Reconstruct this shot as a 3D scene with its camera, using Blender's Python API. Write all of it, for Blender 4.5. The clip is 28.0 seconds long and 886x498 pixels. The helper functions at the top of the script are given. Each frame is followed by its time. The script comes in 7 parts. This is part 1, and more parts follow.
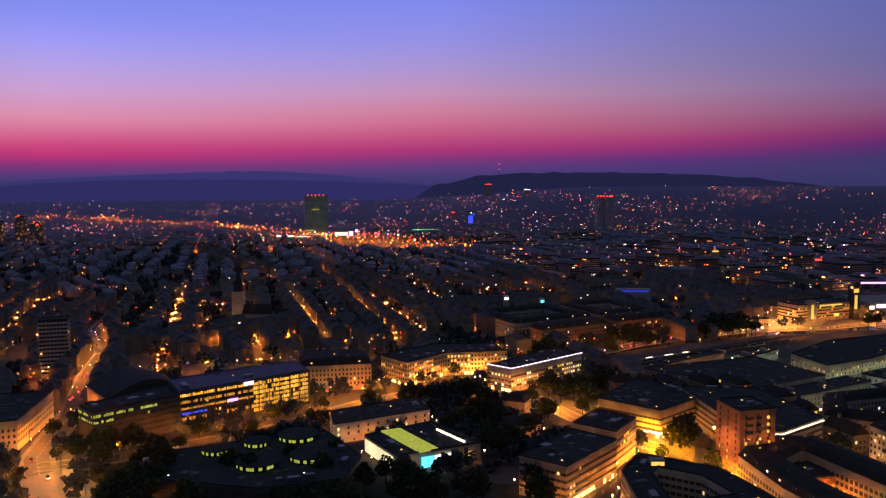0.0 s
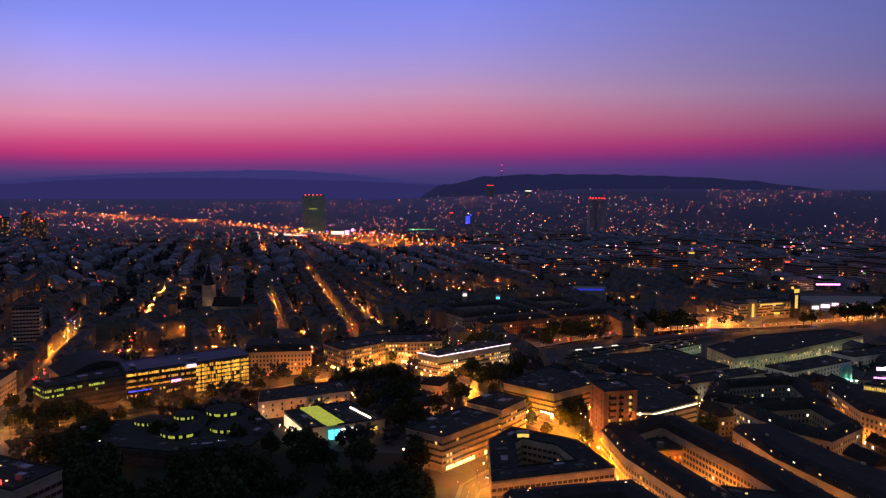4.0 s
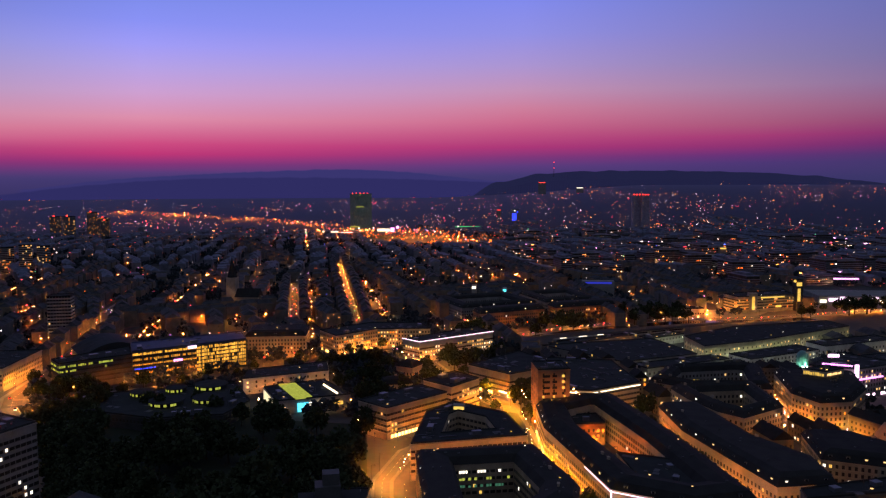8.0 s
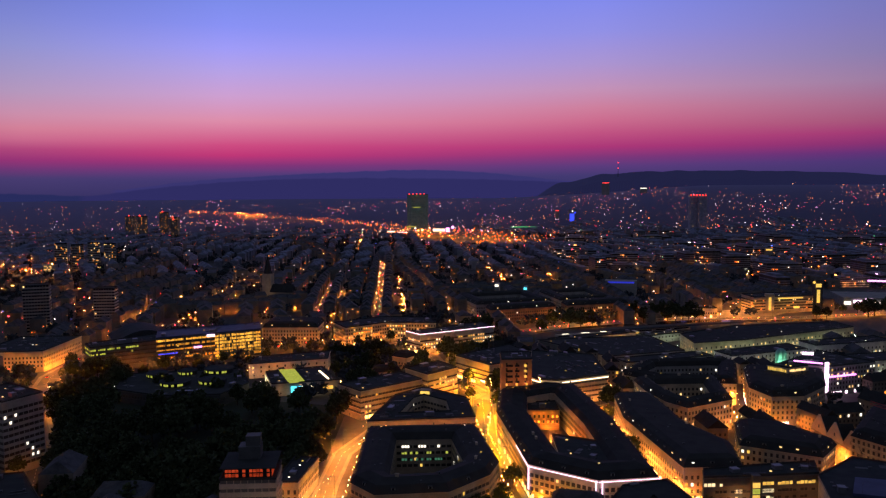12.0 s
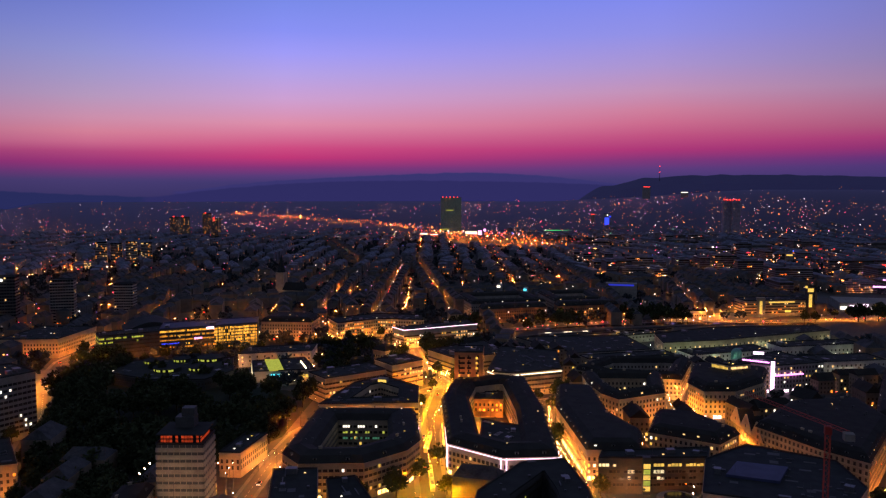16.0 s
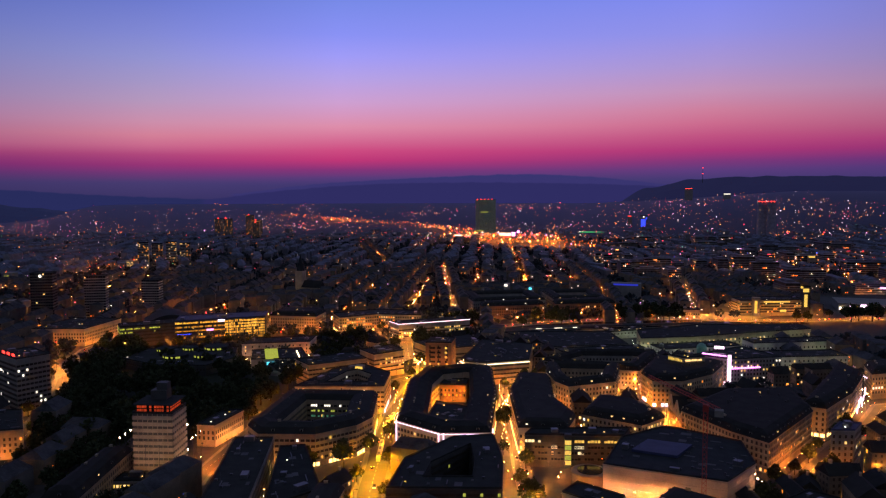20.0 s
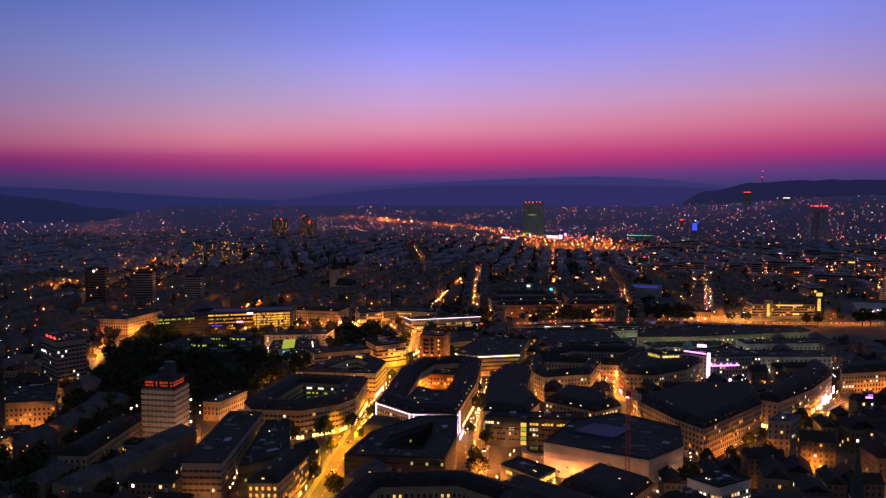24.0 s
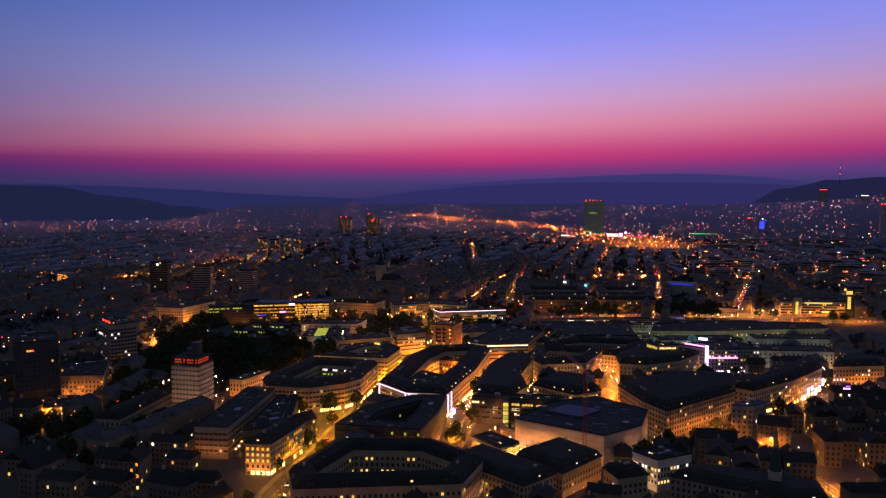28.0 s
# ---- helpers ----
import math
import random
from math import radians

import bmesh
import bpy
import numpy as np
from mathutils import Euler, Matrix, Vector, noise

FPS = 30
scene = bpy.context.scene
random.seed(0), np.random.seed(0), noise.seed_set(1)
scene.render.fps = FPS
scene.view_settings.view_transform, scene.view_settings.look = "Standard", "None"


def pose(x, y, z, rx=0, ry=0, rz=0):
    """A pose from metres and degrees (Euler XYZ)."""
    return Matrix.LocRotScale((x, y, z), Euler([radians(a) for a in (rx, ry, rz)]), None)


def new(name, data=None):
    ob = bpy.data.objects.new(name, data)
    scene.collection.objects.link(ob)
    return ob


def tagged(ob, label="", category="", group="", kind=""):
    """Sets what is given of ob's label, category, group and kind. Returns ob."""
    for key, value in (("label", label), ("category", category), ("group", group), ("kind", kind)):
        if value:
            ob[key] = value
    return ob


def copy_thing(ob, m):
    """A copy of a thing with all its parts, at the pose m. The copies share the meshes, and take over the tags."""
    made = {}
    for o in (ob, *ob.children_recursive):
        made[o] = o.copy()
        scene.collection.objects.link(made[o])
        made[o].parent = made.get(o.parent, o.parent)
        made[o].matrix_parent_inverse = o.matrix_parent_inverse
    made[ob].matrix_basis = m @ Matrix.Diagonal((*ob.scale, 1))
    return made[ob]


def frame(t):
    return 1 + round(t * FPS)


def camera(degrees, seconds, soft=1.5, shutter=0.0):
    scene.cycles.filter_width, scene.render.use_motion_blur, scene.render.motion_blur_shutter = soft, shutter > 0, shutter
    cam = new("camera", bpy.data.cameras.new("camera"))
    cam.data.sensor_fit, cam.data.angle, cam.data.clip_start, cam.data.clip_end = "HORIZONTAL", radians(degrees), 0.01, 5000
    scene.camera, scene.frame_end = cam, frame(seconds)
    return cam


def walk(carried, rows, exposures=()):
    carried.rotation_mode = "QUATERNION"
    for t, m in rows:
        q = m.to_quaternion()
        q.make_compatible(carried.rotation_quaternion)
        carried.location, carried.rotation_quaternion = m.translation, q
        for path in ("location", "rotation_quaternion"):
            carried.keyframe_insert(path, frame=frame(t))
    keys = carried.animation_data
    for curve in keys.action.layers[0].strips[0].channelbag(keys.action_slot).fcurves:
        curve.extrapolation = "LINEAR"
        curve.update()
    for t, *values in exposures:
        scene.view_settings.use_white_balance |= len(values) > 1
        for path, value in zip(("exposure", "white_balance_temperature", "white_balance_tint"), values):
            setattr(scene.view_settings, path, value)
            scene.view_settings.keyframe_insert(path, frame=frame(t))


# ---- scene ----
cam = camera(59.12, 28.0, soft=1.25)
PATH = [
    (0.0, pose(0.00, 0.00, 153.84, 85.482, 0.124, -0.007)),
    (1.0, pose(16.29, -12.57, 154.82, 85.570, -0.156, 0.231)),
    (2.0, pose(32.62, -25.74, 155.53, 85.579, -0.357, 0.446)),
    (3.0, pose(49.23, -39.13, 155.91, 85.551, -0.424, 0.565)),
    (3.5, pose(57.65, -45.74, 156.02, 85.533, -0.415, 0.747)),
    (5.5, pose(94.62, -69.55, 155.56, 85.389, -0.063, 2.989)),
    (6.0, pose(104.07, -75.08, 155.47, 85.371, -0.021, 3.724)),
    (7.0, pose(122.95, -85.82, 155.37, 85.354, 0.044, 4.835)),
    (8.0, pose(141.60, -95.82, 155.53, 85.343, 0.126, 5.922)),
    (9.0, pose(160.17, -104.77, 155.95, 85.360, 0.188, 7.072)),
    (10.0, pose(178.64, -112.87, 156.50, 85.388, 0.219, 8.419)),
    (11.0, pose(197.15, -120.66, 157.02, 85.350, 0.241, 9.952)),
    (12.0, pose(216.05, -128.50, 157.43, 85.376, 0.233, 11.464)),
    (12.5, pose(225.55, -132.41, 157.62, 85.384, 0.205, 12.197)),
    (14.5, pose(264.00, -146.22, 158.72, 85.455, -0.015, 14.032)),
    (15.0, pose(273.32, -149.88, 159.01, 85.507, -0.049, 14.445)),
    (16.0, pose(291.99, -157.31, 159.57, 85.580, -0.029, 15.333)),
    (17.0, pose(310.74, -165.02, 160.07, 85.613, 0.024, 16.309)),
    (18.0, pose(329.62, -172.92, 160.46, 85.636, 0.008, 17.264)),
    (19.0, pose(348.37, -180.81, 160.83, 85.684, 0.036, 18.200)),
    (20.0, pose(367.09, -188.67, 161.24, 85.713, 0.092, 19.199)),
    (21.0, pose(386.07, -196.37, 161.75, 85.767, 0.078, 20.323)),
    (21.5, pose(395.63, -200.09, 162.04, 85.792, 0.043, 20.902)),
    (23.5, pose(432.84, -213.69, 163.51, 85.837, -0.144, 23.324)),
    (24.0, pose(442.23, -216.78, 163.88, 85.862, -0.134, 24.010)),
    (25.0, pose(461.18, -222.66, 164.59, 85.890, -0.137, 25.457)),
    (26.0, pose(480.20, -228.17, 165.22, 85.912, -0.119, 26.850)),
    (27.0, pose(499.44, -233.30, 165.70, 85.883, -0.062, 28.278)),
    (28.0, pose(519.14, -238.11, 166.06, 85.703, 0.004, 29.686)),
]
walk(cam, PATH)

# ---- world: dusk sky, bright band over the north-western horizon, dark blue towards the zenith ----
SUN_AZ = radians(20)
world = bpy.data.worlds.new("dusk")
scene.world = world
world.use_nodes = True
wn, wl = world.node_tree.nodes, world.node_tree.links
wn.clear()
w_out = wn.new("ShaderNodeOutputWorld")
w_bg = wn.new("ShaderNodeBackground")
w_bg.inputs["Strength"].default_value = 1.0
w_tc = wn.new("ShaderNodeTexCoord")
w_sep = wn.new("ShaderNodeSeparateXYZ")
wl.new(w_tc.outputs["Generated"], w_sep.inputs[0])


def srgb(r, g, b):
    return tuple(((c / 255 + 0.055) / 1.055) ** 2.4 if c > 10 else c / 255 / 12.92 for c in (r, g, b)) + (1,)


def ramp(nodes, links, source, lo, hi, stops):
    """Colour stops over a value that runs from lo to hi."""
    m = nodes.new("ShaderNodeMapRange")
    m.inputs["From Min"].default_value, m.inputs["From Max"].default_value = lo, hi
    links.new(source, m.inputs["Value"])
    r = nodes.new("ShaderNodeValToRGB")
    els = r.color_ramp.elements
    for k, (p, c) in enumerate(stops):
        el = els[k] if k < 2 else els.new(1.0)
        el.position, el.color = p, c
    links.new(m.outputs[0], r.inputs[0])
    return r


def elev(stops):
    return [((math.sin(radians(a)) + 0.02) / 0.62, srgb(*c)) for a, c in stops]


ZENITH = [(20, (76, 84, 126)), (36, (78, 87, 118))]
# the sky's colours by height, at bearings in degrees west of north: the afterglow is brightest round 25
SKY_BY_BEARING = [
    (-29.5, elev([(-1.0, (44, 42, 82)), (0.2, (56, 54, 100)), (1.1, (62, 56, 105)), (1.9, (65, 55, 105)), (2.6, (90, 45, 110)), (3.3, (120, 48, 108)), (4.0, (132, 62, 112)), (5.0, (134, 88, 128)),
                  (6.4, (126, 102, 150)), (7.8, (112, 104, 158)), (9.5, (105, 105, 165)), (11.6, (98, 104, 170))] + ZENITH)),
    (-15.8, elev([(-1.0, (46, 42, 84)), (0.5, (62, 54, 108)), (1.5, (78, 55, 118)), (2.0, (100, 50, 120)), (2.6, (140, 50, 115)), (3.3, (165, 60, 118)), (4.1, (170, 88, 125)), (5.2, (172, 108, 142)),
                  (6.6, (163, 128, 165)), (8.3, (143, 128, 178)), (10.3, (130, 124, 190)), (12.7, (115, 122, 195))] + ZENITH)),
    (0.2, elev([(-1.0, (50, 46, 92)), (0.7, (66, 58, 113)), (1.4, (92, 60, 125)), (2.0, (125, 55, 122)), (2.75, (172, 55, 120)), (3.7, (192, 82, 130)), (4.6, (204, 108, 143)), (5.5, (206, 127, 157)),
                (6.8, (196, 146, 184)), (8.5, (172, 149, 210)), (10.7, (146, 145, 230)), (13.2, (128, 138, 238))] + ZENITH)),
    (26.7, elev([(-1.0, (52, 48, 96)), (0.4, (64, 56, 112)), (0.9, (86, 60, 122)), (1.5, (132, 52, 120)), (2.2, (192, 55, 119)), (2.9, (206, 76, 130)), (3.6, (213, 107, 148)), (4.6, (222, 142, 171)),
                 (6.3, (206, 160, 210)), (8.0, (182, 162, 232)), (9.5, (160, 156, 248)), (11.0, (138, 146, 245)), (13.3, (120, 138, 232))] + ZENITH)),
    (39.5, elev([(-1.0, (52, 48, 94)), (0.6, (72, 60, 113)), (1.2, (112, 55, 118)), (1.8, (152, 52, 118)), (2.5, (178, 72, 125)), (3.1, (202, 106, 142)), (3.8, (212, 129, 153)), (4.7, (204, 143, 172)),
                 (6.1, (182, 152, 190)), (7.4, (165, 151, 200)), (9.0, (146, 147, 210)), (10.5, (130, 137, 212)), (12.6, (110, 123, 206))] + ZENITH)),
    (59.1, elev([(-1.0, (46, 44, 86)), (0.9, (60, 50, 100)), (1.6, (88, 41, 105)), (2.2, (112, 45, 105)), (2.6, (138, 63, 110)), (3.1, (145, 82, 120)), (4.2, (140, 95, 135)), (5.2, (135, 105, 150)),
                 (6.6, (122, 108, 160)), (8.0, (112, 112, 168)), (9.7, (100, 110, 170)), (11.8, (83, 102, 172))] + ZENITH)),
]


def w_math(op, a, *rest):
    """One arithmetic node of the world; a and the rest are sockets or numbers."""
    nd_ = wn.new("ShaderNodeMath")
    nd_.operation = op
    for k, v in enumerate((a,) + rest):
        if isinstance(v, (int, float)):
            nd_.inputs[k].default_value = v
        else:
            wl.new(v, nd_.inputs[k])
    return nd_.outputs[0]


w_bearing = w_math("MULTIPLY", w_math("ARCTAN2", w_math("MULTIPLY", w_sep.outputs["X"], -1.0), w_sep.outputs["Y"]), 180 / math.pi)
w_height = w_math("MULTIPLY", w_math("ARCSINE", w_sep.outputs["Z"]), 180 / math.pi)


def w_blend(factor, a, b_):
    m = wn.new("ShaderNodeMix")
    m.data_type = "RGBA"
    wl.new(factor, m.inputs["Factor"])
    for v, q in ((a, m.inputs["A"]), (b_, m.inputs["B"])):
        if isinstance(v, tuple):
            q.default_value = v
        else:
            wl.new(v, q)
    return m.outputs["Result"]


def w_step(source, lo, hi, kind="LINEAR"):
    m = wn.new("ShaderNodeMapRange")
    m.interpolation_type = kind
    m.inputs["From Min"].default_value, m.inputs["From Max"].default_value = lo, hi
    wl.new(source, m.inputs["Value"])
    return m.outputs[0]


sky = None
for k, (bearing, stops) in enumerate(SKY_BY_BEARING):
    band = ramp(wn, wl, w_sep.outputs["Z"], -0.02, 0.6, stops).outputs[0]
    sky = band if sky is None else w_blend(w_step(w_bearing, SKY_BY_BEARING[k - 1][0], bearing), sky, band)

# hills so far off that they never shift, painted into the sky with haze in their flat blue-violet: crest heights in
# degrees, over bearings
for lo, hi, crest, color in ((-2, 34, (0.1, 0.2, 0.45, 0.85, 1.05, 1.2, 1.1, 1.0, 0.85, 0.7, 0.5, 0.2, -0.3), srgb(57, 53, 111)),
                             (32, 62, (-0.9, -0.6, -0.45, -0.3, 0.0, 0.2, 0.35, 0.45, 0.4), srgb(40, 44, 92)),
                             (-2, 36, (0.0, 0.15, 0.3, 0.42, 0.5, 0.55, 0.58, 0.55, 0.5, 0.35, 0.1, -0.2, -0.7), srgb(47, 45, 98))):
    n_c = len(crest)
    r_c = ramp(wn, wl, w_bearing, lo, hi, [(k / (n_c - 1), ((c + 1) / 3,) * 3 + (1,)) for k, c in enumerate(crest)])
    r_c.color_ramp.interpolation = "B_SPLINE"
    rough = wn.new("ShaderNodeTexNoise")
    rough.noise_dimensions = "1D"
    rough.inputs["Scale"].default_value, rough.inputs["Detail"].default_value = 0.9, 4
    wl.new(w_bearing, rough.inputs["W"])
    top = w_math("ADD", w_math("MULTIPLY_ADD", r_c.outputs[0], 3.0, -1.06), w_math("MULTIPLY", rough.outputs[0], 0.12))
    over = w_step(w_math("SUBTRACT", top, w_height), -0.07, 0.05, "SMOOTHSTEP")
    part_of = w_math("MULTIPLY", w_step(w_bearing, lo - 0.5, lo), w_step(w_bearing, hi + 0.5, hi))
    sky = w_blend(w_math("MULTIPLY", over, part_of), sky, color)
w_dot = wn.new("ShaderNodeVectorMath")
w_dot.operation = "DOT_PRODUCT"
wl.new(w_tc.outputs["Generated"], w_dot.inputs[0])
w_dot.inputs[1].default_value = (-math.sin(SUN_AZ), math.cos(SUN_AZ), 0)
# away from the afterglow the sky is an even dim grey-blue
w_back = wn.new("ShaderNodeMapRange")
w_back.interpolation_type = "SMOOTHSTEP"
w_back.inputs["From Min"].default_value, w_back.inputs["From Max"].default_value = -0.2, 0.6
wl.new(w_dot.outputs["Value"], w_back.inputs["Value"])
w_all = wn.new("ShaderNodeMix")
w_all.data_type = "RGBA"
wl.new(w_back.outputs[0], w_all.inputs["Factor"])
w_all.inputs["A"].default_value = srgb(80, 86, 107)
wl.new(sky, w_all.inputs["B"])
wl.new(w_all.outputs["Result"], w_bg.inputs["Color"])
wl.new(w_bg.outputs[0], w_out.inputs[0])

# ---- materials ----
MATS = {}


def mat(name, color, rough=0.8, metal=0.0, vary=0.25, scale=0.15, fine=1.5, bump=0.3, tint=None, spec=0.5):
    """A surface with patches at a large scale, grain at a small one and a fine relief, in metres."""
    m = bpy.data.materials.new(name)
    m.use_nodes = True
    n, l = m.node_tree.nodes, m.node_tree.links
    b = n["Principled BSDF"]
    b.inputs["Roughness"].default_value, b.inputs["Metallic"].default_value = rough, metal
    b.inputs["Specular IOR Level"].default_value = spec
    tc = n.new("ShaderNodeTexCoord")
    big, small = n.new("ShaderNodeTexNoise"), n.new("ShaderNodeTexNoise")
    big.inputs["Scale"].default_value, small.inputs["Scale"].default_value = scale, fine
    big.inputs["Detail"].default_value = 4
    for t in (big, small):
        l.new(tc.outputs["Object"], t.inputs["Vector"])
    info = n.new("ShaderNodeObjectInfo")
    add = n.new("ShaderNodeMath")
    add.operation = "MULTIPLY_ADD"
    l.new(small.outputs[0], add.inputs[0])
    add.inputs[1].default_value = 0.5
    l.new(big.outputs[0], add.inputs[2])
    add2 = n.new("ShaderNodeMath")
    add2.operation = "MULTIPLY_ADD"
    l.new(info.outputs["Random"], add2.inputs[0])
    add2.inputs[1].default_value = 0.3
    l.new(add.outputs[0], add2.inputs[2])
    c2 = tint or tuple(c * (1 - 1.6 * vary) for c in color)
    r = ramp(n, l, add2.outputs[0], 0.5, 1.2, [(0.0, (*[max(c, 0) for c in c2], 1)), (0.6, (*color, 1)), (1.0, (*[min(1, c * (1 + vary)) for c in color], 1))])
    l.new(r.outputs[0], b.inputs["Base Color"])
    if bump:
        bp = n.new("ShaderNodeBump")
        bp.inputs["Strength"].default_value, bp.inputs["Distance"].default_value = bump, 0.05
        l.new(small.outputs[0], bp.inputs["Height"])
        l.new(bp.outputs[0], b.inputs["Normal"])
    MATS[name] = m
    return m


def glow(name, color, strength, sampled=False, vary=0.5, scale=0.7, tail=0.0):
    """A thing that gives off light, unevenly, as lit rooms and lamps do."""
    m = bpy.data.materials.new(name)
    m.use_nodes = True
    n, l = m.node_tree.nodes, m.node_tree.links
    n.clear()
    out, em = n.new("ShaderNodeOutputMaterial"), n.new("ShaderNodeEmission")
    tc, no = n.new("ShaderNodeTexCoord"), n.new("ShaderNodeTexNoise")
    geo = n.new("ShaderNodeNewGeometry")
    no.inputs["Scale"].default_value = scale
    l.new(tc.outputs["Object"], no.inputs["Vector"])
    s = n.new("ShaderNodeMath")
    s.operation = "MULTIPLY_ADD"
    info = n.new("ShaderNodeObjectInfo")
    mixr = n.new("ShaderNodeMath")
    mixr.operation = "ADD"
    l.new(geo.outputs["Random Per Island"], mixr.inputs[0])
    l.new(info.outputs["Random"], mixr.inputs[1])
    s.inputs[1].default_value = 0.4
    l.new(mixr.outputs[0], s.inputs[0])
    l.new(no.outputs[0], s.inputs[2])
    mr = n.new("ShaderNodeMapRange")
    mr.inputs["From Min"].default_value, mr.inputs["From Max"].default_value = 0.3, 1.2
    mr.inputs["To Min"].default_value, mr.inputs["To Max"].default_value = strength * (1 - vary), strength * (1 + vary)
    l.new(s.outputs[0], mr.inputs["Value"])
    if tail:
        # many faint ones and few bright ones
        pw = n.new("ShaderNodeMath")
        pw.operation = "POWER"
        one = n.new("ShaderNodeMath")
        one.operation = "MULTIPLY"
        l.new(geo.outputs["Random Per Island"], pw.inputs[0])
        pw.inputs[1].default_value = tail
        l.new(pw.outputs[0], one.inputs[0])
        one.inputs[1].default_value = strength * (1 + tail)
        l.new(one.outputs[0], em.inputs["Strength"])
    else:
        l.new(mr.outputs[0], em.inputs["Strength"])
    em.inputs["Color"].default_value = (*color, 1)
    l.new(em.outputs[0], out.inputs[0])
    m.cycles.emission_sampling = "FRONT_BACK" if sampled else "NONE"
    MATS[name] = m
    return m


M_ASPHALT = mat("asphalt", (0.085, 0.08, 0.075), 0.75, scale=0.08, fine=2.0)
M_PAVE = mat("pavement", (0.17, 0.16, 0.15), 0.8, scale=0.1, fine=1.2)
M_GROUND = mat("city_ground", (0.10, 0.098, 0.095), 0.9, scale=0.01, fine=0.2, spec=0.1)
M_PLASTER = mat("beige_plaster", (0.46, 0.38, 0.27), 0.9, spec=0.15)
M_STONE = mat("sandstone", (0.40, 0.33, 0.24), 0.9, spec=0.15)
M_GREY = mat("grey_render", (0.30, 0.29, 0.27), 0.9, spec=0.15)
M_OLD = mat("dim_old_plaster", (0.21, 0.18, 0.145), 0.9, spec=0.15)
M_WHITE = mat("pale_render", (0.62, 0.58, 0.52), 0.9, spec=0.15)
M_CONC = mat("concrete", (0.27, 0.26, 0.24), 0.9, spec=0.15)
M_DARKWALL = mat("dark_cladding", (0.08, 0.08, 0.08), 0.6, spec=0.25)
M_TILE = mat("dark_roof_tiles", (0.037, 0.037, 0.035), 0.85, fine=3.0, bump=0.6, spec=0.12)
# far roofs: evening haze is put into this paler, bluish colour
M_FARTILE = mat("haze_blue_roof_tiles", (0.17, 0.19, 0.26), 0.9, fine=0.5, vary=0.4, spec=0.1)
M_BROWN = mat("brown_brick", (0.34, 0.19, 0.11), 0.9, fine=3.0, spec=0.12)
M_ROSE = mat("rose_limestone", (0.50, 0.37, 0.30), 0.9, spec=0.12)
# lifted above M_TILE to imitate haze over the middle distance
M_MIDTILE = mat("haze_lifted_roof_tiles", (0.08, 0.083, 0.09), 0.9, fine=0.8, vary=0.4, spec=0.1)
M_GRAVEL = mat("gravel_roof", (0.038, 0.042, 0.041), 0.9, fine=2.5, spec=0.12)
M_SLATE = mat("slate_roof", (0.038, 0.043, 0.046), 0.8, fine=3.0, bump=0.5, spec=0.15)
M_METAL = mat("zinc_sheet", (0.16, 0.17, 0.19), 0.45, metal=0.6)
M_BLUEROOF = mat("blue_grey_roof_sheet", (0.055, 0.065, 0.14), 0.6, spec=0.2)
M_GLASS = mat("dark_window_glass", (0.02, 0.022, 0.028), 0.12, vary=0.3, bump=0.0, spec=0.6)
# far walls, a blue haze tint mixed into their base colours
M_FARWALL = [mat("haze_grey_render", (0.18, 0.185, 0.23), 0.9, spec=0.1), mat("haze_mauve_render", (0.23, 0.21, 0.23), 0.9, spec=0.1), mat("haze_pale_render", (0.30, 0.30, 0.33), 0.9, spec=0.1)]
M_CURT = mat("curtained_dark_window", (0.045, 0.038, 0.03), 0.4, vary=0.6, bump=0.0, spec=0.3)
M_GREENGLASS = mat("green_curtain_glass", (0.30, 0.37, 0.37), 0.5, bump=0.0, spec=0.2)
M_STEEL = mat("painted_steel", (0.10, 0.10, 0.11), 0.5, metal=0.5)
M_RED = mat("red_painted_steel", (0.42, 0.05, 0.04), 0.5)
M_LEAF = mat("foliage", (0.055, 0.07, 0.034), 0.85, vary=0.4, scale=0.3, fine=1.0, tint=(0.014, 0.02, 0.01), spec=0.1)
# far leaves paled and blued, haze painted into the colour
M_FARLEAF = mat("haze_blue_foliage", (0.07, 0.088, 0.10), 0.9, vary=0.4, scale=0.3, fine=1.0, spec=0.1)
M_BARK = mat("bark", (0.08, 0.06, 0.045), 0.9)
M_BALLAST = mat("track_ballast", (0.085, 0.07, 0.055), 0.9, scale=0.006, fine=0.05, vary=0.55)
M_GRASS = mat("lawn", (0.02, 0.03, 0.012), 0.95, scale=0.05, fine=1.0)
M_WATER = mat("river_water", (0.01, 0.012, 0.02), 0.12, bump=0.4, fine=0.3)
# haze tint painted in, so the hillside towers fade into the distance
M_HAZYWALL = mat("haze_violet_render", (0.37, 0.35, 0.44), 0.9, spec=0.1)
M_TEAL = mat("teal_poster", (0.12, 0.36, 0.30), 0.6)
M_COPPERDARK = mat("dark_copper", (0.05, 0.075, 0.065), 0.7, spec=0.2)
M_COPPER = mat("green_copper", (0.18, 0.42, 0.36), 0.6)

G_WARM = glow("warm_room_light", (1.0, 0.60, 0.22), 1.4)
G_YEL = glow("yellow_room_light", (1.0, 0.62, 0.12), 0.85)
G_ORANGE = glow("amber_light", (1.0, 0.30, 0.03), 1.4)
G_WHITE = glow("cool_room_light", (1.0, 0.90, 0.75), 1.8)
G_LIME = glow("lime_fluorescent_light", (0.62, 0.66, 0.10), 0.55)
G_RED = glow("red_light", (1.0, 0.04, 0.03), 3.0)
G_BLUE = glow("blue_light", (0.04, 0.07, 1.0), 1.3)
G_DIMBLUE = glow("dim_blue_light", (0.06, 0.08, 1.0), 0.35)
G_MAG = glow("magenta_light", (1.0, 0.30, 0.95), 3.0)
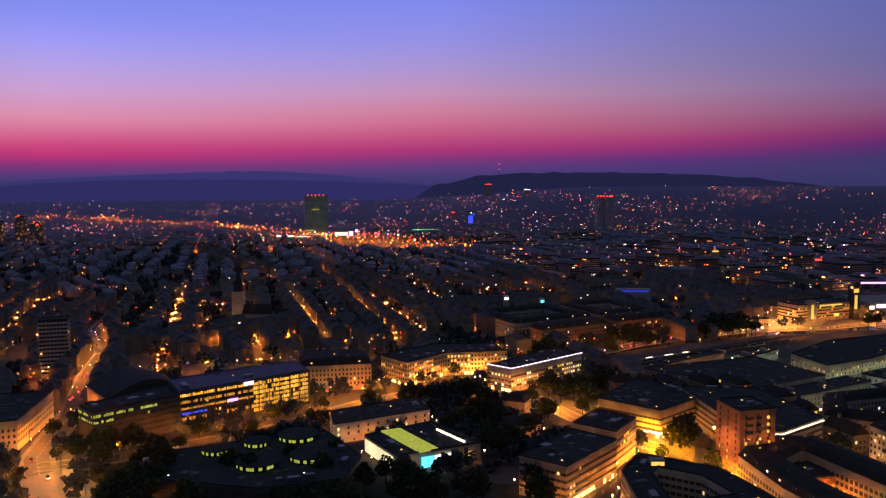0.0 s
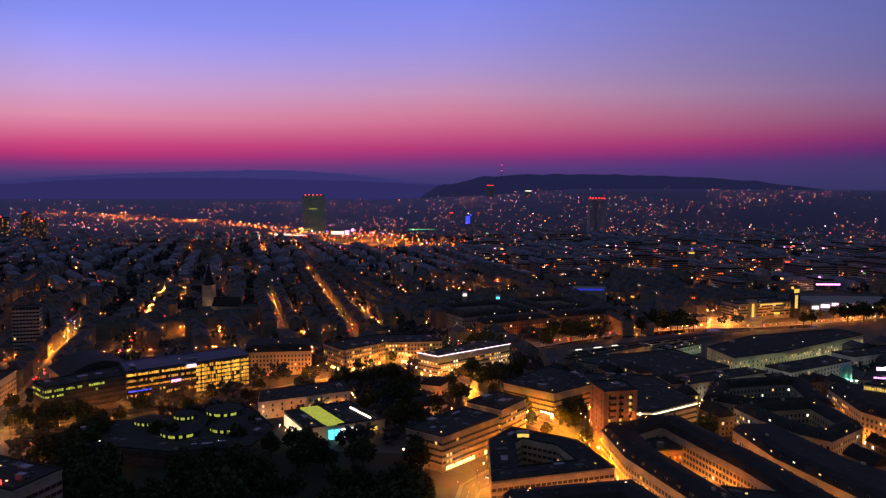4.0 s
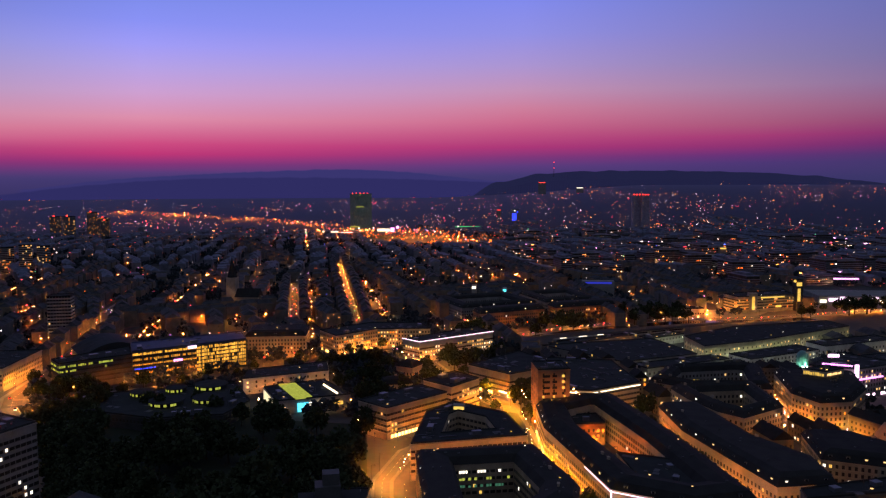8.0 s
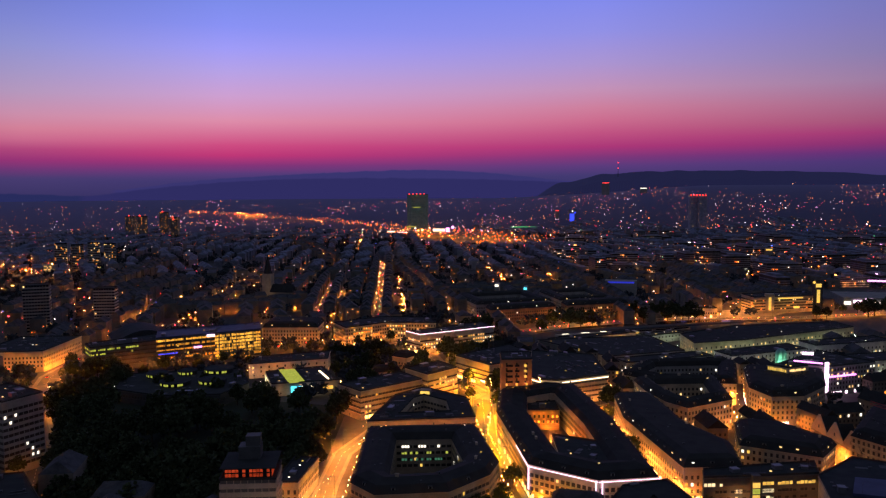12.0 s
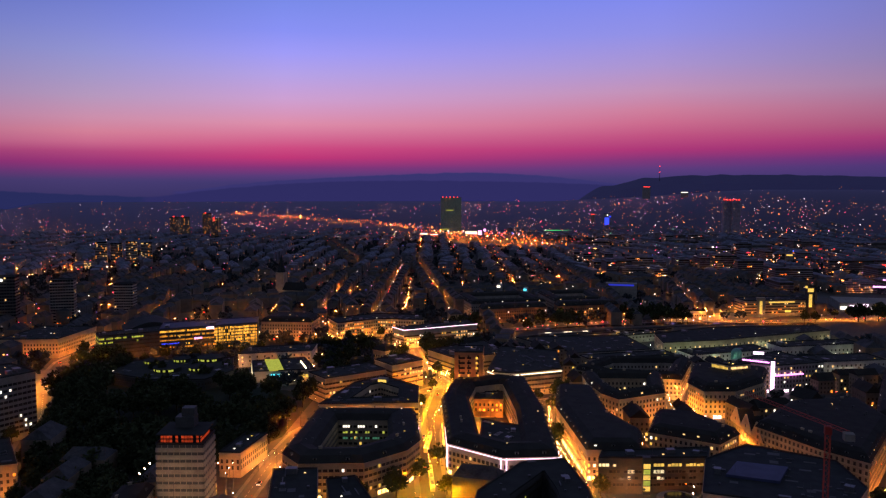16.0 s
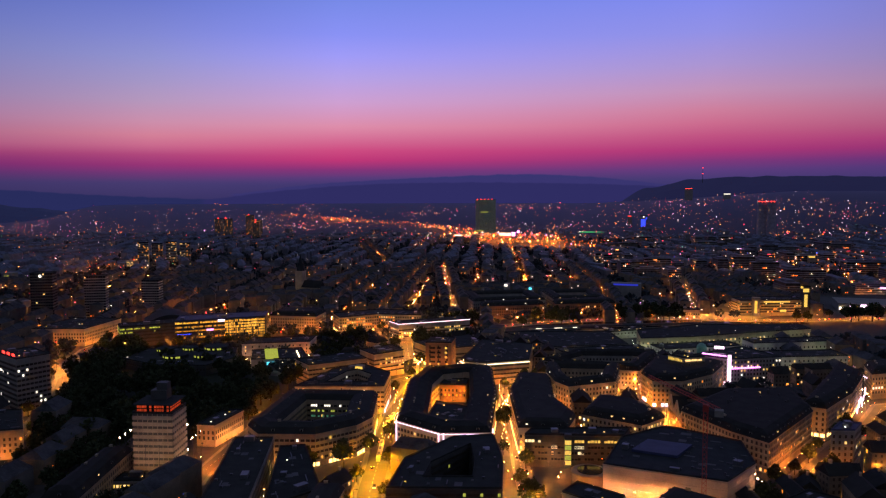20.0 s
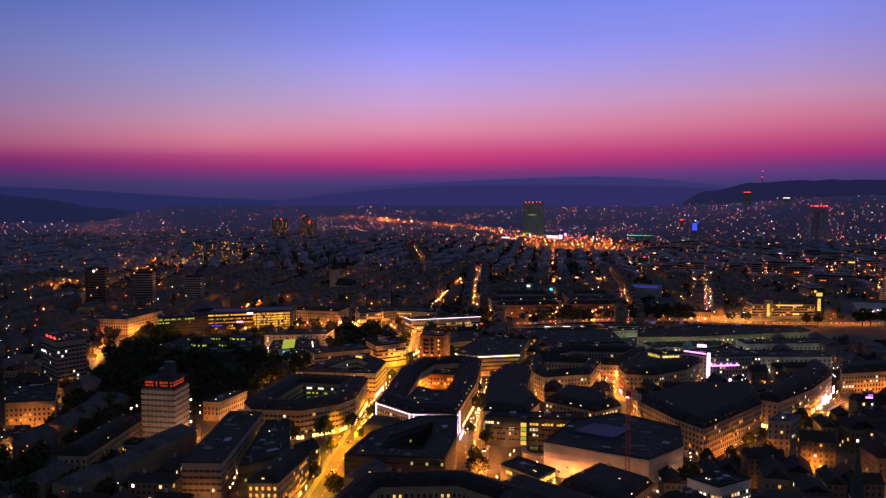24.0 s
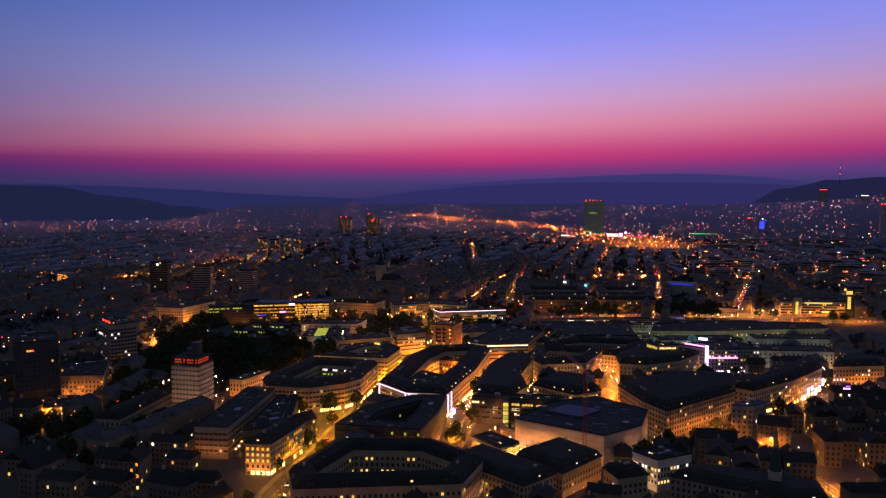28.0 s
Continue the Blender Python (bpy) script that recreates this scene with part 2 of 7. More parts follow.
G_VIO = glow("violet_light", (0.45, 0.12, 1.0), 1.6)
G_PINKWHITE = glow("pink_white_led", (1.0, 0.66, 0.95), 2.6, vary=0.2)
G_LED = glow("warm_white_led", (1.0, 0.82, 0.55), 3.0, vary=0.2)
G_PAV = glow("gallery_light", (1.0, 0.84, 0.48), 1.0, vary=0.3)
G_OFFICE = glow("dim_green_office_light", (0.10, 0.34, 0.20), 0.30)
G_CYAN = glow("cyan_screen_light", (0.10, 0.75, 1.0), 1.6)
G_GREEN = glow("green_light", (0.08, 0.9, 0.25), 1.2)
G_SHOP = glow("shop_window_light", (1.0, 0.58, 0.18), 4.0, sampled=True)
G_SHOPPINK = glow("pink_shop_light", (1.0, 0.66, 0.88), 3.5, sampled=True)
G_SODIUM = glow("sodium_lamp", (1.0, 0.26, 0.026), 26000.0, sampled=True, vary=0.2)
G_SODYEL = glow("golden_sodium_lamp", (1.0, 0.32, 0.002), 23500.0, sampled=True, vary=0.2)
# the next three are for fill lamps added to brighten walls
G_WASH = glow("amber_facade_fill", (1.0, 0.295, 0.06), 120.0, sampled=True, vary=0.8)
G_WASHPALE = glow("pale_facade_fill", (1.0, 0.52, 0.28), 110.0, sampled=True, vary=0.4)
G_WASHCOOL = glow("cool_facade_fill", (0.85, 1.0, 0.72), 55.0, sampled=True, vary=0.5)
G_SODFAR = glow("far_sodium_lamp", (1.0, 0.22, 0.022), 1800.0, sampled=True, vary=0.4)
G_DISTANT = [glow("distant_light_amber", (1.0, 0.22, 0.04), 3.2, tail=4.0), glow("distant_light_warm", (1.0, 0.42, 0.18), 2.6, tail=4.0), glow("distant_light_white", (1.0, 0.78, 0.80), 2.6, tail=4.5),
             glow("distant_light_red", (1.0, 0.06, 0.12), 4.2, tail=3.0), glow("distant_light_pink", (1.0, 0.36, 0.70), 2.6, tail=4.0)]
G_FAR = [glow("far_light_amber", (1.0, 0.16, 0.014), 2.4, tail=1.6), glow("far_light_warm", (1.0, 0.34, 0.085), 2.4, tail=1.8), glow("far_light_white", (1.0, 0.78, 0.72), 2.6, tail=2.2),
         glow("far_light_red", (1.0, 0.05, 0.09), 3.6, tail=1.6), glow("far_light_violet", (0.9, 0.36, 0.85), 2.2, tail=2.0), glow("far_light_blue", (0.10, 0.15, 1.0), 2.4, tail=1.6),
         glow("far_light_green", (0.20, 1.0, 0.45), 1.6, tail=1.6)]


# ---- building blocks for meshes ----
def part(name, bm, material, parent=None, label=""):
    """Links a bmesh as one mesh object, under a thing or a part if one is given."""
    me = bpy.data.meshes.new(name)
    bm.to_mesh(me)
    bm.free()
    for m in material if isinstance(material, (list, tuple)) else [material]:
        me.materials.append(m)
    ob = new(name, me)
    if parent:
        ob.parent = parent
    return tagged(ob, label)


def thing(name, x, y, z, label, category, group="", kind="", rz=0.0):
    e = new(name)
    e.empty_display_size = 2
    e.location, e.rotation_euler = (x, y, z), (0, 0, rz)
    return tagged(e, label, category, group, kind)


def share(name, me, parent, m):
    """One more object on a mesh that others use too."""
    ob = new(name, me)
    ob.parent = parent
    ob.matrix_local = m
    return ob


def box(bm, x0, x1, y0, y1, z0, z1, mi=0):
    v = [bm.verts.new((x, y, z)) for z in (z0, z1) for x, y in ((x0, y0), (x1, y0), (x1, y1), (x0, y1))]
    for f in ((3, 2, 1, 0), (4, 5, 6, 7), (0, 1, 5, 4), (1, 2, 6, 5), (2, 3, 7, 6), (3, 0, 4, 7)):
        bm.faces.new([v[k] for k in f]).material_index = mi


def obox(bm, c, ax, hx, hy, z0, z1, mi=0):
    """A box turned in plan: centre, unit direction of its length, half sizes."""
    ay = (-ax[1], ax[0])
    v = [bm.verts.new((c[0] + sx * hx * ax[0] + sy * hy * ay[0], c[1] + sx * hx * ax[1] + sy * hy * ay[1], z))
         for z in (z0, z1) for sx, sy in ((-1, -1), (1, -1), (1, 1), (-1, 1))]
    for f in ((3, 2, 1, 0), (4, 5, 6, 7), (0, 1, 5, 4), (1, 2, 6, 5), (2, 3, 7, 6), (3, 0, 4, 7)):
        bm.faces.new([v[k] for k in f]).material_index = mi


def area2(p):
    return sum(p[k - 1][0] * p[k][1] - p[k][0] * p[k - 1][1] for k in range(len(p)))


def ccw(p):
    return list(p) if area2(p) > 0 else list(reversed(p))


def inset(p, d):
    """The polygon moved inwards by d (outwards if negative), corners mitred."""
    out, n = [], len(p)
    for k in range(n):
        a, b, c = Vector(p[k - 1]), Vector(p[k]), Vector(p[(k + 1) % n])
        e1, e2 = (b - a).normalized(), (c - b).normalized()
        n1, n2 = Vector((-e1.y, e1.x)), Vector((-e2.y, e2.x))
        m = (n1 + n2) / max(0.45, 1 + n1.dot(n2))
        out.append(tuple(b + m * d))
    return out


def loop(bm, p, z):
    return [bm.verts.new((x, y, z)) for x, y in p]


def skirt(bm, lo, hi, mi=0):
    n = len(lo)
    for k in range(n):
        bm.faces.new((lo[k], lo[(k + 1) % n], hi[(k + 1) % n], hi[k])).material_index = mi


def cap(bm, ring, mi=0):
    try:
        bm.faces.new(ring).material_index = mi
    except ValueError:
        pass


def slab(bm, p, z0, z1, mi=0):
    a, b = loop(bm, p, z0), loop(bm, p, z1)
    skirt(bm, a, b, mi)
    cap(bm, b, mi)
    cap(bm, list(reversed(a)), mi)


def window_mesh(name, material, w=1.3, h=1.6):
    bm = bmesh.new()
    box(bm, -w / 2, w / 2, -0.05, 0.07, 0, h, 0)
    for x in (-w / 2 - 0.06, -0.04, w / 2 - 0.02):
        box(bm, x, x + 0.08, 0.0, 0.12, -0.05, h + 0.05, 1)
    box(bm, -w / 2 - 0.15, w / 2 + 0.15, 0.0, 0.2, -0.12, -0.04, 1)
    me = bpy.data.meshes.new(name)
    bm.to_mesh(me)
    bm.free()
    me.materials.append(material)
    me.materials.append(M_STEEL)
    return me


WIN = {k: window_mesh("lit_window_" + k, m) for k, m in (("warm", G_WARM), ("yellow", G_YEL), ("white", G_WHITE), ("amber", G_ORANGE), ("lime", G_LIME), ("green", G_OFFICE))}


def dormer_mesh():
    bm = bmesh.new()
    box(bm, -0.9, 0.9, -2.2, 0, 0, 1.5, 0)
    box(bm, -1.1, 1.1, -2.3, 0.2, 1.5, 1.7, 1)
    box(bm, -0.6, 0.6, -0.05, 0.05, 0.3, 1.35, 2)
    me = bpy.data.meshes.new("dormer")
    bm.to_mesh(me)
    bm.free()
    for m in (M_GREY, M_SLATE, M_GLASS):
        me.materials.append(m)
    return me


DORMER = dormer_mesh()
DORMER_LIT = DORMER.copy()
DORMER_LIT.materials[2] = G_WARM
DORMER_PALE = DORMER.copy()
DORMER_PALE.materials[2] = G_WHITE


def edge_frames(p):
    """For each side of a polygon that runs counter-clockwise: start, unit direction, outward normal, length."""
    for k in range(len(p)):
        a, b = Vector(p[k]), Vector(p[(k + 1) % len(p)])
        d = b - a
        if d.length > 0.5:
            e = d.normalized()
            yield a, e, Vector((e.y, -e.x)), d.length


def facade(owner, p, h, rng, floor_h, bay, lit, kinds, dark, z0=0.0, win=(1.4, 1.8), first=1, shop=None, shop_sides=None, shop_fill=0.5):
    """Windows on every side: lit ones singly, the dark ones, too small to pick apart, into one bmesh."""
    floors = max(1, int((h - z0 - 0.8) / floor_h))
    for side, (a, e, n, L) in enumerate(edge_frames(p)):
        count = int((L - 1.2) / bay)
        if count < 1:
            continue
        step = L / count
        yaw = math.atan2(-e.y, -e.x)
        for f in range(first, floors):
            z = z0 + f * floor_h + 1.0
            run = 1.0
            for k in range(count):
                c = a + e * (step * (k + 0.5))
                if rng.random() < lit * run:
                    run = 3.0 if lit < 0.3 else 1.2
                    kind = kinds[int(rng.random() * len(kinds))]
                    share("window", WIN[kind], owner, pose(c.x + n.x * 0.03, c.y + n.y * 0.03, z, 0, 0, math.degrees(yaw)))
                else:
                    run = 0.8
                    obox(dark, (c.x + n.x * 0.02, c.y + n.y * 0.02), e, win[0] / 2, 0.07, z, z + win[1])
                    obox(dark, (c.x + n.x * 0.06, c.y + n.y * 0.06), e, win[0] / 2 + 0.15, 0.12, z - 0.14, z - 0.04, 1)
        if shop and (shop_sides is None or side in shop_sides):
            for k in range(count):
                if rng.random() < shop_fill:
                    c = a + e * (step * (k + 0.5))
                    bm = bmesh.new()
                    obox(bm, (c.x + n.x * 0.05, c.y + n.y * 0.05), e, step * 0.36, 0.09, z0 + 0.6, z0 + 2.7)
                    part("shop_window", bm, shop, owner)


def roof_flat(bm, p, h, hole=None):
    inner = inset(p, 0.5)
    a, b, c, d = loop(bm, p, h), loop(bm, p, h + 0.9), loop(bm, inner, h + 0.9), loop(bm, inner, h + 0.25)
    skirt(bm, a, b)
    skirt(bm, b, c)
    skirt(bm, c, d)
    cap(bm, d)


def roof_mansard(bm, p, h, rise=3.4, run=2.0, top=1.4, top_run=3.5):
    over = inset(p, -0.5)
    rings = [loop(bm, over, h - 0.25), loop(bm, over, h + 0.05), loop(bm, inset(p, run), h + rise), loop(bm, inset(p, run + top_run), h + rise + top)]
    cap(bm, list(reversed(rings[0])))
    for lo, hi in zip(rings, rings[1:]):
        skirt(bm, lo, hi)
    cap(bm, rings[-1])


HERO = []


def within(x, y, poly):
    hit = False
    for k in range(len(poly)):
        (x0, y0), (x1, y1) = poly[k - 1], poly[k]
        if (y0 > y) != (y1 > y) and x < (x1 - x0) * (y - y0) / (y1 - y0) + x0:
            hit = not hit
    return hit


def roof_clutter(owner, p, h, roof, court, rng):
    """Hatches, vents, ducts, skylights, pale gravel pads and aerials, too small to pick apart."""
    outer = inset(p, 2.5)
    hole = inset(p, court - 2.5) if court else None
    xs, ys = [q[0] for q in p], [q[1] for q in p]
    e = (Vector(p[1]) - Vector(p[0])).normalized()
    bm = bmesh.new()
    count = min(60, int(abs(area2(p)) / 2 / (38 if roof == "flat" else 70)))
    for k in range(count):
        x, y = rng.uniform(min(xs), max(xs)), rng.uniform(min(ys), max(ys))
        if not within(x, y, outer) or hole and within(x, y, hole):
            continue
        if roof == "flat":
            z, kind = h + 0.24, rng.random()
            if kind < 0.3:
                obox(bm, (x, y), e, rng.uniform(1.2, 3.0), rng.uniform(0.8, 2.2), z, z + 0.12, 1)
            elif kind < 0.55:
                obox(bm, (x, y), e, rng.uniform(0.4, 0.9), rng.uniform(0.4, 0.8), z, z + rng.uniform(0.5, 1.2), 0)
            elif kind < 0.75:
                obox(bm, (x, y), e, rng.uniform(2, 5), 0.22, z, z + 0.45, 0)
            elif kind < 0.98:
                obox(bm, (x, y), e, rng.uniform(0.6, 1.6), 0.6, z, z + 0.35, 2)
            else:
                obox(bm, (x, y), e, 0.5, 0.5, z, z + 0.35, 3)
        else:
            # the two roof slopes are met by the distance to the eaves
            d = min((Vector((x, y)) - a).dot(-n) for a, e_, n, L in edge_frames(p))
            if court:
                d = min(d, court - d)
            z = h + min(3.3, max(0.3, d * 1.45)) + 0.15 * max(0, d - 2.2)
            if rng.random() < 0.5:
                obox(bm, (x, y), e, 0.35, 0.5, z - 1.0, z + rng.uniform(0.6, 1.6), 1)
            elif rng.random() < 0.9:
                obox(bm, (x, y), e, 0.6, 0.5, z - 0.6, z + 0.3, 2)
            else:
                obox(bm, (x, y), e, 0.45, 0.4, z - 0.6, z + 0.3, 3)
        if rng.random() < 0.12:
            obox(bm, (x, y), e, 0.05, 0.05, h, h + 6.5, 0)
    if len(bm.verts):
        part("roof_clutter", bm, [M_STEEL, M_DARKWALL, M_DARKWALL, G_WARM], owner)["kind"] = "stuff"
    else:
        bm.free()


def building(name, pts, h, label, category="building", wall=M_PLASTER, roof="mansard", roof_mat=None, floor_h=3.5, bay=2.7, lit=0.10,
             kinds=("warm", "warm", "yellow", "white"), shop=None, shop_sides=None, court=0.0, seed=1, boxes=3, dormers=0.0, group="", first=1, win=(1.25, 1.9), kind=""):
    rng = random.Random(seed)
    pts = ccw(pts)
    cx, cy = sum(p[0] for p in pts) / len(pts), sum(p[1] for p in pts) / len(pts)
    p = [(x - cx, y - cy) for x, y in pts]
    own = thing(name, cx, cy, 0, label, category, group, kind)
    roof_mat = roof_mat or (M_TILE if roof == "mansard" else M_GRAVEL)
    hole = list(reversed(inset(p, court))) if court else None
    bm = bmesh.new()
    skirt(bm, loop(bm, p, -0.5), loop(bm, p, h))
    if hole:
        skirt(bm, loop(bm, hole, -0.5), loop(bm, hole, h))
    part("wall", bm, wall, own)
    bm = bmesh.new()
    slab(bm, inset(p, -0.35), h - 0.7, h - 0.3)
    if hole:
        bm.free()
        bm = bmesh.new()
        rim = [loop(bm, q, z) for q, z in ((p, h - 0.8), (inset(p, -0.4), h - 0.6), (inset(p, -0.4), h - 0.3), (p, h - 0.3))]
        for lo, hi in zip(rim, rim[1:]):
            skirt(bm, lo, hi)
    part("cornice", bm, wall, own)
    bm = bmesh.new()
    for f in range(1, max(2, int((h - 0.8) / floor_h))):
        z, tall, out = f * floor_h + 0.35, (0.4 if f == 1 else 0.22), (-0.18 if f == 1 else -0.12)
        ring_lo, ring_hi = loop(bm, inset(p, out), z), loop(bm, inset(p, out), z + tall)
        skirt(bm, ring_lo, ring_hi)
        skirt(bm, ring_hi, loop(bm, inset(p, 0.0), z + tall))
    part("string_course", bm, wall, own)["kind"] = "stuff"
    bm = bmesh.new()
    if hole:
        hp = list(reversed(hole))
        if roof == "flat":
            rings = [loop(bm, q, z) for q, z in ((p, h), (p, h + 0.9), (inset(p, 0.5), h + 0.9), (inset(p, 0.5), h + 0.25), (inset(p, court - 0.5), h + 0.25), (inset(p, court - 0.5), h + 0.9), (hp, h + 0.9), (hp, h))]
        else:
            rings = [loop(bm, q, z) for q, z in ((inset(p, -0.5), h - 0.2), (inset(p, 2.2), h + 3.2), (inset(p, court / 2), h + 4.6), (inset(p, court - 2.2), h + 3.2), (inset(p, court + 0.4), h - 0.2))]
        for lo, hi in zip(rings, rings[1:]):
            skirt(bm, lo, hi)
    elif roof == "flat":
        roof_flat(bm, p, h)
    else:
        roof_mansard(bm, p, h)
    part("roof", bm, roof_mat, own)
    dark = bmesh.new()
    facade(own, p, h, rng, floor_h, bay, lit, kinds, dark, shop=shop, shop_sides=shop_sides, first=first, win=win)
    if hole:
        facade(own, hole, h, rng, floor_h, bay, lit * 1.3, kinds, dark, first=first, win=win)
    if len(dark.verts):
        part("dark_window", dark, [M_CURT, wall], own)["kind"] = "stuff"
    else:
        dark.free()
    HERO.append((pts, h))
    roof_clutter(own, p, h, roof, court, random.Random(seed + 900))
    # roof furniture: lift heads, vents and chimneys
    top = h + (0.25 if roof == "flat" else 4.4)
    ins = inset(p, court * 0.5 if court else 6.0)
    for k in range(boxes):
        i = int(rng.random() * len(ins))
        t = 0.2 + 0.6 * rng.random()
        a, b = Vector(ins[i]), Vector(ins[(i + 1) % len(ins)])
        c, e = a.lerp(b, t), (b - a).normalized() if (b - a).length > 0.1 else Vector((1, 0))
        bm = bmesh.new()
        if roof == "flat":
            hx, hy, hz = 1 + 2.4 * rng.random(), 0.8 + 1.2 * rng.random(), 1 + 1.8 * rng.random()
            obox(bm, c, e, hx, hy, top - 0.05, top + hz)
            obox(bm, c, e, hx + 0.15, hy + 0.15, top + hz, top + hz + 0.15)
            part("roof_plant_box", bm, M_METAL, own)
        else:
            obox(bm, c, e, 0.9, 0.45, top - 3.0, top + 1.3)
            obox(bm, c, e, 1.05, 0.6, top + 1.3, top + 1.5)
            part("chimney", bm, M_STONE, own)
    for k in range(rng.randrange(1, 4)):
        c = Vector(ins[int(rng.random() * len(ins))]).lerp(Vector(ins[int(rng.random() * len(ins))]), 0.5 * rng.random()) if not hole else Vector(ins[int(rng.random() * len(ins))])
        bm = bmesh.new()
        box(bm, c.x - 0.4, c.x + 0.4, c.y - 0.3, c.y + 0.3, top - (0.1 if roof == "flat" else 1.2), top + 0.35)
        part("roof_light", bm, rng.choice((G_WARM, G_YEL, G_WHITE)), own)
    if roof == "mansard" and not dormers and abs(area2(p)) > 1200:
        dormers = 0.07
    if dormers:
        for a, e, n, L in edge_frames(p):
            count = int(L * dormers)
            for k in range(count):
                c = a + e * (L * (k + 0.5) / count) - n * 0.6
                share("dormer", rng.choices((DORMER, DORMER_LIT, DORMER_PALE), (7, 2, 1))[0], own, pose(c.x, c.y, h + 0.8, 0, 0, math.degrees(math.atan2(-e.y, -e.x))))
    return own


def led_line(owner, pts, z, material, size=0.25, name="light_line", label=""):
    """A lit tube along a roof edge; the points are in the world."""
    ox, oy = owner.location.x, owner.location.y
    for a, b in zip(pts, pts[1:]):
        a, b = Vector(a), Vector(b)
        bm = bmesh.new()
        c, e = (a + b) / 2, (b - a).normalized()
        obox(bm, (c.x - ox, c.y - oy), e, (b - a).length / 2, size / 2, z, z + size)
        part(name, bm, material, owner, label)


def panel(owner, x, y, z, w, h, yaw, material, name="sign", depth=0.3, label=""):
    """An upright lit panel, seen from the side to which yaw turns it; the place is in the world."""
    bm = bmesh.new()
    box(bm, -w / 2, w / 2, -depth, 0, 0, h)
    ob = part(name, bm, material, owner, label)
    ob.location, ob.rotation_euler = (x - owner.location.x, y - owner.location.y, z), (0, 0, radians(yaw))
    return ob

# ---- ground, roads, park, river ----
def flat_sheet(name, pts, z, material, label, category, thick=0.0):
    bm = bmesh.new()
    p = ccw(pts)
    if thick:
        slab(bm, p, z - thick, z)
    else:
        cap(bm, loop(bm, p, z))
    ob = part(name, bm, material)
    return tagged(ob, label, category, kind="structure")


def terrain(x, y):
    """Level town, rising gently to the hillside in the north-east and less in the far west."""
    d = math.hypot(x - 150, y + 50)
    a = math.degrees(math.atan2(-(x - 150), y + 50))
    t = min(1, max(0, (d - 2350) / 1900))
    right = min(1, max(0, (6 - a) / 14)) * min(1, max(0, (a + 40) / 12))
    left = min(1, max(0, (d - 3200) / 1400)) ** 1.3 * min(1, max(0, (47 - a) / 5))
    return (t * t * (3 - 2 * t)) * 150 * right + left * 84 * (1 - right) - 0.4 * max(0, d - 4560)


def build_ground():
    n = 90
    xs = [-5200 + 10400 * k / n for k in range(n + 1)]
    ys = [-1500 + 6400 * k / n for k in range(n + 1)]
    verts = [(x, y, terrain(x, y)) for y in ys for x in xs]
    faces = [(j * (n + 1) + i, j * (n + 1) + i + 1, (j + 1) * (n + 1) + i + 1, (j + 1) * (n + 1) + i) for j in range(n) for i in range(n)]
    me = bpy.data.meshes.new("ground")
    me.from_pydata(verts, [], faces)
    me.materials.append(M_GROUND)
    tagged(new("ground", me), "dark city ground between the blocks, level and then rising to hills", "ground", kind="structure")


build_ground()

ROADS = []


def ribbon(pts, w):
    """Left and right edges of a band along a line."""
    P = [Vector(p) for p in pts]
    left, right = [], []
    for k, p in enumerate(P):
        d = (P[min(k + 1, len(P) - 1)] - P[max(k - 1, 0)]).normalized()
        s = Vector((-d.y, d.x)) * w / 2
        left.append(tuple(p + s))
        right.append(tuple(p - s))
    return left, right


def road(pts, w, label, walk_w=3.0, z=0.0):
    """Asphalt with a raised pavement along both sides."""
    ROADS.append((pts, w))
    z += 0.006 * len(ROADS)
    bm = bmesh.new()
    L, R = ribbon(pts, w)
    a, b = loop(bm, R, 0.06 + z), loop(bm, L, 0.06 + z)
    for k in range(len(pts) - 1):
        bm.faces.new((a[k], a[k + 1], b[k + 1], b[k]))
    ob = tagged(part("road", bm, M_ASPHALT), label, "road", kind="structure")
    for side in (1, -1):
        bm = bmesh.new()
        i, o = ribbon(pts, w)[0 if side > 0 else 1], ribbon(pts, w + 2 * walk_w)[0 if side > 0 else 1]
        if side < 0:
            i, o = o, i
        lo_i, hi_i, hi_o, lo_o = loop(bm, i, 0), loop(bm, i, 0.2 + z), loop(bm, o, 0.2 + z), loop(bm, o, 0)
        for k in range(len(pts) - 1):
            bm.faces.new((hi_i[k], hi_i[k + 1], hi_o[k + 1], hi_o[k]))
            bm.faces.new((lo_i[k], lo_i[k + 1], hi_i[k + 1], hi_i[k]))
            bm.faces.new((hi_o[k], hi_o[k + 1], lo_o[k + 1], lo_o[k]))
        tagged(part("pavement", bm, M_PAVE), "stone-paved pavement beside the lit street", "pavement", kind="structure")
    # dashed centre line
    bm = bmesh.new()
    for p, q in zip(pts, pts[1:]):
        p, q = Vector(p), Vector(q)
        e, n = (q - p).normalized(), int((q - p).length / 6)
        for k in range(n):
            c = p + e * (6 * k + 3)
            obox(bm, c, e, 1.5, 0.1, 0.07 + z, 0.085 + z)
    part("lane_marking", bm, M_WHITE, ob)
    return ob


MAIN = [(262, 10), (240, 58), (225, 98), (218, 125), (207, 157), (196, 182), (183, 222), (167, 268), (151, 324), (136, 406), (128, 450), (117, 482), (100, 540)]
SECOND = [(292, 160), (278, 205), (265, 242), (246, 302), (225, 352), (211, 420), (226, 436)]
PARKSIDE = [(100, 160), (92, 182), (76, 252), (68, 300), (74, 345), (106, 395), (128, 448)]
WESTROAD = [(-160, 300), (-195, 372), (-232, 434), (-256, 529), (-292, 631), (-318, 722), (-368, 809), (-420, 1000)]
GALROAD = [(-225, 420), (-196, 430), (-112, 486), (-58, 548), (-20, 578), (14, 612), (60, 660)]
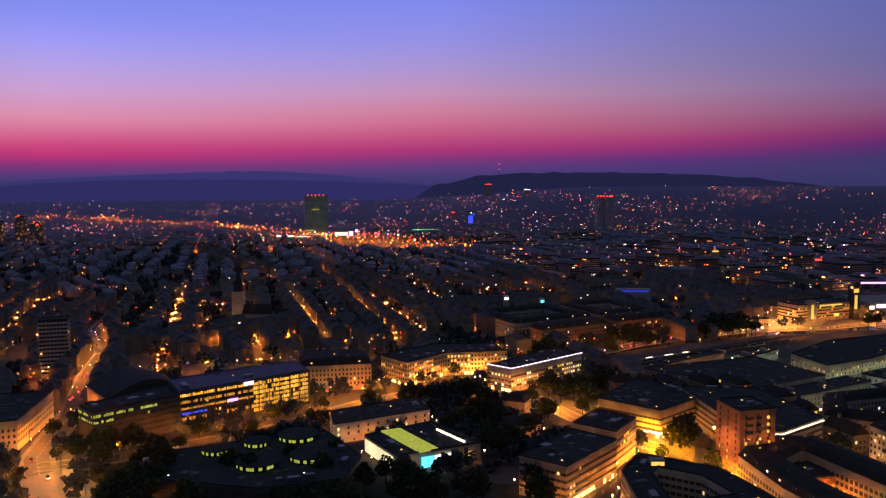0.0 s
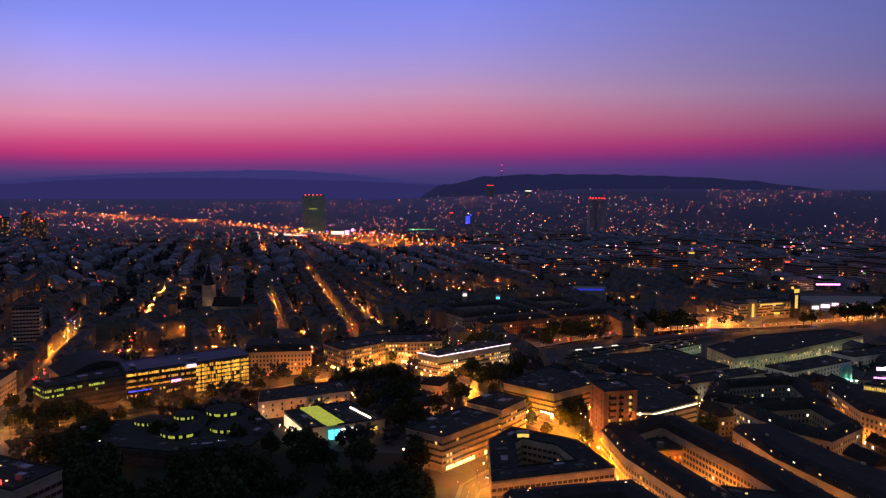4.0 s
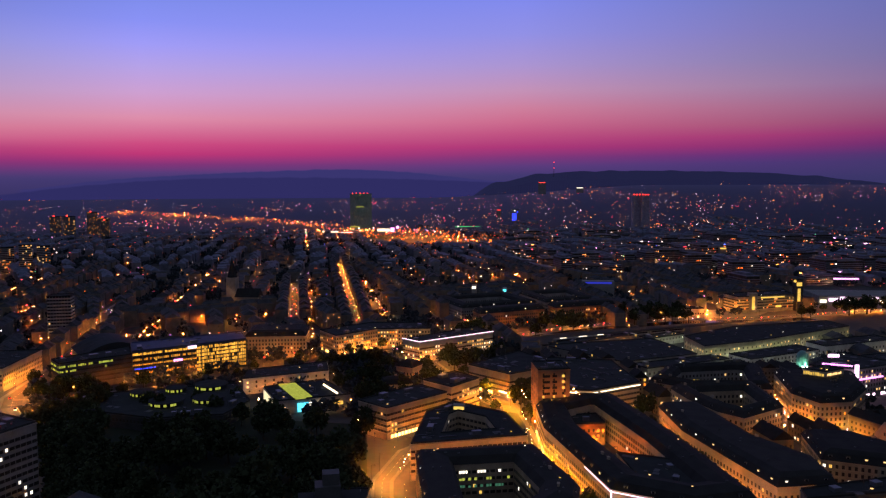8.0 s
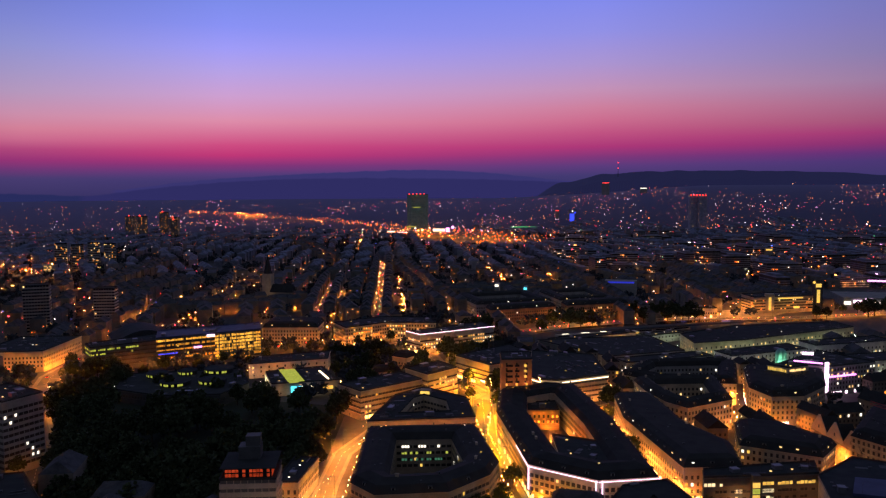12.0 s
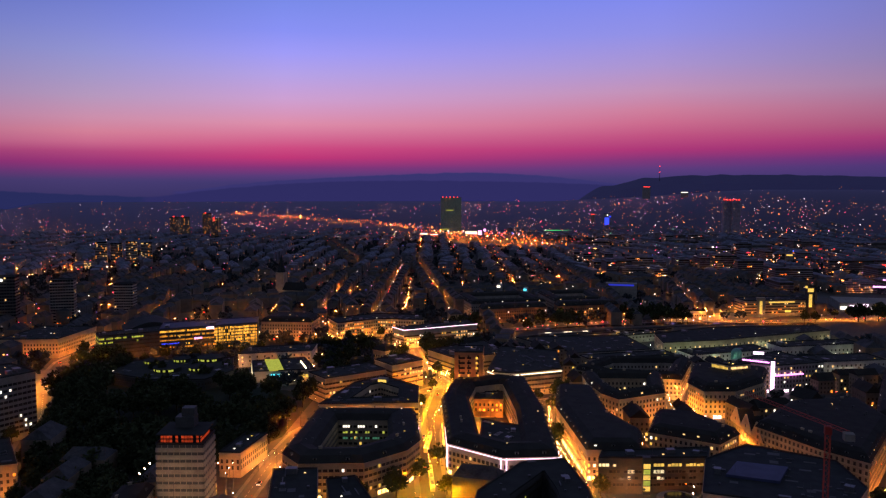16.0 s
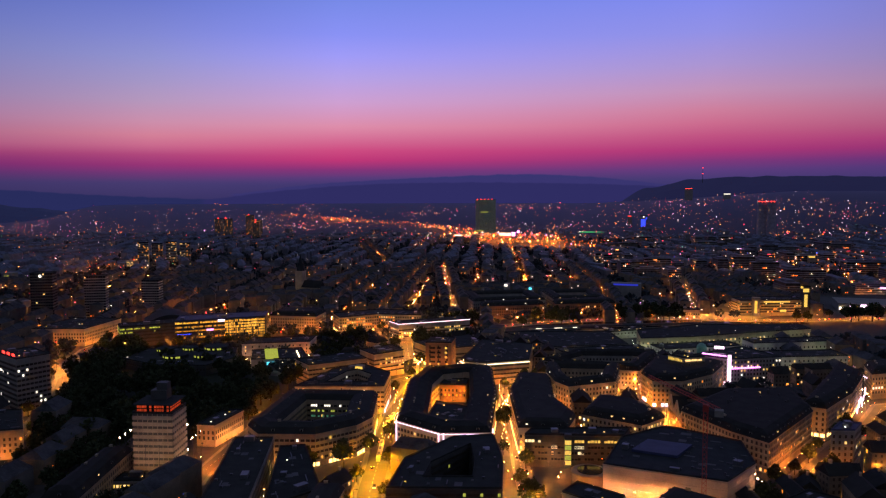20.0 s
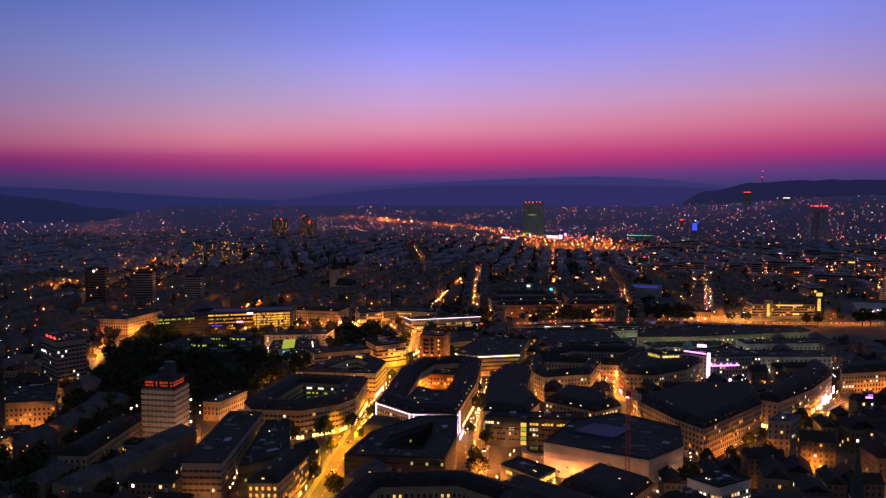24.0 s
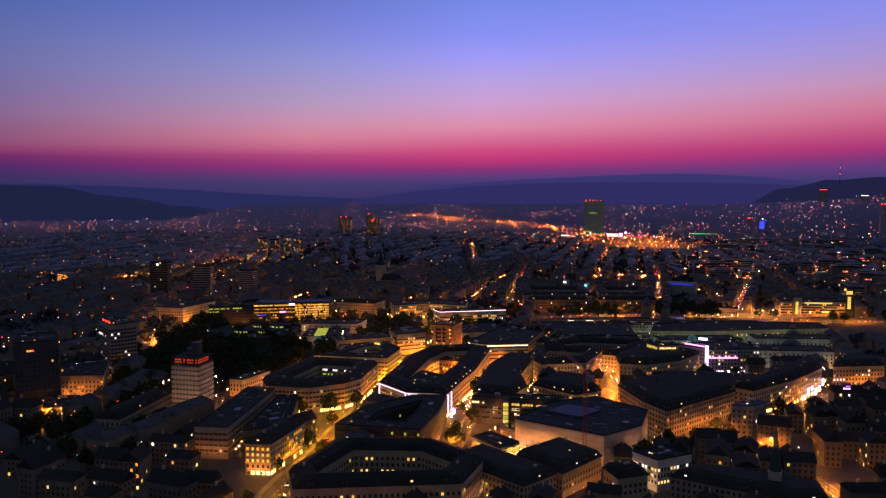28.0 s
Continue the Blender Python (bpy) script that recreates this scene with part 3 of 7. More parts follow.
QUAY = [(60, 660), (112, 690), (187, 753), (252, 794), (330, 828), (400, 836), (480, 866), (620, 930)]
EASTST = [(340, 236), (396, 236), (410, 262), (442, 345), (470, 402), (488, 458), (530, 488), (600, 520)]
JUNCT = [(40, 60), (-31, 157), (-126, 291), (-160, 330), (-209, 381)]
STORE = [(128, 448), (112, 470), (88, 510), (60, 575), (40, 566)]
LITALLEY = [(344.5, 312), (340, 355), (333, 385), (318, 397), (308, 412), (307, 450), (312, 490)]
road(MAIN, 13, "lamp-lit main street with tram tracks, wet-looking yellow asphalt")
road(SECOND, 7, "narrow shopping street under sodium lamps", 1.8)
road(PARKSIDE, 8, "street along the dark park, lit orange", 2.0)
road(WESTROAD, 13, "wide avenue glowing under sodium lamps")
road(GALROAD, 12, "street before the glazed office block, lit orange")
road(QUAY, 13, "quay road along the railway, lit orange")
road(EASTST, 10, "street of hotels and shops, lit yellow")
road(JUNCT, 9, "street between tall slabs, amber lamps along it")
road(STORE, 10, "short street beside the department store")
road(LITALLEY, 7, "narrow lane between old blocks")
OLDLANE = [(438, 294), (473, 268), (490, 247), (506, 222)]
road(OLDLANE, 5, "narrow old-town lane under amber lamps", 1.2)
FAR_STREETS = [[(-40, 740), (-184, 1270), (-225, 1420)], [(-112, 740), (-217, 1094)], [(40, 800), (-188, 1394)], [(262, 770), (190, 1074), (96, 1400)],
               [(-400, 760), (-452, 1020)], [(-290, 1330), (-634, 1960)], [(-318, 722), (-150, 830)], [(-520, 900), (-640, 1300)], [(430, 950), (330, 1350)],
               [(-20, 940), (250, 1040)], [(560, 700), (640, 960)], [(346, 868), (332, 1010), (316, 1180)]]
for s in FAR_STREETS:
    road(s, 8, "straight far street glowing orange between dark blocks")

flat_sheet("park_lawn", [(-158, 345), (-60, 225), (40, 200), (62, 290), (40, 395), (-30, 400), (-60, 440), (-150, 425)], 0.05, M_GRASS, "dark lawn of the old botanical park", "lawn")
flat_sheet("corner_lawn", [(-212, 400), (-186, 392), (-150, 440), (-190, 424)], 0.06, M_GRASS, "small lawn at the wide crossing", "lawn")
flat_sheet("river", [(30, 640), (90, 660), (190, 735), (330, 800), (480, 835), (470, 852), (325, 816), (180, 750), (84, 674), (26, 652)], 0.012, M_WATER, "dark narrow river beside the railway", "water")
flat_sheet("forecourt", [(118, 440), (148, 424), (165, 440), (134, 464)], 0.10, M_PAVE, "bright paved square before the department store", "square")


# ---- street lamps ----
def lamp_mesh(h=10.5):
    pole = bmesh.new()
    bmesh.ops.create_cone(pole, segments=8, radius1=0.15, radius2=0.08, depth=h, cap_ends=True, matrix=pose(0, 0, h / 2))
    box(pole, -0.05, 1.9, -0.05, 0.05, h - 0.15, h)
    hood = bmesh.new()
    bmesh.ops.create_cone(hood, segments=14, radius1=0.8, radius2=0.15, depth=0.4, cap_ends=True, matrix=pose(1.8, 0, h))
    bulb = bmesh.new()
    bmesh.ops.create_cone(bulb, segments=12, radius1=0.2, radius2=0.28, depth=0.1, cap_ends=True, matrix=pose(1.8, 0, h - 0.27))
    return pole, hood, bulb


LAMP = thing("street_lamp", 0, 0, 0, "tall street lamp with a hooded sodium head", "street lamp", "street lamps")
for nm, b, m in zip(("pole", "hood", "bulb"), lamp_mesh(), (M_STEEL, M_STEEL, G_SODIUM)):
    part(nm, b, m, LAMP)
LAMP_GOLD = thing("street_lamp", 0, 0, 0, "tall street lamp with a hooded golden head", "street lamp", "street lamps")
for nm, b_, m in zip(("pole", "hood", "bulb"), lamp_mesh(), (M_STEEL, M_STEEL, G_SODYEL)):
    part(nm, b_, m, LAMP_GOLD)
used_lamps = set()


def line_points(pts, gap, offset):
    """Places along a line, a gap apart, alternately on both sides."""
    left, side = gap * 0.4, 1
    for p, q in zip(pts, pts[1:]):
        p, q = Vector(p), Vector(q)
        d = (q - p).length
        e = (q - p) / d
        n = Vector((-e.y, e.x))
        while left < d:
            c = p + e * left + n * offset * side
            yield c, math.degrees(math.atan2(-n.y * side, -n.x * side))
            side = -side
            left += gap
        left -= d


def lamps_along(pts, gap, offset, model):
    for c, yaw in line_points(pts, gap, offset):
        m = pose(c.x, c.y, 0.1, 0, 0, yaw)
        if model.name not in used_lamps:
            used_lamps.add(model.name)
            model.matrix_basis = m
        else:
            copy_thing(model, m)


lamps_along(MAIN[:5], 52, 7.4, LAMP_GOLD)
lamps_along(MAIN[4:], 16, 7.4, LAMP_GOLD)
for line, gap, off in ((SECOND, 18, 4.4), (PARKSIDE[:4], 58, 5.4), (PARKSIDE[3:], 30, 5.4), (WESTROAD[2:4], 60, 9), (WESTROAD[4:7], 38, 9), (GALROAD[:4], 30, 7), (GALROAD[3:], 11, 7), (QUAY, 30, 7.4), (EASTST[:4], 90, 5), (EASTST[3:], 36, 6), (JUNCT, 140, 7), (OLDLANE, 62, 3.2), (STORE, 19, 6), (LITALLEY, 20, 3.6)):
    lamps_along(line, gap, off, LAMP)


def stuff(name, verts, faces, materials, index, label, category):
    me = bpy.data.meshes.new(name)
    me.from_pydata(verts, [], faces)
    for m in materials:
        me.materials.append(m)
    if index is not None:
        me.polygons.foreach_set("material_index", index)
    me.update()
    return tagged(new(name, me), label, category, kind="stuff")


def octa(verts, faces, x, y, z, r):
    k = len(verts)
    verts += [(x + r, y, z), (x - r, y, z), (x, y + r, z), (x, y - r, z), (x, y, z + r), (x, y, z - r)]
    faces += [(k, k + 2, k + 4), (k + 2, k + 1, k + 4), (k + 1, k + 3, k + 4), (k + 3, k, k + 4), (k + 2, k, k + 5), (k + 1, k + 2, k + 5), (k + 3, k + 1, k + 5), (k, k + 3, k + 5)]


fv, ff, fi = [], [], []


def pole(verts, faces, index, x, y, z):
    """A thin square post from the ground up to a lamp."""
    k, z0 = len(verts), terrain(x, y)
    verts.extend([(x + sx, y + sy, q) for q in (z0, z) for sx, sy in ((-0.06, -0.06), (0.06, -0.06), (0.06, 0.06), (-0.06, 0.06))])
    faces.extend([(k, k + 1, k + 5, k + 4), (k + 1, k + 2, k + 6, k + 5), (k + 2, k + 3, k + 7, k + 6), (k + 3, k, k + 4, k + 7)])
    index.extend([1] * 4)


def hooded(x, y, z, r):
    """A lamp head of the far streets: a glowing disc under a wider hood."""
    for q, dz, mi in ((r, 0, 0), (r * 1.5, 0.1, 1)):
        k = len(fv)
        fv.extend([(x + q * math.cos(a * math.pi / 3), y + q * math.sin(a * math.pi / 3), z + dz) for a in range(6)])
        ff.append((k + 5, k + 4, k + 3, k + 2, k + 1, k) if mi == 0 else (k, k + 1, k + 2, k + 3, k + 4, k + 5))
        fi.append(mi)
    pole(fv, ff, fi, x + r * 1.3, y, z + 0.1)


for s in FAR_STREETS:
    for c, yaw in line_points(s, 60 if s[0] == WESTROAD[5] else 30, 3.5):
        hooded(c.x, c.y, 7.5, 0.32)

# ---- buildings of the near quarters ----
SEED = [100]


def b(name, pts, h, label, **k):
    SEED[0] += 1
    if name in ("office_block", "department_store"):
        k.setdefault("win", (2.7, 1.4))
    return building(name, pts, h, label, seed=SEED[0], **k)


b("office_block", [(38, 381), (59, 365), (92, 405), (71, 424)], 20, "six-storey stone office block, lit shop strip at its foot", wall=M_STONE, roof="flat", lit=0.03, shop=G_SHOP, shop_sides=[1])
b("office_block", [(73, 432), (94, 415), (111, 441), (92, 460)], 21, "office block with brightly lit glazed staircase", wall=M_PLASTER, roof="flat", lit=0.35, kinds=("warm", "yellow"))
STORE_B = b("department_store", [(100, 494), (132, 466), (170, 500), (138, 548)], 18, "stone department store with a lit ground floor on the square", wall=M_STONE, roof="flat", lit=0.02, shop=G_SHOP, boxes=5)
STORE_S = [(124, 472.6), (132, 465.0), (152, 482.8)]
TOWER = b("office_tower", [(147, 412), (151, 389), (171, 394), (167, 417)], 40, "square brown brick office tower, few lit rooms", wall=M_BROWN, roof="flat", lit=0.12, kinds=("yellow",), bay=6.2, boxes=2)
led_line(STORE_B, STORE_S, 3.4, G_LED, 0.9, "canopy_light")
CURVE = b("department_store", [(167, 430), (174, 423), (187, 422), (222, 448), (210, 515), (160, 520)], 19, "low store with rounded corner and white light line under its eaves", wall=M_STONE, roof="flat", lit=0.02)
led_line(CURVE, [(166.6, 430), (174, 422.4), (187, 421.4), (222.6, 447.6)], 17.2, G_LED, 0.5)
PINK = b("office_block", [(34, 589), (51, 575), (113, 630), (96, 655)], 18, "flat-roofed office block outlined by a pink light line", wall=M_GREY, roof="flat", lit=0.22, shop=G_SHOP, shop_sides=[0, 3])
led_line(PINK, [(33.6, 589.4), (51, 574.4), (113.6, 630)], 18.6, G_PINKWHITE, 0.45)
PAV = b("glass_pavilion", [(-46, 446), (-25, 410), (21, 432), (-8, 472)], 9.5, "low glass pavilion glowing from inside, skylight on its roof", wall=M_GREY, roof="flat", lit=0.0, first=9, boxes=1)
b("museum", [(-66, 458), (-9, 490), (-18, 520), (-72, 486)], 12, "low pale museum building with lit entrance", wall=M_WHITE, roof="flat", lit=0.2, bay=6, kinds=("warm",))
GAL = b("office_block", [(-221, 464), (-206, 450), (-168, 488), (-186, 516)], 22, "glazed office block with lime-lit upper floors", wall=M_DARKWALL, roof="flat", lit=0.03, kinds=("lime", "yellow"), bay=2.6)
GAL2 = b("office_block", [(-168, 488), (-96, 548), (-112, 580), (-186, 520)], 24, "long glazed office block, its floors lit amber", wall=M_DARKWALL, roof="flat", lit=0.05, kinds=("yellow", "warm"), bay=2.8, roof_mat=M_BLUEROOF)


def lit_bands(owner, a, c, spans, gap=1.5, fill=0.95, seed=4):
    """Glazed floors lit room by room: one row of narrow panes a floor along a facade from a to c."""
    r = random.Random(seed)
    a, c = Vector(a), Vector(c)
    e, L = (c - a).normalized(), (c - a).length
    n = Vector((e.y, -e.x))
    for t0, t1, z, h, m in spans:
        bm = bmesh.new()
        for k in range(int(L * t0 / gap), int(L * t1 / gap)):
            if r.random() < fill:
                mid = a + e * (gap * (k + 0.5)) + n * 0.12
                obox(bm, (mid.x - owner.location.x, mid.y - owner.location.y), e, gap / 2 - (0.12 if k % 4 else 0.3), 0.1, z, z + h * (1 if r.random() < 0.7 else 0.75))
        part("row_of_lit_panes", bm, m, owner)["kind"] = "stuff"


G_GALA = glow('amber_hall_light', (1.0, 0.46, 0.06), 0.8, vary=0.9, scale=0.12)
G_GALB = glow('dim_amber_hall_light', (1.0, 0.40, 0.05), 0.42, vary=0.95, scale=0.1)
lit_bands(GAL, (-206, 450), (-168, 488), [(0, 0.45, 18.6, 1.6, G_LIME), (0, 0.25, 15.0, 1.4, G_LIME), (0.55, 0.75, 18.6, 1.5, G_LIME)], fill=0.85)
lit_bands(GAL, (-221, 464), (-206, 450), [(0, 1, 18.6, 1.4, G_LIME), (0, 1, 15.0, 1.4, G_LIME)], fill=0.8)
lit_bands(GAL2, (-168, 488), (-96, 548), [(0, 0.55, 20.6, 1.8, G_GALA), (0, 0.55, 16.2, 1.8, G_GALB), (0.02, 0.2, 9, 1.2, G_BLUE), (0.56, 1, 20.2, 2.3, G_GALA), (0, 0.55, 12.2, 1.4, G_GALB), (0, 0.55, 5.0, 2.0, G_GALB)] + [(0.56, 1.0, 2.0 + 3.0 * k, 2.3, G_GALA) for k in range(6)], fill=0.93)
for k in range(13):
    panel(GAL2, -168 + 72 * k / 12 + 0.5, 488 + 60 * k / 12 - 0.6, 0, 0.5, 23.4, 40, M_STEEL, 'column', 0.5)
panel(GAL2, -131, 517.2, 21.5, 7, 2.2, 40, G_PINKWHITE, "sign")
panel(GAL2, -140, 509.8, 12.5, 7, 1.6, 40, G_MAG, "sign")
b("stone_building", [(-108, 578), (-55, 588), (-62, 625), (-116, 618)], 20, "orange-lit stone office building beside the avenue", wall=M_STONE, lit=0.05)
b("stone_building", [(-28, 593), (3, 630), (53, 637), (40, 668), (-10, 664), (-50, 620)], 19, "stone hotel brightly lit by street light", wall=M_PLASTER, roof="flat", lit=0.22, kinds=("amber", "warm"), shop=G_SHOP)
b("stone_building", [(-302, 430), (-250, 448), (-262, 515), (-315, 500)], 18, "stone hall at the avenue, roof with long skylights", wall=M_PLASTER, roof="flat", lit=0.03)
b("apartment_block", [(83, 301), (144, 322), (132, 362), (98, 384), (84, 360)], 20, "pale stone block around a court with lit staircase", wall=M_PLASTER, roof="flat", lit=0.02, court=14, shop=G_SHOPPINK, shop_sides=[1], win=(2.3, 1.5))
b("stone_building", [(73, 219), (70.6, 254), (58, 252), (61, 217)], 14, "narrow columned hall along the park street, facade lit orange", wall=M_PLASTER, roof="flat", lit=0.0, bay=2.4, win=(1.2, 2.2), boxes=1)
COURTB = b("apartment_block", [(103, 210), (88, 286), (148, 301), (167, 250), (165, 232), (150, 208), (118, 198)], 20, "large stone block around a court, dark mansard roofs", wall=M_STONE, lit=0.06, court=17, kinds=("white", "yellow"), shop=G_SHOP, shop_sides=[0, 1, 2, 3], win=(2.3, 1.5))
b("office_block", [(150, 98), (110, 186), (131, 193), (170, 106)], 20, "dark-roofed office block beside the tower", wall=M_GREY, roof="flat", lit=0.05)
b("office_block", [(176, 112), (138, 188), (150, 196), (190, 140)], 17, "glazed office wing with yellow-lit staircase", wall=M_DARKWALL, roof="flat", lit=0.16, kinds=("yellow", "lime"), bay=2.6)
NEON = b("shopping_block", [(150, 388), (154, 343), (182, 255), (216, 240), (244, 250), (225, 333), (200, 410), (178, 412)], 18, "long shopping block outlined with white neon, lit courtyard", wall=M_PLASTER, lit=0.03, court=18, dormers=0.1, shop=G_SHOP, win=(1.9, 2.0))
led_line(NEON, [(172, 285), (181.3, 254.2), (216, 239)], 16.8, G_PINKWHITE, 0.32)
led_line(NEON, [(216.4, 239), (245, 249.6)], 16.8, G_PINKWHITE, 0.32)
b("stone_building", [(226, 392), (231, 345), (244.5, 304), (257.5, 265), (286, 272), (286, 300), (266, 332), (250, 395)], 18, "row of stone houses with mansard roofs along the shopping street", wall=M_PLASTER, lit=0.06, dormers=0.12, shop=G_SHOP, shop_sides=[0, 1, 2, 3])
b("stone_building", [(258, 378), (270, 366), (300, 392), (297, 444), (240, 430), (246, 405)], 20, "dark mansard-roofed block, some rooms lit", wall=M_PLASTER, lit=0.12, dormers=0.1, court=11)
b("stone_building", [(231, 464), (258, 446), (312, 450), (322, 516), (300, 520), (250, 505)], 16, "dark old block with low hipped roofs", wall=M_GREY, lit=0.05, court=13)
b("stone_building", [(322, 481), (316, 425), (326, 403), (347, 409), (368, 440), (376, 478)], 20, "rounded corner block, facade glowing amber", wall=M_PLASTER, lit=0.12, kinds=("warm", "amber"), shop=G_SHOPPINK, shop_sides=[0, 1, 2, 3], dormers=0.1)
b("stone_building", [(290, 302), (328, 290), (340, 312), (318, 340), (294, 342)], 19, "old block with dark roofs and lit attic rooms", wall=M_PLASTER, lit=0.14, dormers=0.14)
b("office_block", [(221, 147), (214, 188), (227, 231), (248, 243), (264, 204), (274, 164)], 19, "dark glass-roofed block with lime-lit stairwell", wall=M_DARKWALL, roof="flat", lit=0.05, kinds=("lime",), court=15)
STRIP = b("office_block", [(265, 249), (291, 256), (320, 265), (322, 282), (288, 269), (266, 260)], 19, "modern office wing with yellow-lit floors and stair", wall=M_DARKWALL, roof="flat", lit=0.0, first=9)
for a, c, spans in (((265, 249), (291, 256), [(0.05, 0.42, 14.6, 1.5, G_PAV), (0.62, 0.72, 11.0, 1.6, G_PAV), (0.62, 0.72, 7.6, 1.6, G_PAV)]), ((291, 256), (320, 265), [(0.12, 0.95, 14.6, 1.5, G_YEL), (0.1, 0.3, 11.0, 1.6, G_PAV), (0.1, 0.3, 7.6, 1.6, G_PAV)])):
    lit_bands(STRIP, a, c, spans, gap=1.9, fill=0.9)
    lit_bands(STRIP, a, c, [(0.0, 1.0, z, 1.3, M_GLASS) for z in (4.2, 7.8, 11.2)], gap=1.9, fill=0.6, seed=8)
DRUM = thing("low_rotunda", 305, 236, 0, "low round glass-roofed rotunda in a dark yard", "rotunda")
for nm, r1, z0, z1, m in (("wall", 10, 0, 6, M_GREY), ("roof_edge", 10.5, 6, 6.7, M_CONC), ("skylight", 7, 6.7, 7.6, M_GLASS)):
    bm = bmesh.new()
    bmesh.ops.create_cone(bm, segments=30, radius1=r1, radius2=r1, depth=z1 - z0, cap_ends=True, matrix=pose(0, 0, (z0 + z1) / 2))
    part(nm, bm, m, DRUM)
HERO.append((ccw([(294, 226), (316, 226), (316, 246), (294, 246)]), 7))
BANK_FOOT = [(315, 214), (376, 208), (390, 240), (384, 276), (342, 292), (319, 262)]
BANK = b("bank_building", BANK_FOOT, 19, "windowless rose-beige bank building with blue-grey roof sheets", wall=M_ROSE, roof="flat", lit=0.0, first=9, roof_mat=M_SLATE)
b("stone_building", [(309, 138), (362, 121), (370, 146), (316, 164)], 15, "old street wing with a dark mansard roof", wall=M_STONE, lit=0.03, dormers=0.06)
b("stone_building", [(338, 166), (372, 150), (381, 188), (350, 201)], 14, "old corner house with a lit roof window", wall=M_STONE, lit=0.10, dormers=0.12, kinds=("amber", "warm"))
b("stone_building", [(254, 66), (248, 118), (296, 142), (334, 130), (340, 95), (272, 48)], 21, "long dark-roofed block around a glazed court", wall=M_STONE, lit=0.07, court=14, kinds=("yellow", "warm"))
b("stone_building", [(198, 92), (189, 136), (202, 140), (212, 98)], 19, "narrow stone building with amber-lit windows", wall=M_PLASTER, lit=0.25, kinds=("amber", "yellow"), shop=G_SHOP)
b("town_house", [(388, 170), (400, 158), (412, 172), (400, 184)], 14, "yellow-lit town house beside the bank", wall=M_PLASTER, lit=0.14)
b("town_house", [(398, 192), (414, 184), (428, 204), (412, 212)], 18, "pale office house with a regular lit facade", wall=M_WHITE, roof="flat", lit=0.55, kinds=("warm", "warm", "white"), bay=2.0)
b("stone_building", [(379, 285), (398, 270), (428, 346), (420, 392), (376, 374), (350, 320)], 22, "large grand block with rows of lit attic windows", wall=M_STONE, lit=0.05, kinds=("amber", "warm"), dormers=0.15)
b("hotel", [(424, 366), (438, 362), (460, 412), (476, 470), (464, 505), (445, 440)], 20, "row of stone hotels along the lit street", wall=M_PLASTER, lit=0.14, shop=G_SHOP, shop_sides=[0, 1, 2])
b("hotel", [(484, 478), (520, 504), (521, 535), (484, 512)], 20, "amber-lit stone hotel row", wall=M_PLASTER, lit=0.12)
b("stone_building", [(433, 301), (446, 305), (452, 322), (440, 320)], 23, "narrow building with a blue-grey sheet roof", wall=M_GREY, roof="flat", roof_mat=M_BLUEROOF, lit=0.05)
DTOW = b("office_tower", [(-44, 103), (-27, 128), (-59, 149), (-77, 126)], 52, "dark high-rise with a small lit sign near its top", wall=M_DARKWALL, roof="flat", lit=0.01)
SLABR = b("office_tower", [(-134, 242), (-99, 228), (-92, 251), (-125, 265)], 42, "banded office slab with red lights on its roof", wall=M_CONC, roof="flat", lit=0.05, kinds=("white",), win=(2.6, 1.6))
b("stone_building", [(-51, 145), (-24, 164), (-60, 196), (-89, 180)], 18, "stone block glowing orange at the crossing", wall=M_PLASTER, roof="flat", lit=0.15, kinds=("amber",))
b("stone_building", [(69, 88), (85, 94), (60, 160), (48, 150)], 16, "long low building with a dark roof beside the park", wall=M_PLASTER, lit=0.02)
b("pavilion", [(69, 134), (92, 143), (87, 153), (66, 147)], 8, "low pavilion with a band of lit windows", wall=M_GREY, roof="flat", lit=0.7, kinds=("warm", "yellow"), bay=1.8, boxes=1)
b("station_building", [(292, 647), (348, 700), (455, 745), (466, 715), (350, 628), (300, 602)], 14, "long station wing with lit arched windows", wall=M_STONE, roof="flat", lit=0.30, kinds=("warm",), bay=5)
b("station_hall", [(158, 607), (223, 545), (290, 583), (262, 648)], 11, "dark low hall beside the railway", wall=M_CONC, roof="flat", lit=0.01, bay=6, boxes=6)
b("shopping_block", [(352, 498), (382, 488), (422, 512), (392, 548)], 22, "shopping block with a bright magenta light strip on its corner", wall=M_GREY, roof="flat", lit=0.15, shop=G_SHOPPINK)
b("stone_building", [(347, 524), (360, 519), (370, 535), (356, 544)], 13, "pale-green floodlit corner house with a cupola", wall=M_WHITE, roof="flat", lit=0.1, boxes=0)
b("stone_building", [(306, 528), (320, 534), (316, 548), (302, 542)], 14, "white house front in pale lamp light", wall=M_WHITE, roof="flat", lit=0.15, boxes=1)
b("office_block", [(400, 872), (478, 906), (468, 938), (390, 902)], 20, "office block with a yellow light strip on its roof", wall=M_STONE, roof="flat", lit=0.2, kinds=("warm", "amber"))
b("barracks", [(95, 740), (165, 782), (156, 802), (86, 760)], 17, "long brown barracks behind the quay trees", wall=M_BROWN, lit=0.04)
b("barracks", [(178, 790), (248, 826), (240, 848), (170, 812)], 17, "long brown barracks, facade dimly lit orange", wall=M_BROWN, lit=0.06)
b("barracks", [(72, 778), (158, 824), (120, 898), (34, 852)], 17, "large dark barracks round a court, few rooms lit", wall=M_GREY, lit=0.03, court=16)
b("barracks", [(168, 830), (230, 862), (204, 940), (136, 905)], 17, "dark barracks block beside the far street", wall=M_GREY, lit=0.03, court=15)

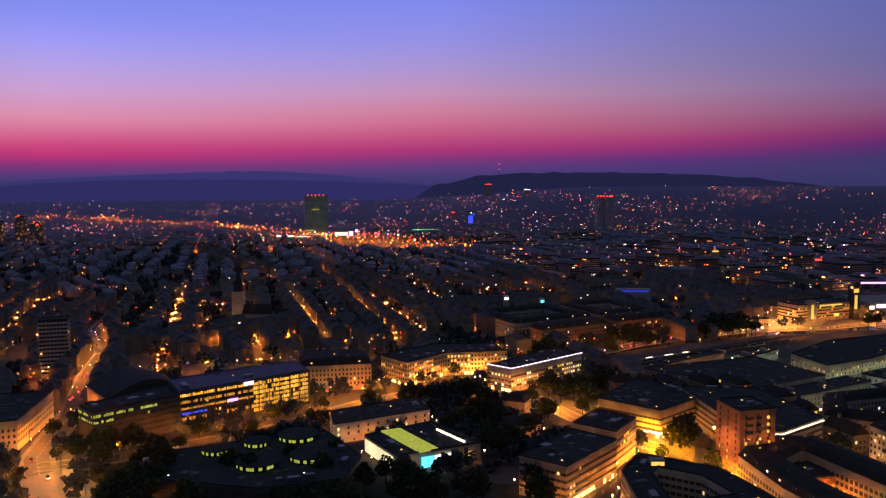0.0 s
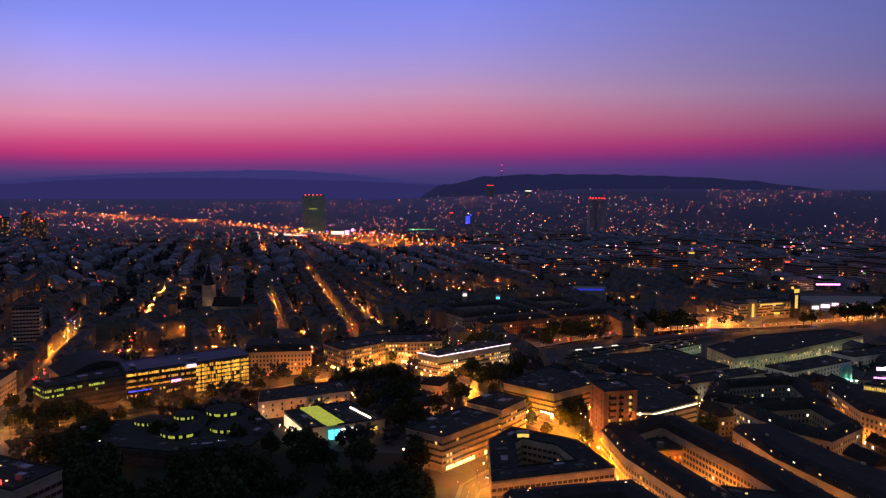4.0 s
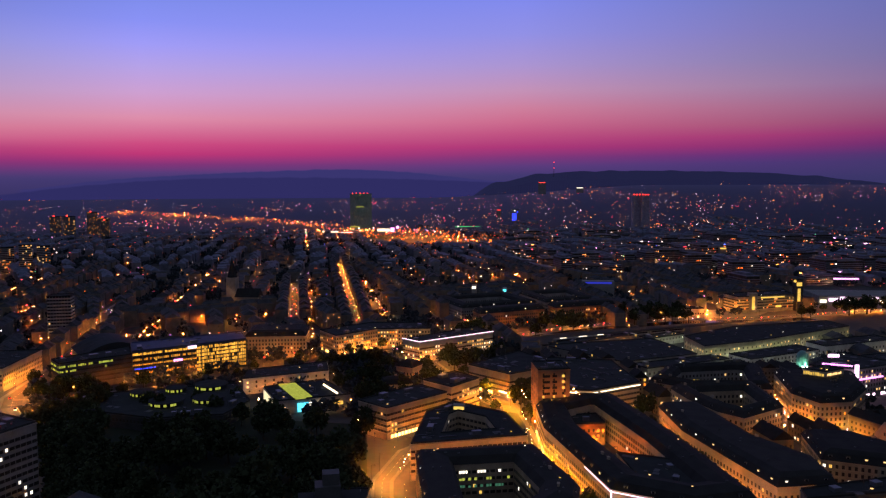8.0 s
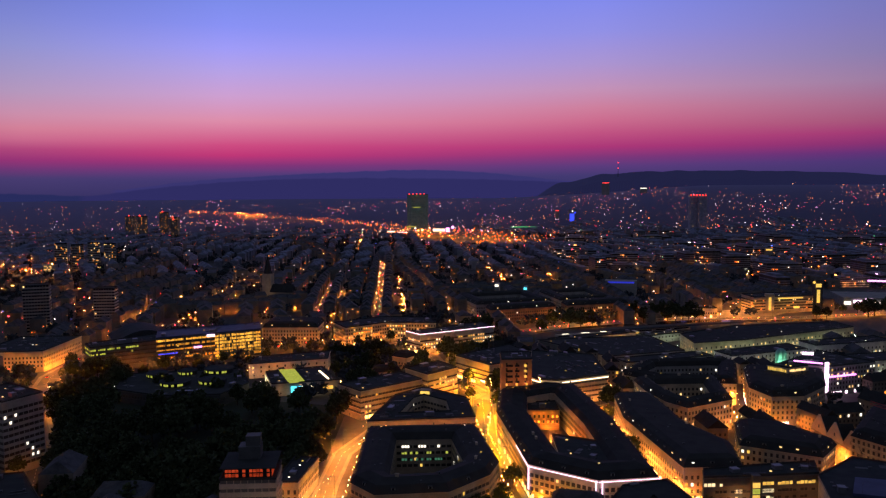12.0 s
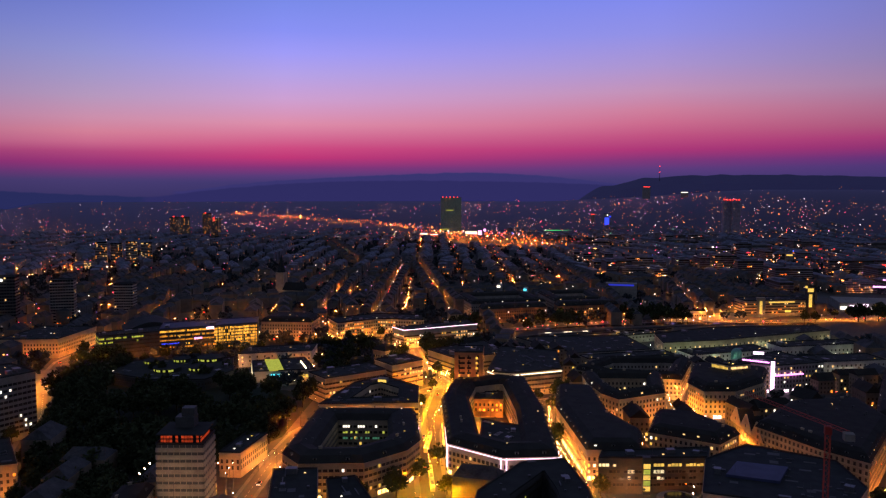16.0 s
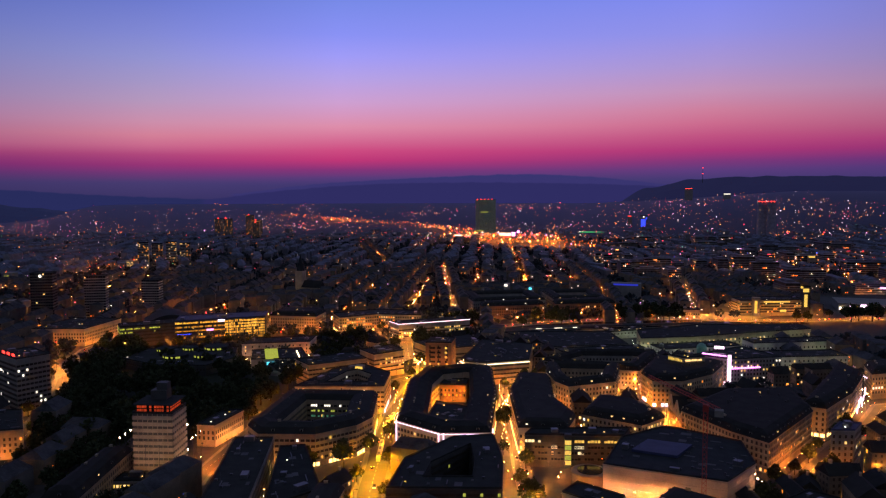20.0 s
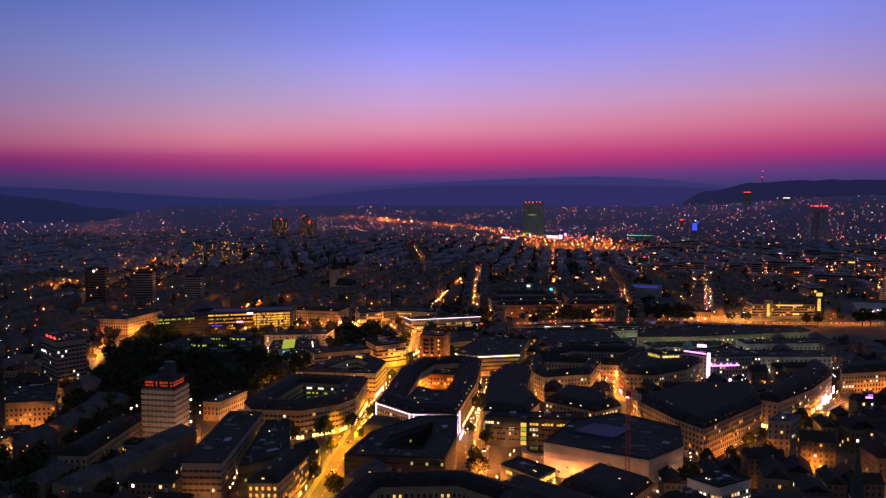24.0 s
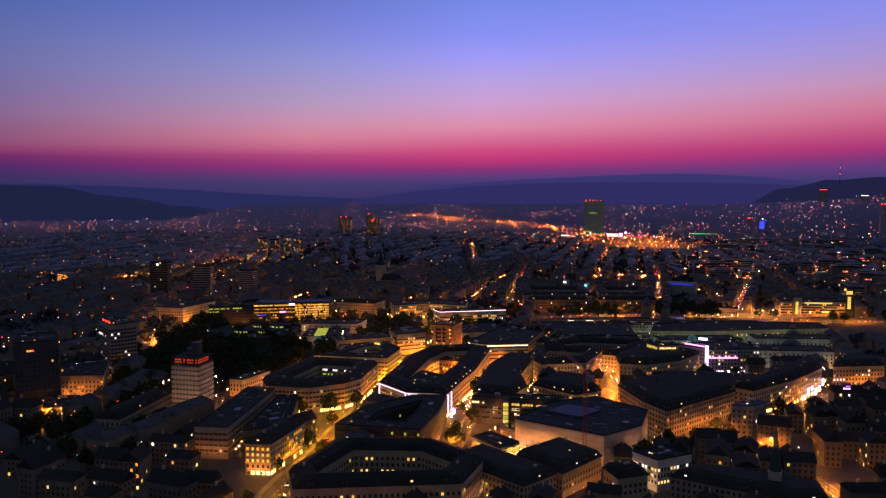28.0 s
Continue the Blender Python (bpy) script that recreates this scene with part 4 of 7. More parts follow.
b("station_kiosk", [(324, 832), (352, 836), (350, 852), (322, 848)], 11, "low orange-lit house with a bright shop floor", wall=M_PLASTER, roof="flat", lit=0.1, shop=G_SHOP, kinds=("amber",))
b("villa", [(40, 516), (54, 510), (60, 524), (46, 530)], 11, "small old villa with red-lit windows among trees", wall=M_PLASTER, lit=0.12, kinds=("amber",), boxes=1)
b("villa", [(38, 462), (60, 470), (55, 482), (34, 474)], 9, "low plastered house with a dark gabled roof", wall=M_PLASTER, lit=0.03, boxes=1, first=1)
flat_sheet("forecourt", [(326, 820), (420, 858), (448, 900), (430, 922), (372, 896), (330, 868)], 0.13, M_PAVE, "wide paved crossing under orange lamps", "square")

b("court_annex", [(196.5, 270), (225, 258.5), (217, 297), (190, 305)], 17.6, "dark flat-roofed annex filling the courtyard", wall=M_PLASTER, roof="flat", lit=0.0, first=9, boxes=2)
b("court_annex", [(171, 366), (191, 370), (187, 390), (169, 384)], 13, "annex at the end of the lit courtyard", wall=M_BROWN, roof="flat", lit=0.3, kinds=("amber",), boxes=1)
CURVED = b("bus_terminal", [(-34, 92), (-16, 91), (-4, 101), (1, 114), (-3, 128), (-14, 136), (-26, 128), (-36, 108)], 9, "low building with a rounded front and a white-lit ground floor", wall=M_GREY, roof="flat", lit=0.0, first=9)
led_line(CURVED, [(-15.6, 90.4), (-3.6, 100.7), (1.5, 114), (-2.6, 128.3)], 3.0, G_WARM, 0.9, "shop_band")
b("church", [(424, 172), (433, 193), (494, 196), (500, 176), (486, 168)], 15, "long church nave with a steep dark roof", wall=M_STONE, roof="mansard", lit=0.01, boxes=0)
TERR = b("roof_pavilion_house", [(299, 184), (324, 173), (329, 189), (304, 200)], 13, "glazed court pavilion with yellow-lit windows", wall=M_GREY, roof="flat", lit=0.0, first=9, boxes=1)
lit_bands(TERR, (299, 184), (324, 173), [(0.2, 0.9, 9.6, 1.6, G_YEL), (0.45, 0.95, 6.2, 1.4, G_LIME)], fill=0.7)
lit_bands(TERR, (324, 173), (329, 189), [(0, 1, 9.4, 2.2, G_YEL), (0, 1, 5.6, 2.2, G_WARM)])
for x, y in ((331, 178), (333, 201)):
    copy_thing(LAMP, pose(x, y, 0.05, 0, 0, 120))

for k in range(9):
    z = 5.5 + 3.7 * k
    panel(TOWER, 156.2, 390.2, z, 4.6, 1.6, 14, M_GLASS, "window", 0.12)
    panel(TOWER, 161.4, 391.5, z, 3.0, 1.6, 14, M_GLASS, "window", 0.12)
    panel(TOWER, 166.8, 392.8, z, 1.5, 1.6, 14, G_YEL if k not in (0, 5) else M_GLASS, "window", 0.12)
PENT = b("roof_pavilion_house", [(334, 458), (346, 450), (362, 461), (350, 469)], 28.5, "roof storey with a yellow-lit terrace wall", wall=M_PLASTER, roof="flat", lit=0.0, first=9, boxes=1)
lit_bands(PENT, (334, 458), (346, 450), [(0, 1, 25.4, 2.2, G_YEL)])
lit_bands(PENT, (346, 450), (362, 461), [(0.15, 0.9, 25.6, 1.6, G_WARM)])

# lit strips of rooms round the large block's court
wing = [(103, 210), (118, 198), (150, 208), (165, 232), (167, 250), (148, 301), (88, 286)]
yard = inset(ccw(wing), 17)
far_wall = max(range(len(yard)), key=lambda k: yard[k][1] + yard[(k + 1) % len(yard)][1])
lit_bands(COURTB, yard[(far_wall + 1) % len(yard)], yard[far_wall], [(0.1, 0.9, 15.2, 1.3, G_WHITE)], fill=0.55)
lit_bands(COURTB, yard[(far_wall + 1) % len(yard)], yard[far_wall], [(0.0, 1.0, 11.6, 1.3, G_LIME), (0.0, 1.0, 8.0, 1.3, G_OFFICE)], fill=0.35, seed=9)

# low sheds and wings between the river and the shops
for pts, h, lb in (([(172, 632), (252, 690), (246, 699), (165, 642)], 6, "long low platform shed with a pale roof edge"), ([(262, 660), (300, 690), (292, 702), (254, 672)], 8, "station shed with a lit canopy"),
                   ([(228, 530), (300, 572), (310, 556), (238, 515)], 13, "long grey wing with a flat roof"), ([(312, 566), (380, 610), (392, 590), (324, 546)], 15, "grey office wing with pale cornices"),
                   ([(404, 560), (470, 590), (480, 566), (414, 536)], 16, "office wing with scattered lit rooms"), ([(395, 630), (470, 668), (480, 648), (405, 610)], 14, "long station wing with pale walls"),
                   ([(330, 585), (392, 622), (386, 632), (324, 596)], 9, "low glazed shed with a lit clerestory")):
    b("station_wing", pts, h, lb, wall=M_WHITE if h > 13 else M_CONC, roof="flat", lit=0.10, kinds=("white", "warm"), bay=4)
CAN = thing("lit_canopy", 243, 694, 0, "open canopy lit yellow from below", "canopy", rz=radians(40))
bm = bmesh.new()
box(bm, -14, 14, -4, 4, 5.0, 5.4)
part("roof", bm, M_WHITE, CAN)
bm = bmesh.new()
box(bm, -13, 13, -4.1, -3.9, 3.6, 4.9)
part("light_strip", bm, G_YEL, CAN)
for k in range(5):
    bm = bmesh.new()
    box(bm, -13 + 6.3 * k, -12.6 + 6.3 * k, -3.5, -3.1, 0, 5)
    part("post", bm, M_STEEL, CAN)


# ---- fill lamps added to brighten the facades: small hooded heads before the walls, turned towards them ----
wv, wf, wi = [], [], []


def fill_lamp(c, n, z, r, mi, fall=0.55):
    """A disc that faces the wall and a little down, with a wider hood behind it."""
    d = Vector((-n.x, -n.y, -fall)).normalized()
    s = Vector((-n.y, n.x, 0))
    t = d.cross(s)
    for q, back, m in ((r, 0.0, mi), (r * 1.5, 0.12, 1)):
        k = len(wv)
        o = Vector((c.x, c.y, z)) - d * back
        ring = [o + s * q * math.cos(a * math.pi / 3) + t * q * math.sin(a * math.pi / 3) for a in range(6)]
        wv.extend(tuple(p) for p in ring)
        wf.append(tuple(range(k, k + 6)))
        wi.append(m)
    pole(wv, wf, wi, c.x + n.x * 0.3, c.y + n.y * 0.3, z + 0.2)


def in_poly(x, y, poly):
    hit, n = False, len(poly)
    for k in range(n):
        (x0, y0), (x1, y1) = poly[k - 1], poly[k]
        if (y0 > y) != (y1 > y) and x < (x1 - x0) * (y - y0) / (y1 - y0) + x0:
            hit = not hit
    return hit


wash = random.Random(31)
for pts, h in list(HERO):
    pale = pts == ccw(BANK_FOOT)
    green_house = h == 13 and 325 < pts[0][0] < 372
    cool = 225 < pts[0][0] and 500 < pts[0][1] < 800 and h < 18 or green_house
    if h > 40 or pts[0][1] > 800 and pts[0][0] < 300 or h in (9, 22) and pts[0][0] < -150 or h == 15 and pts[0][0] > 420:
        continue
    if h == 40:
        for a, e, n, L in edge_frames(ccw(pts)):
            for q in range(6):
                fill_lamp(a + e * (L * (q % 3 + 0.5) / 3) + n * 7, n, 8 if q < 3 else 22, 0.72, 0, -0.25)
        continue
    for a, e, n, L in edge_frames(ccw(pts)):
        side = wash.random()
        central = 30 < pts[0][0] < 260 and 190 < pts[0][1] < 600
        if side < (0.6 if pts[0][1] < 150 or pts[0][0] > 300 and pts[0][1] < 360 else 0.0 if central else 0.3 if pts[0][0] > 225 else 0.16) and not pale:
            continue
        gap = 14 if pts[0][1] > 735 and pts[0][0] < 300 else 30 if pts[0][1] > 690 else 7 if side > 0.6 or pale or central else 12
        for j in range(max(1, int(L / gap))):
            c = a + e * (L * (j + 0.5) / max(1, int(L / gap))) + n * ((4.2 if cool else 5.2) + wash.random())
            if not any(in_poly(c.x, c.y, p) for p, q in HERO):
                fill_lamp(c, n, (4.5 if pale else 0.24 * h) + 1.5 * wash.random(), 0.95 if green_house else 0.6 if pale else 0.42 if pts[0][1] < 200 else 0.48 if pts[0][0] > 300 else 0.58 if pts[0][0] > 225 and pts[0][1] < 560 else 0.5, 3 if cool else 2 if pale or wash.random() < 0.15 else 0, -0.2 if pale else -0.05)

# a row of added fill lamps for the pale block's street front
for k in range(9):
    fill_lamp(Vector((91 + 6.3 * k, 297 + 2.15 * k)), Vector((0.325, -0.946)), 8, 0.7, 0, 0.1)
# wide crossing in the west, and the crossing before the station
flat_sheet("forecourt", [(-232, 396), (-206, 420), (-176, 392), (-160, 340), (-186, 330), (-240, 360)], 0.14, M_PAVE, "wide paved crossing with orange lamps", "square")
for x, y, w in ((-206, 410, 0), (-179, 380, 40), (-217, 481, 90), (-198, 444, 200), (-224, 388, 300), (-190, 352, 20), (-236, 372, 80), (-170, 330, 200)):
    copy_thing(LAMP, pose(x, y, 0.15, 0, 0, w))
for x, y, w in ((340, 838, 0), (352, 862, 60), (372, 856, 200), (366, 884, 20), (392, 876, 120), (404, 896, 300), (424, 890, 80), (416, 914, 10), (438, 908, 200)):
    copy_thing(LAMP, pose(x, y, 0.1, 0, 0, w))

# ---- far quarters: house blocks on the town's grid ----
GU, GV = Vector((0.961, 0.276)), Vector((-0.276, 0.961))
rng = random.Random(7)
STATION = ccw([(120, 690), (158, 600), (223, 540), (350, 600), (470, 700), (600, 780), (640, 900), (480, 860), (330, 815)])
PARK = ccw([(-162, 345), (-60, 222), (44, 195), (66, 290), (44, 400), (-30, 404), (-60, 460), (-185, 425)])


def inside(x, y, poly):
    hit, n = False, len(poly)
    for k in range(n):
        (x0, y0), (x1, y1) = poly[k - 1], poly[k]
        if (y0 > y) != (y1 > y) and x < (x1 - x0) * (y - y0) / (y1 - y0) + x0:
            hit = not hit
    return hit


def near_road(x, y, d):
    for pts, w in ROADS:
        if not (min(p[0] for p in pts) - d - w < x < max(p[0] for p in pts) + d + w and min(p[1] for p in pts) - d - w < y < max(p[1] for p in pts) + d + w):
            continue
        for (x0, y0), (x1, y1) in zip(pts, pts[1:]):
            dx, dy = x1 - x0, y1 - y0
            t = max(0, min(1, ((x - x0) * dx + (y - y0) * dy) / (dx * dx + dy * dy)))
            if math.hypot(x - x0 - t * dx, y - y0 - t * dy) < d + w / 2:
                return True
    return False


hv, hf, hi = [], [], []
lv, lf, li = [], [], []
dv, df, di = [], [], []
RAIL = ccw([(-760, 2480), (-420, 2250), (-150, 1860), (80, 1860), (150, 2080), (-200, 2500), (-640, 3250), (-1700, 3420), (-1750, 3230), (-900, 2860)])


def add_house(x, y, z, ex, L, W, h, rh, wall_i, roof_i=3):
    k = len(hv)
    ey = Vector((-ex.y, ex.x))
    c = Vector((x, y))
    base = [c + ex * sx * L / 2 + ey * sy * W / 2 for sx, sy in ((-1, -1), (1, -1), (1, 1), (-1, 1))]
    hv.extend([(p.x, p.y, z - 3) for p in base] + [(p.x, p.y, z + h) for p in base])
    r0, r1 = c - ex * L * 0.36, c + ex * L * 0.36
    hv.extend([(r0.x, r0.y, z + h + rh), (r1.x, r1.y, z + h + rh)])
    hf.extend([(k, k + 1, k + 5, k + 4), (k + 1, k + 2, k + 6, k + 5), (k + 2, k + 3, k + 7, k + 6), (k + 3, k, k + 4, k + 7),
               (k + 4, k + 5, k + 9, k + 8), (k + 6, k + 7, k + 8, k + 9), (k + 5, k + 6, k + 9), (k + 7, k + 4, k + 8)])
    hi.extend([wall_i] * 4 + [roof_i] * 4)


def add_window(c, n, z, w, h, mi):
    e = Vector((-n.y, n.x)) * w / 2
    p = c + n * 0.12
    k = len(lv)
    lv.extend([(p.x - e.x, p.y - e.y, z), (p.x + e.x, p.y + e.y, z), (p.x + e.x, p.y + e.y, z + h), (p.x - e.x, p.y - e.y, z + h)])
    lf.append((k, k + 1, k + 2, k + 3))
    li.append(mi)


def dot(x, y, z, r, mi):
    octa(dv, df, x, y, z, r)
    di.extend([mi] * 8)


def pick(weights):
    return rng.choices(range(len(weights)), weights)[0]


BOUNDS = {}


def free(x, y, r):
    """No block, road, park or railway within r metres."""
    for k, (pts, h) in enumerate(HERO):
        if k not in BOUNDS:
            BOUNDS[k] = (min(p[0] for p in pts), max(p[0] for p in pts), min(p[1] for p in pts), max(p[1] for p in pts))
        x0, x1, y0, y1 = BOUNDS[k]
        if x0 - r < x < x1 + r and y0 - r < y < y1 + r and inside(x, y, inset(ccw(pts), -r)):
            return False
    if 505 < x < 675 and 870 < y < 1135 or 395 < x < 500 and 850 < y < 905:
        return False
    return not (inside(x, y, STATION) or inside(x, y, PARK) or near_road(x, y, r))


G_IDX = {"warm": 1, "yellow": 2, "white": 3, "amber": 4}


def town_house(x, y, zz, ex, L, W, h, rh, lit, label, group, single=True):
    own = thing("town_house", x, y, zz, label, "house", group, rz=math.atan2(ex.y, ex.x))
    bm = bmesh.new()
    box(bm, -L / 2, L / 2, -W / 2, W / 2, -1, h)
    box(bm, -L / 2 - 0.3, L / 2 + 0.3, -W / 2 - 0.3, W / 2 + 0.3, h - 0.5, h - 0.1)
    part("wall", bm, rng.choice(HOUSE_WALLS), own)
    bm = bmesh.new()
    if rh > 2.5:
        # gabled roof with overhang
        o = 0.5
        v = [bm.verts.new(q) for q in ((-L / 2 - o, -W / 2 - o, h - 0.2), (L / 2 + o, -W / 2 - o, h - 0.2), (L / 2 + o, W / 2 + o, h - 0.2), (-L / 2 - o, W / 2 + o, h - 0.2), (-L / 2 - o, 0, h + rh), (L / 2 + o, 0, h + rh))]
        for f in ((0, 1, 5, 4), (2, 3, 4, 5), (1, 2, 5), (3, 0, 4), (3, 2, 1, 0)):
            bm.faces.new([v[k] for k in f])
    else:
        roof_mansard(bm, [(-L / 2, -W / 2), (L / 2, -W / 2), (L / 2, W / 2), (-L / 2, W / 2)], h, rise=max(0.6, rh), run=min(4.5, W * 0.36), top=0.5, top_run=min(1.5, W * 0.1))
    part("roof", bm, M_TILE if rh > 1 else M_GRAVEL, own)
    bm = bmesh.new()
    box(bm, L * 0.2, L * 0.2 + 1.4, -0.4, 0.4, h, h + rh + 1.4)
    box(bm, L * 0.2 - 0.1, L * 0.2 + 1.5, -0.5, 0.5, h + rh + 1.4, h + rh + 1.6)
    part("chimney", bm, M_STONE, own)
    bm = bmesh.new()
    for f in range(int(h / 3.3)):
        for half, ln, turn in ((W / 2, L, 0), (L / 2, W, 90)):
            for q in range(int(ln / 3)):
                for sd in (-1, 1):
                    t = -ln / 2 + 1.6 + q * 3 + (ln % 3) / 2
                    if rng.random() < lit and not single:
                        g = G_IDX[rng.choice(("warm", "warm", "yellow", "white", "amber"))]
                        if turn == 0:
                            box(bm, t - 0.75, t + 0.75, sd * (half + 0.04) - 0.04, sd * (half + 0.04) + 0.04, f * 3.3 + 1, f * 3.3 + 2.8, g)
                        else:
                            box(bm, -sd * (half + 0.04) - 0.04, -sd * (half + 0.04) + 0.04, t - 0.75, t + 0.75, f * 3.3 + 1, f * 3.3 + 2.8, g)
                    elif rng.random() < lit:
                        m = pose(t, sd * (half + 0.02), f * 3.3 + 1, 0, 0, 0 if sd > 0 else 180)
                        share("window", WIN[rng.choice(("warm", "warm", "yellow", "white", "amber"))], own, pose(0, 0, 0, 0, 0, turn) @ m)
                    elif turn == 0:
                        box(bm, t - 0.6, t + 0.6, sd * (half + 0.02) - 0.04, sd * (half + 0.02) + 0.04, f * 3.3 + 1, f * 3.3 + 2.6)
                    else:
                        box(bm, -sd * (half + 0.02) - 0.04, -sd * (half + 0.02) + 0.04, t - 0.6, t + 0.6, f * 3.3 + 1, f * 3.3 + 2.6)
    part("small_window", bm, [M_CURT, G_WARM, G_YEL, G_WHITE, G_ORANGE], own)["kind"] = "stuff"
    HERO.append(([tuple(Vector((x, y)) + ex * sx * L / 2 + Vector((-ex.y, ex.x)) * sy * W / 2) for sx, sy in ((-1, -1), (1, -1), (1, 1), (-1, 1))], h))


OFFICES = []


def office_block(x, y, z, ex, L, W, h):
    """A broad flat-roofed block: walls, recessed window bands, a set-back top floor and plant boxes."""
    ey = Vector((-ex.y, ex.x))

    def ring(hx, hy, z0, z1, mi_side, mi_top):
        k = len(hv)
        q = [Vector((x, y)) + ex * sx * hx + ey * sy * hy for sx, sy in ((-1, -1), (1, -1), (1, 1), (-1, 1))]
        hv.extend([(p.x, p.y, z0) for p in q] + [(p.x, p.y, z1) for p in q])
        hf.extend([(k, k + 1, k + 5, k + 4), (k + 1, k + 2, k + 6, k + 5), (k + 2, k + 3, k + 7, k + 6), (k + 3, k, k + 4, k + 7), (k + 4, k + 5, k + 6, k + 7)])
        hi.extend([mi_side] * 4 + [mi_top])
    wall = rng.randrange(3)
    ring(L / 2 - 0.3, W / 2 - 0.3, z - 3, z + h - 0.2, 4, 4)
    for f in range(int(h / 3.4)):
        ring(L / 2, W / 2, z + 3.4 * f, z + 3.4 * f + 1.7, wall, wall)
    ring(L / 2 + 0.2, W / 2 + 0.2, z + h - 0.7, z + h, wall, 5)
    ring(L * 0.3, W * 0.28, z + h, z + h + 3.2, wall, 5)
    OFFICES.append((x, y))
    GRID.setdefault((int(x // 30), int(y // 30)), []).append((x, y))
    for n, half, ln in ((-ey, W / 2, L), (ey, W / 2, L), (-ex, L / 2, W), (ex, L / 2, W)):
        if (Vector((x, y)) - Vector((260, -120))).dot(n) > 0:
            continue
        e = Vector((-n.y, n.x))
        for f in range(int(h / 3.4)):
            if rng.random() < 0.26:
                t = rng.uniform(-0.4, 0.2)
                for q in range(rng.randrange(1, 6)):
                    if (t + q * 3.0 / ln) < 0.46:
                        add_window(Vector((x, y)) + n * half + e * (t * ln + q * 3.0), n, z + 3.4 * f + 1.75, 1.5, 1.3, pick((3, 5, 5, 0.4, 0.4, 0.1, 0.3)))
        for j in range(int(ln / 15)):
            if rng.random() < 0.85:
                fill_lamp(Vector((x, y)) + n * (half + 4) + e * ((j + 0.5) / int(ln / 15) - 0.5) * ln, n, z + 5.5, 0.75, 0 if rng.random() < 0.6 else 2 if rng.random() < 0.6 else 3, 0.2)
        if rng.random() < 0.22:
            add_window(Vector((x, y)) + n * (half + 0.3) + e * rng.uniform(-0.3, 0.3) * ln, n, z + h + 0.2, rng.uniform(3, 7), rng.uniform(1.2, 1.8), pick((1, 2, 2, 3, 3, 0.6, 0.1)))


near_houses = 0
HOUSE_WALLS = [mat("sooty_plaster", (0.24, 0.195, 0.14), 0.9, spec=0.1), mat("sooty_grey_render", (0.17, 0.16, 0.145), 0.9, spec=0.1), M_OLD]
# old town between and before the large blocks, close-set gabled houses
tries = random.Random(55)
for k in range(16000):
    if near_houses >= 226:
        break
    x, y = tries.uniform(-150, 640), tries.uniform(-60, 560)
    if y > 395 and x < 120 or (45 < x < 90 and 295 < y < 370) or (350 < x < 425 and 430 < y < 492) or (10 < x < 130 and 40 < y < 150) or (-75 < x < 112 and 140 < y < 240) or (336 < x < 366 and 300 < y < 372) or (290 < x < 340 and 200 < y < 260) or (140 < x < 252 and 180 < y < 256) or y < 60 - x * 0.35 or (x > 560 and y < 40) or math.hypot(x - 260, y - 110) > 470:
        continue
    L, W = tries.uniform(13, 24), tries.uniform(9, 13)
    if not free(x, y, W / 2 + 1.5):
        continue
    ang = math.atan2(0.961, -0.276) + tries.choice((0, 0, math.pi / 2)) + tries.gauss(0, 0.12)
    ex = Vector((math.cos(ang), math.sin(ang)))
    if not all(free(x + ex.x * q * L / 2, y + ex.y * q * L / 2, 2.5) for q in (-1, -0.5, 0.5, 1)):
        continue
    near_houses += 1
    for n in (ex, -ex, Vector((-ex.y, ex.x)), Vector((ex.y, -ex.x))):
        if tries.random() < 0.08:
            c = Vector((x, y)) + n * ((L if abs(n.dot(ex)) > 0.5 else W) / 2 + 3.2)
            fill_lamp(c, n, 4.2, 0.4, 0, 0.4)
    town_house(x, y, 0, ex, L, W, tries.choice((11, 13, 14, 16, 17)), tries.uniform(3, 6), 0.035 if near_houses < 130 else 0.07, "old gabled town house with a dark tiled roof", "old town houses", near_houses < 130)

# closed rows of houses along the far streets
ROWS = []
for line, w in [(f, 8) for f in FAR_STREETS] + [(WESTROAD[3:], 13)]:
    for p, q in zip(line, line[1:]):
        p, q = Vector(p), Vector(q)
        e, L0 = (q - p).normalized(), (q - p).length
        n = Vector((-e.y, e.x))
        for side in (-1, 1):
            t = 6.0
            while t < L0 - 8:
                L, W = rng.uniform(15, 24), rng.uniform(11, 14)
                m = p + e * (t + L / 2) + n * side * (w / 2 + 2.2 + W / 2)
                if rng.random() < 0.93 and free(m.x, m.y, 1.5) and all((m.x - a0) ** 2 + (m.y - b0) ** 2 > 150 for a0, b0 in ROWS):
                    ROWS.append((m.x, m.y))
                    h = rng.choice((13, 15, 16, 18))
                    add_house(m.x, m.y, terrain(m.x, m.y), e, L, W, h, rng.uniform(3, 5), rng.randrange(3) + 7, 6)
                    if rng.random() < 0.3:
                        fill_lamp(m - n * side * (W / 2 + 3), n * -side, 5, 0.5, 0, 0.3)
                    for k in range(5):
                        if rng.random() < 0.4:
                            f = rng.choice((-e, n * -side))
                            add_window(m + f * (L / 2 if f is -e else W / 2) + Vector((-f.y, f.x)) * rng.uniform(-4, 4), f, 3 + rng.random() * (h - 6), 1.3, 1.5, pick((6, 5, 2, 0.5, 0.4, 0.1, 0.1)))
                t += L + 0.4
GRID = {}
for a0, b0 in ROWS:
    GRID.setdefault((int(a0 // 30), int(b0 // 30)), []).append((a0, b0))


def off_rows(x, y, r):
    i, j = int(x // 30), int(y // 30)
    return all((x - a0) ** 2 + (y - b0) ** 2 > r * r for di_ in (-1, 0, 1) for dj in (-1, 0, 1) for a0, b0 in GRID.get((i + di_, j + dj), ()))


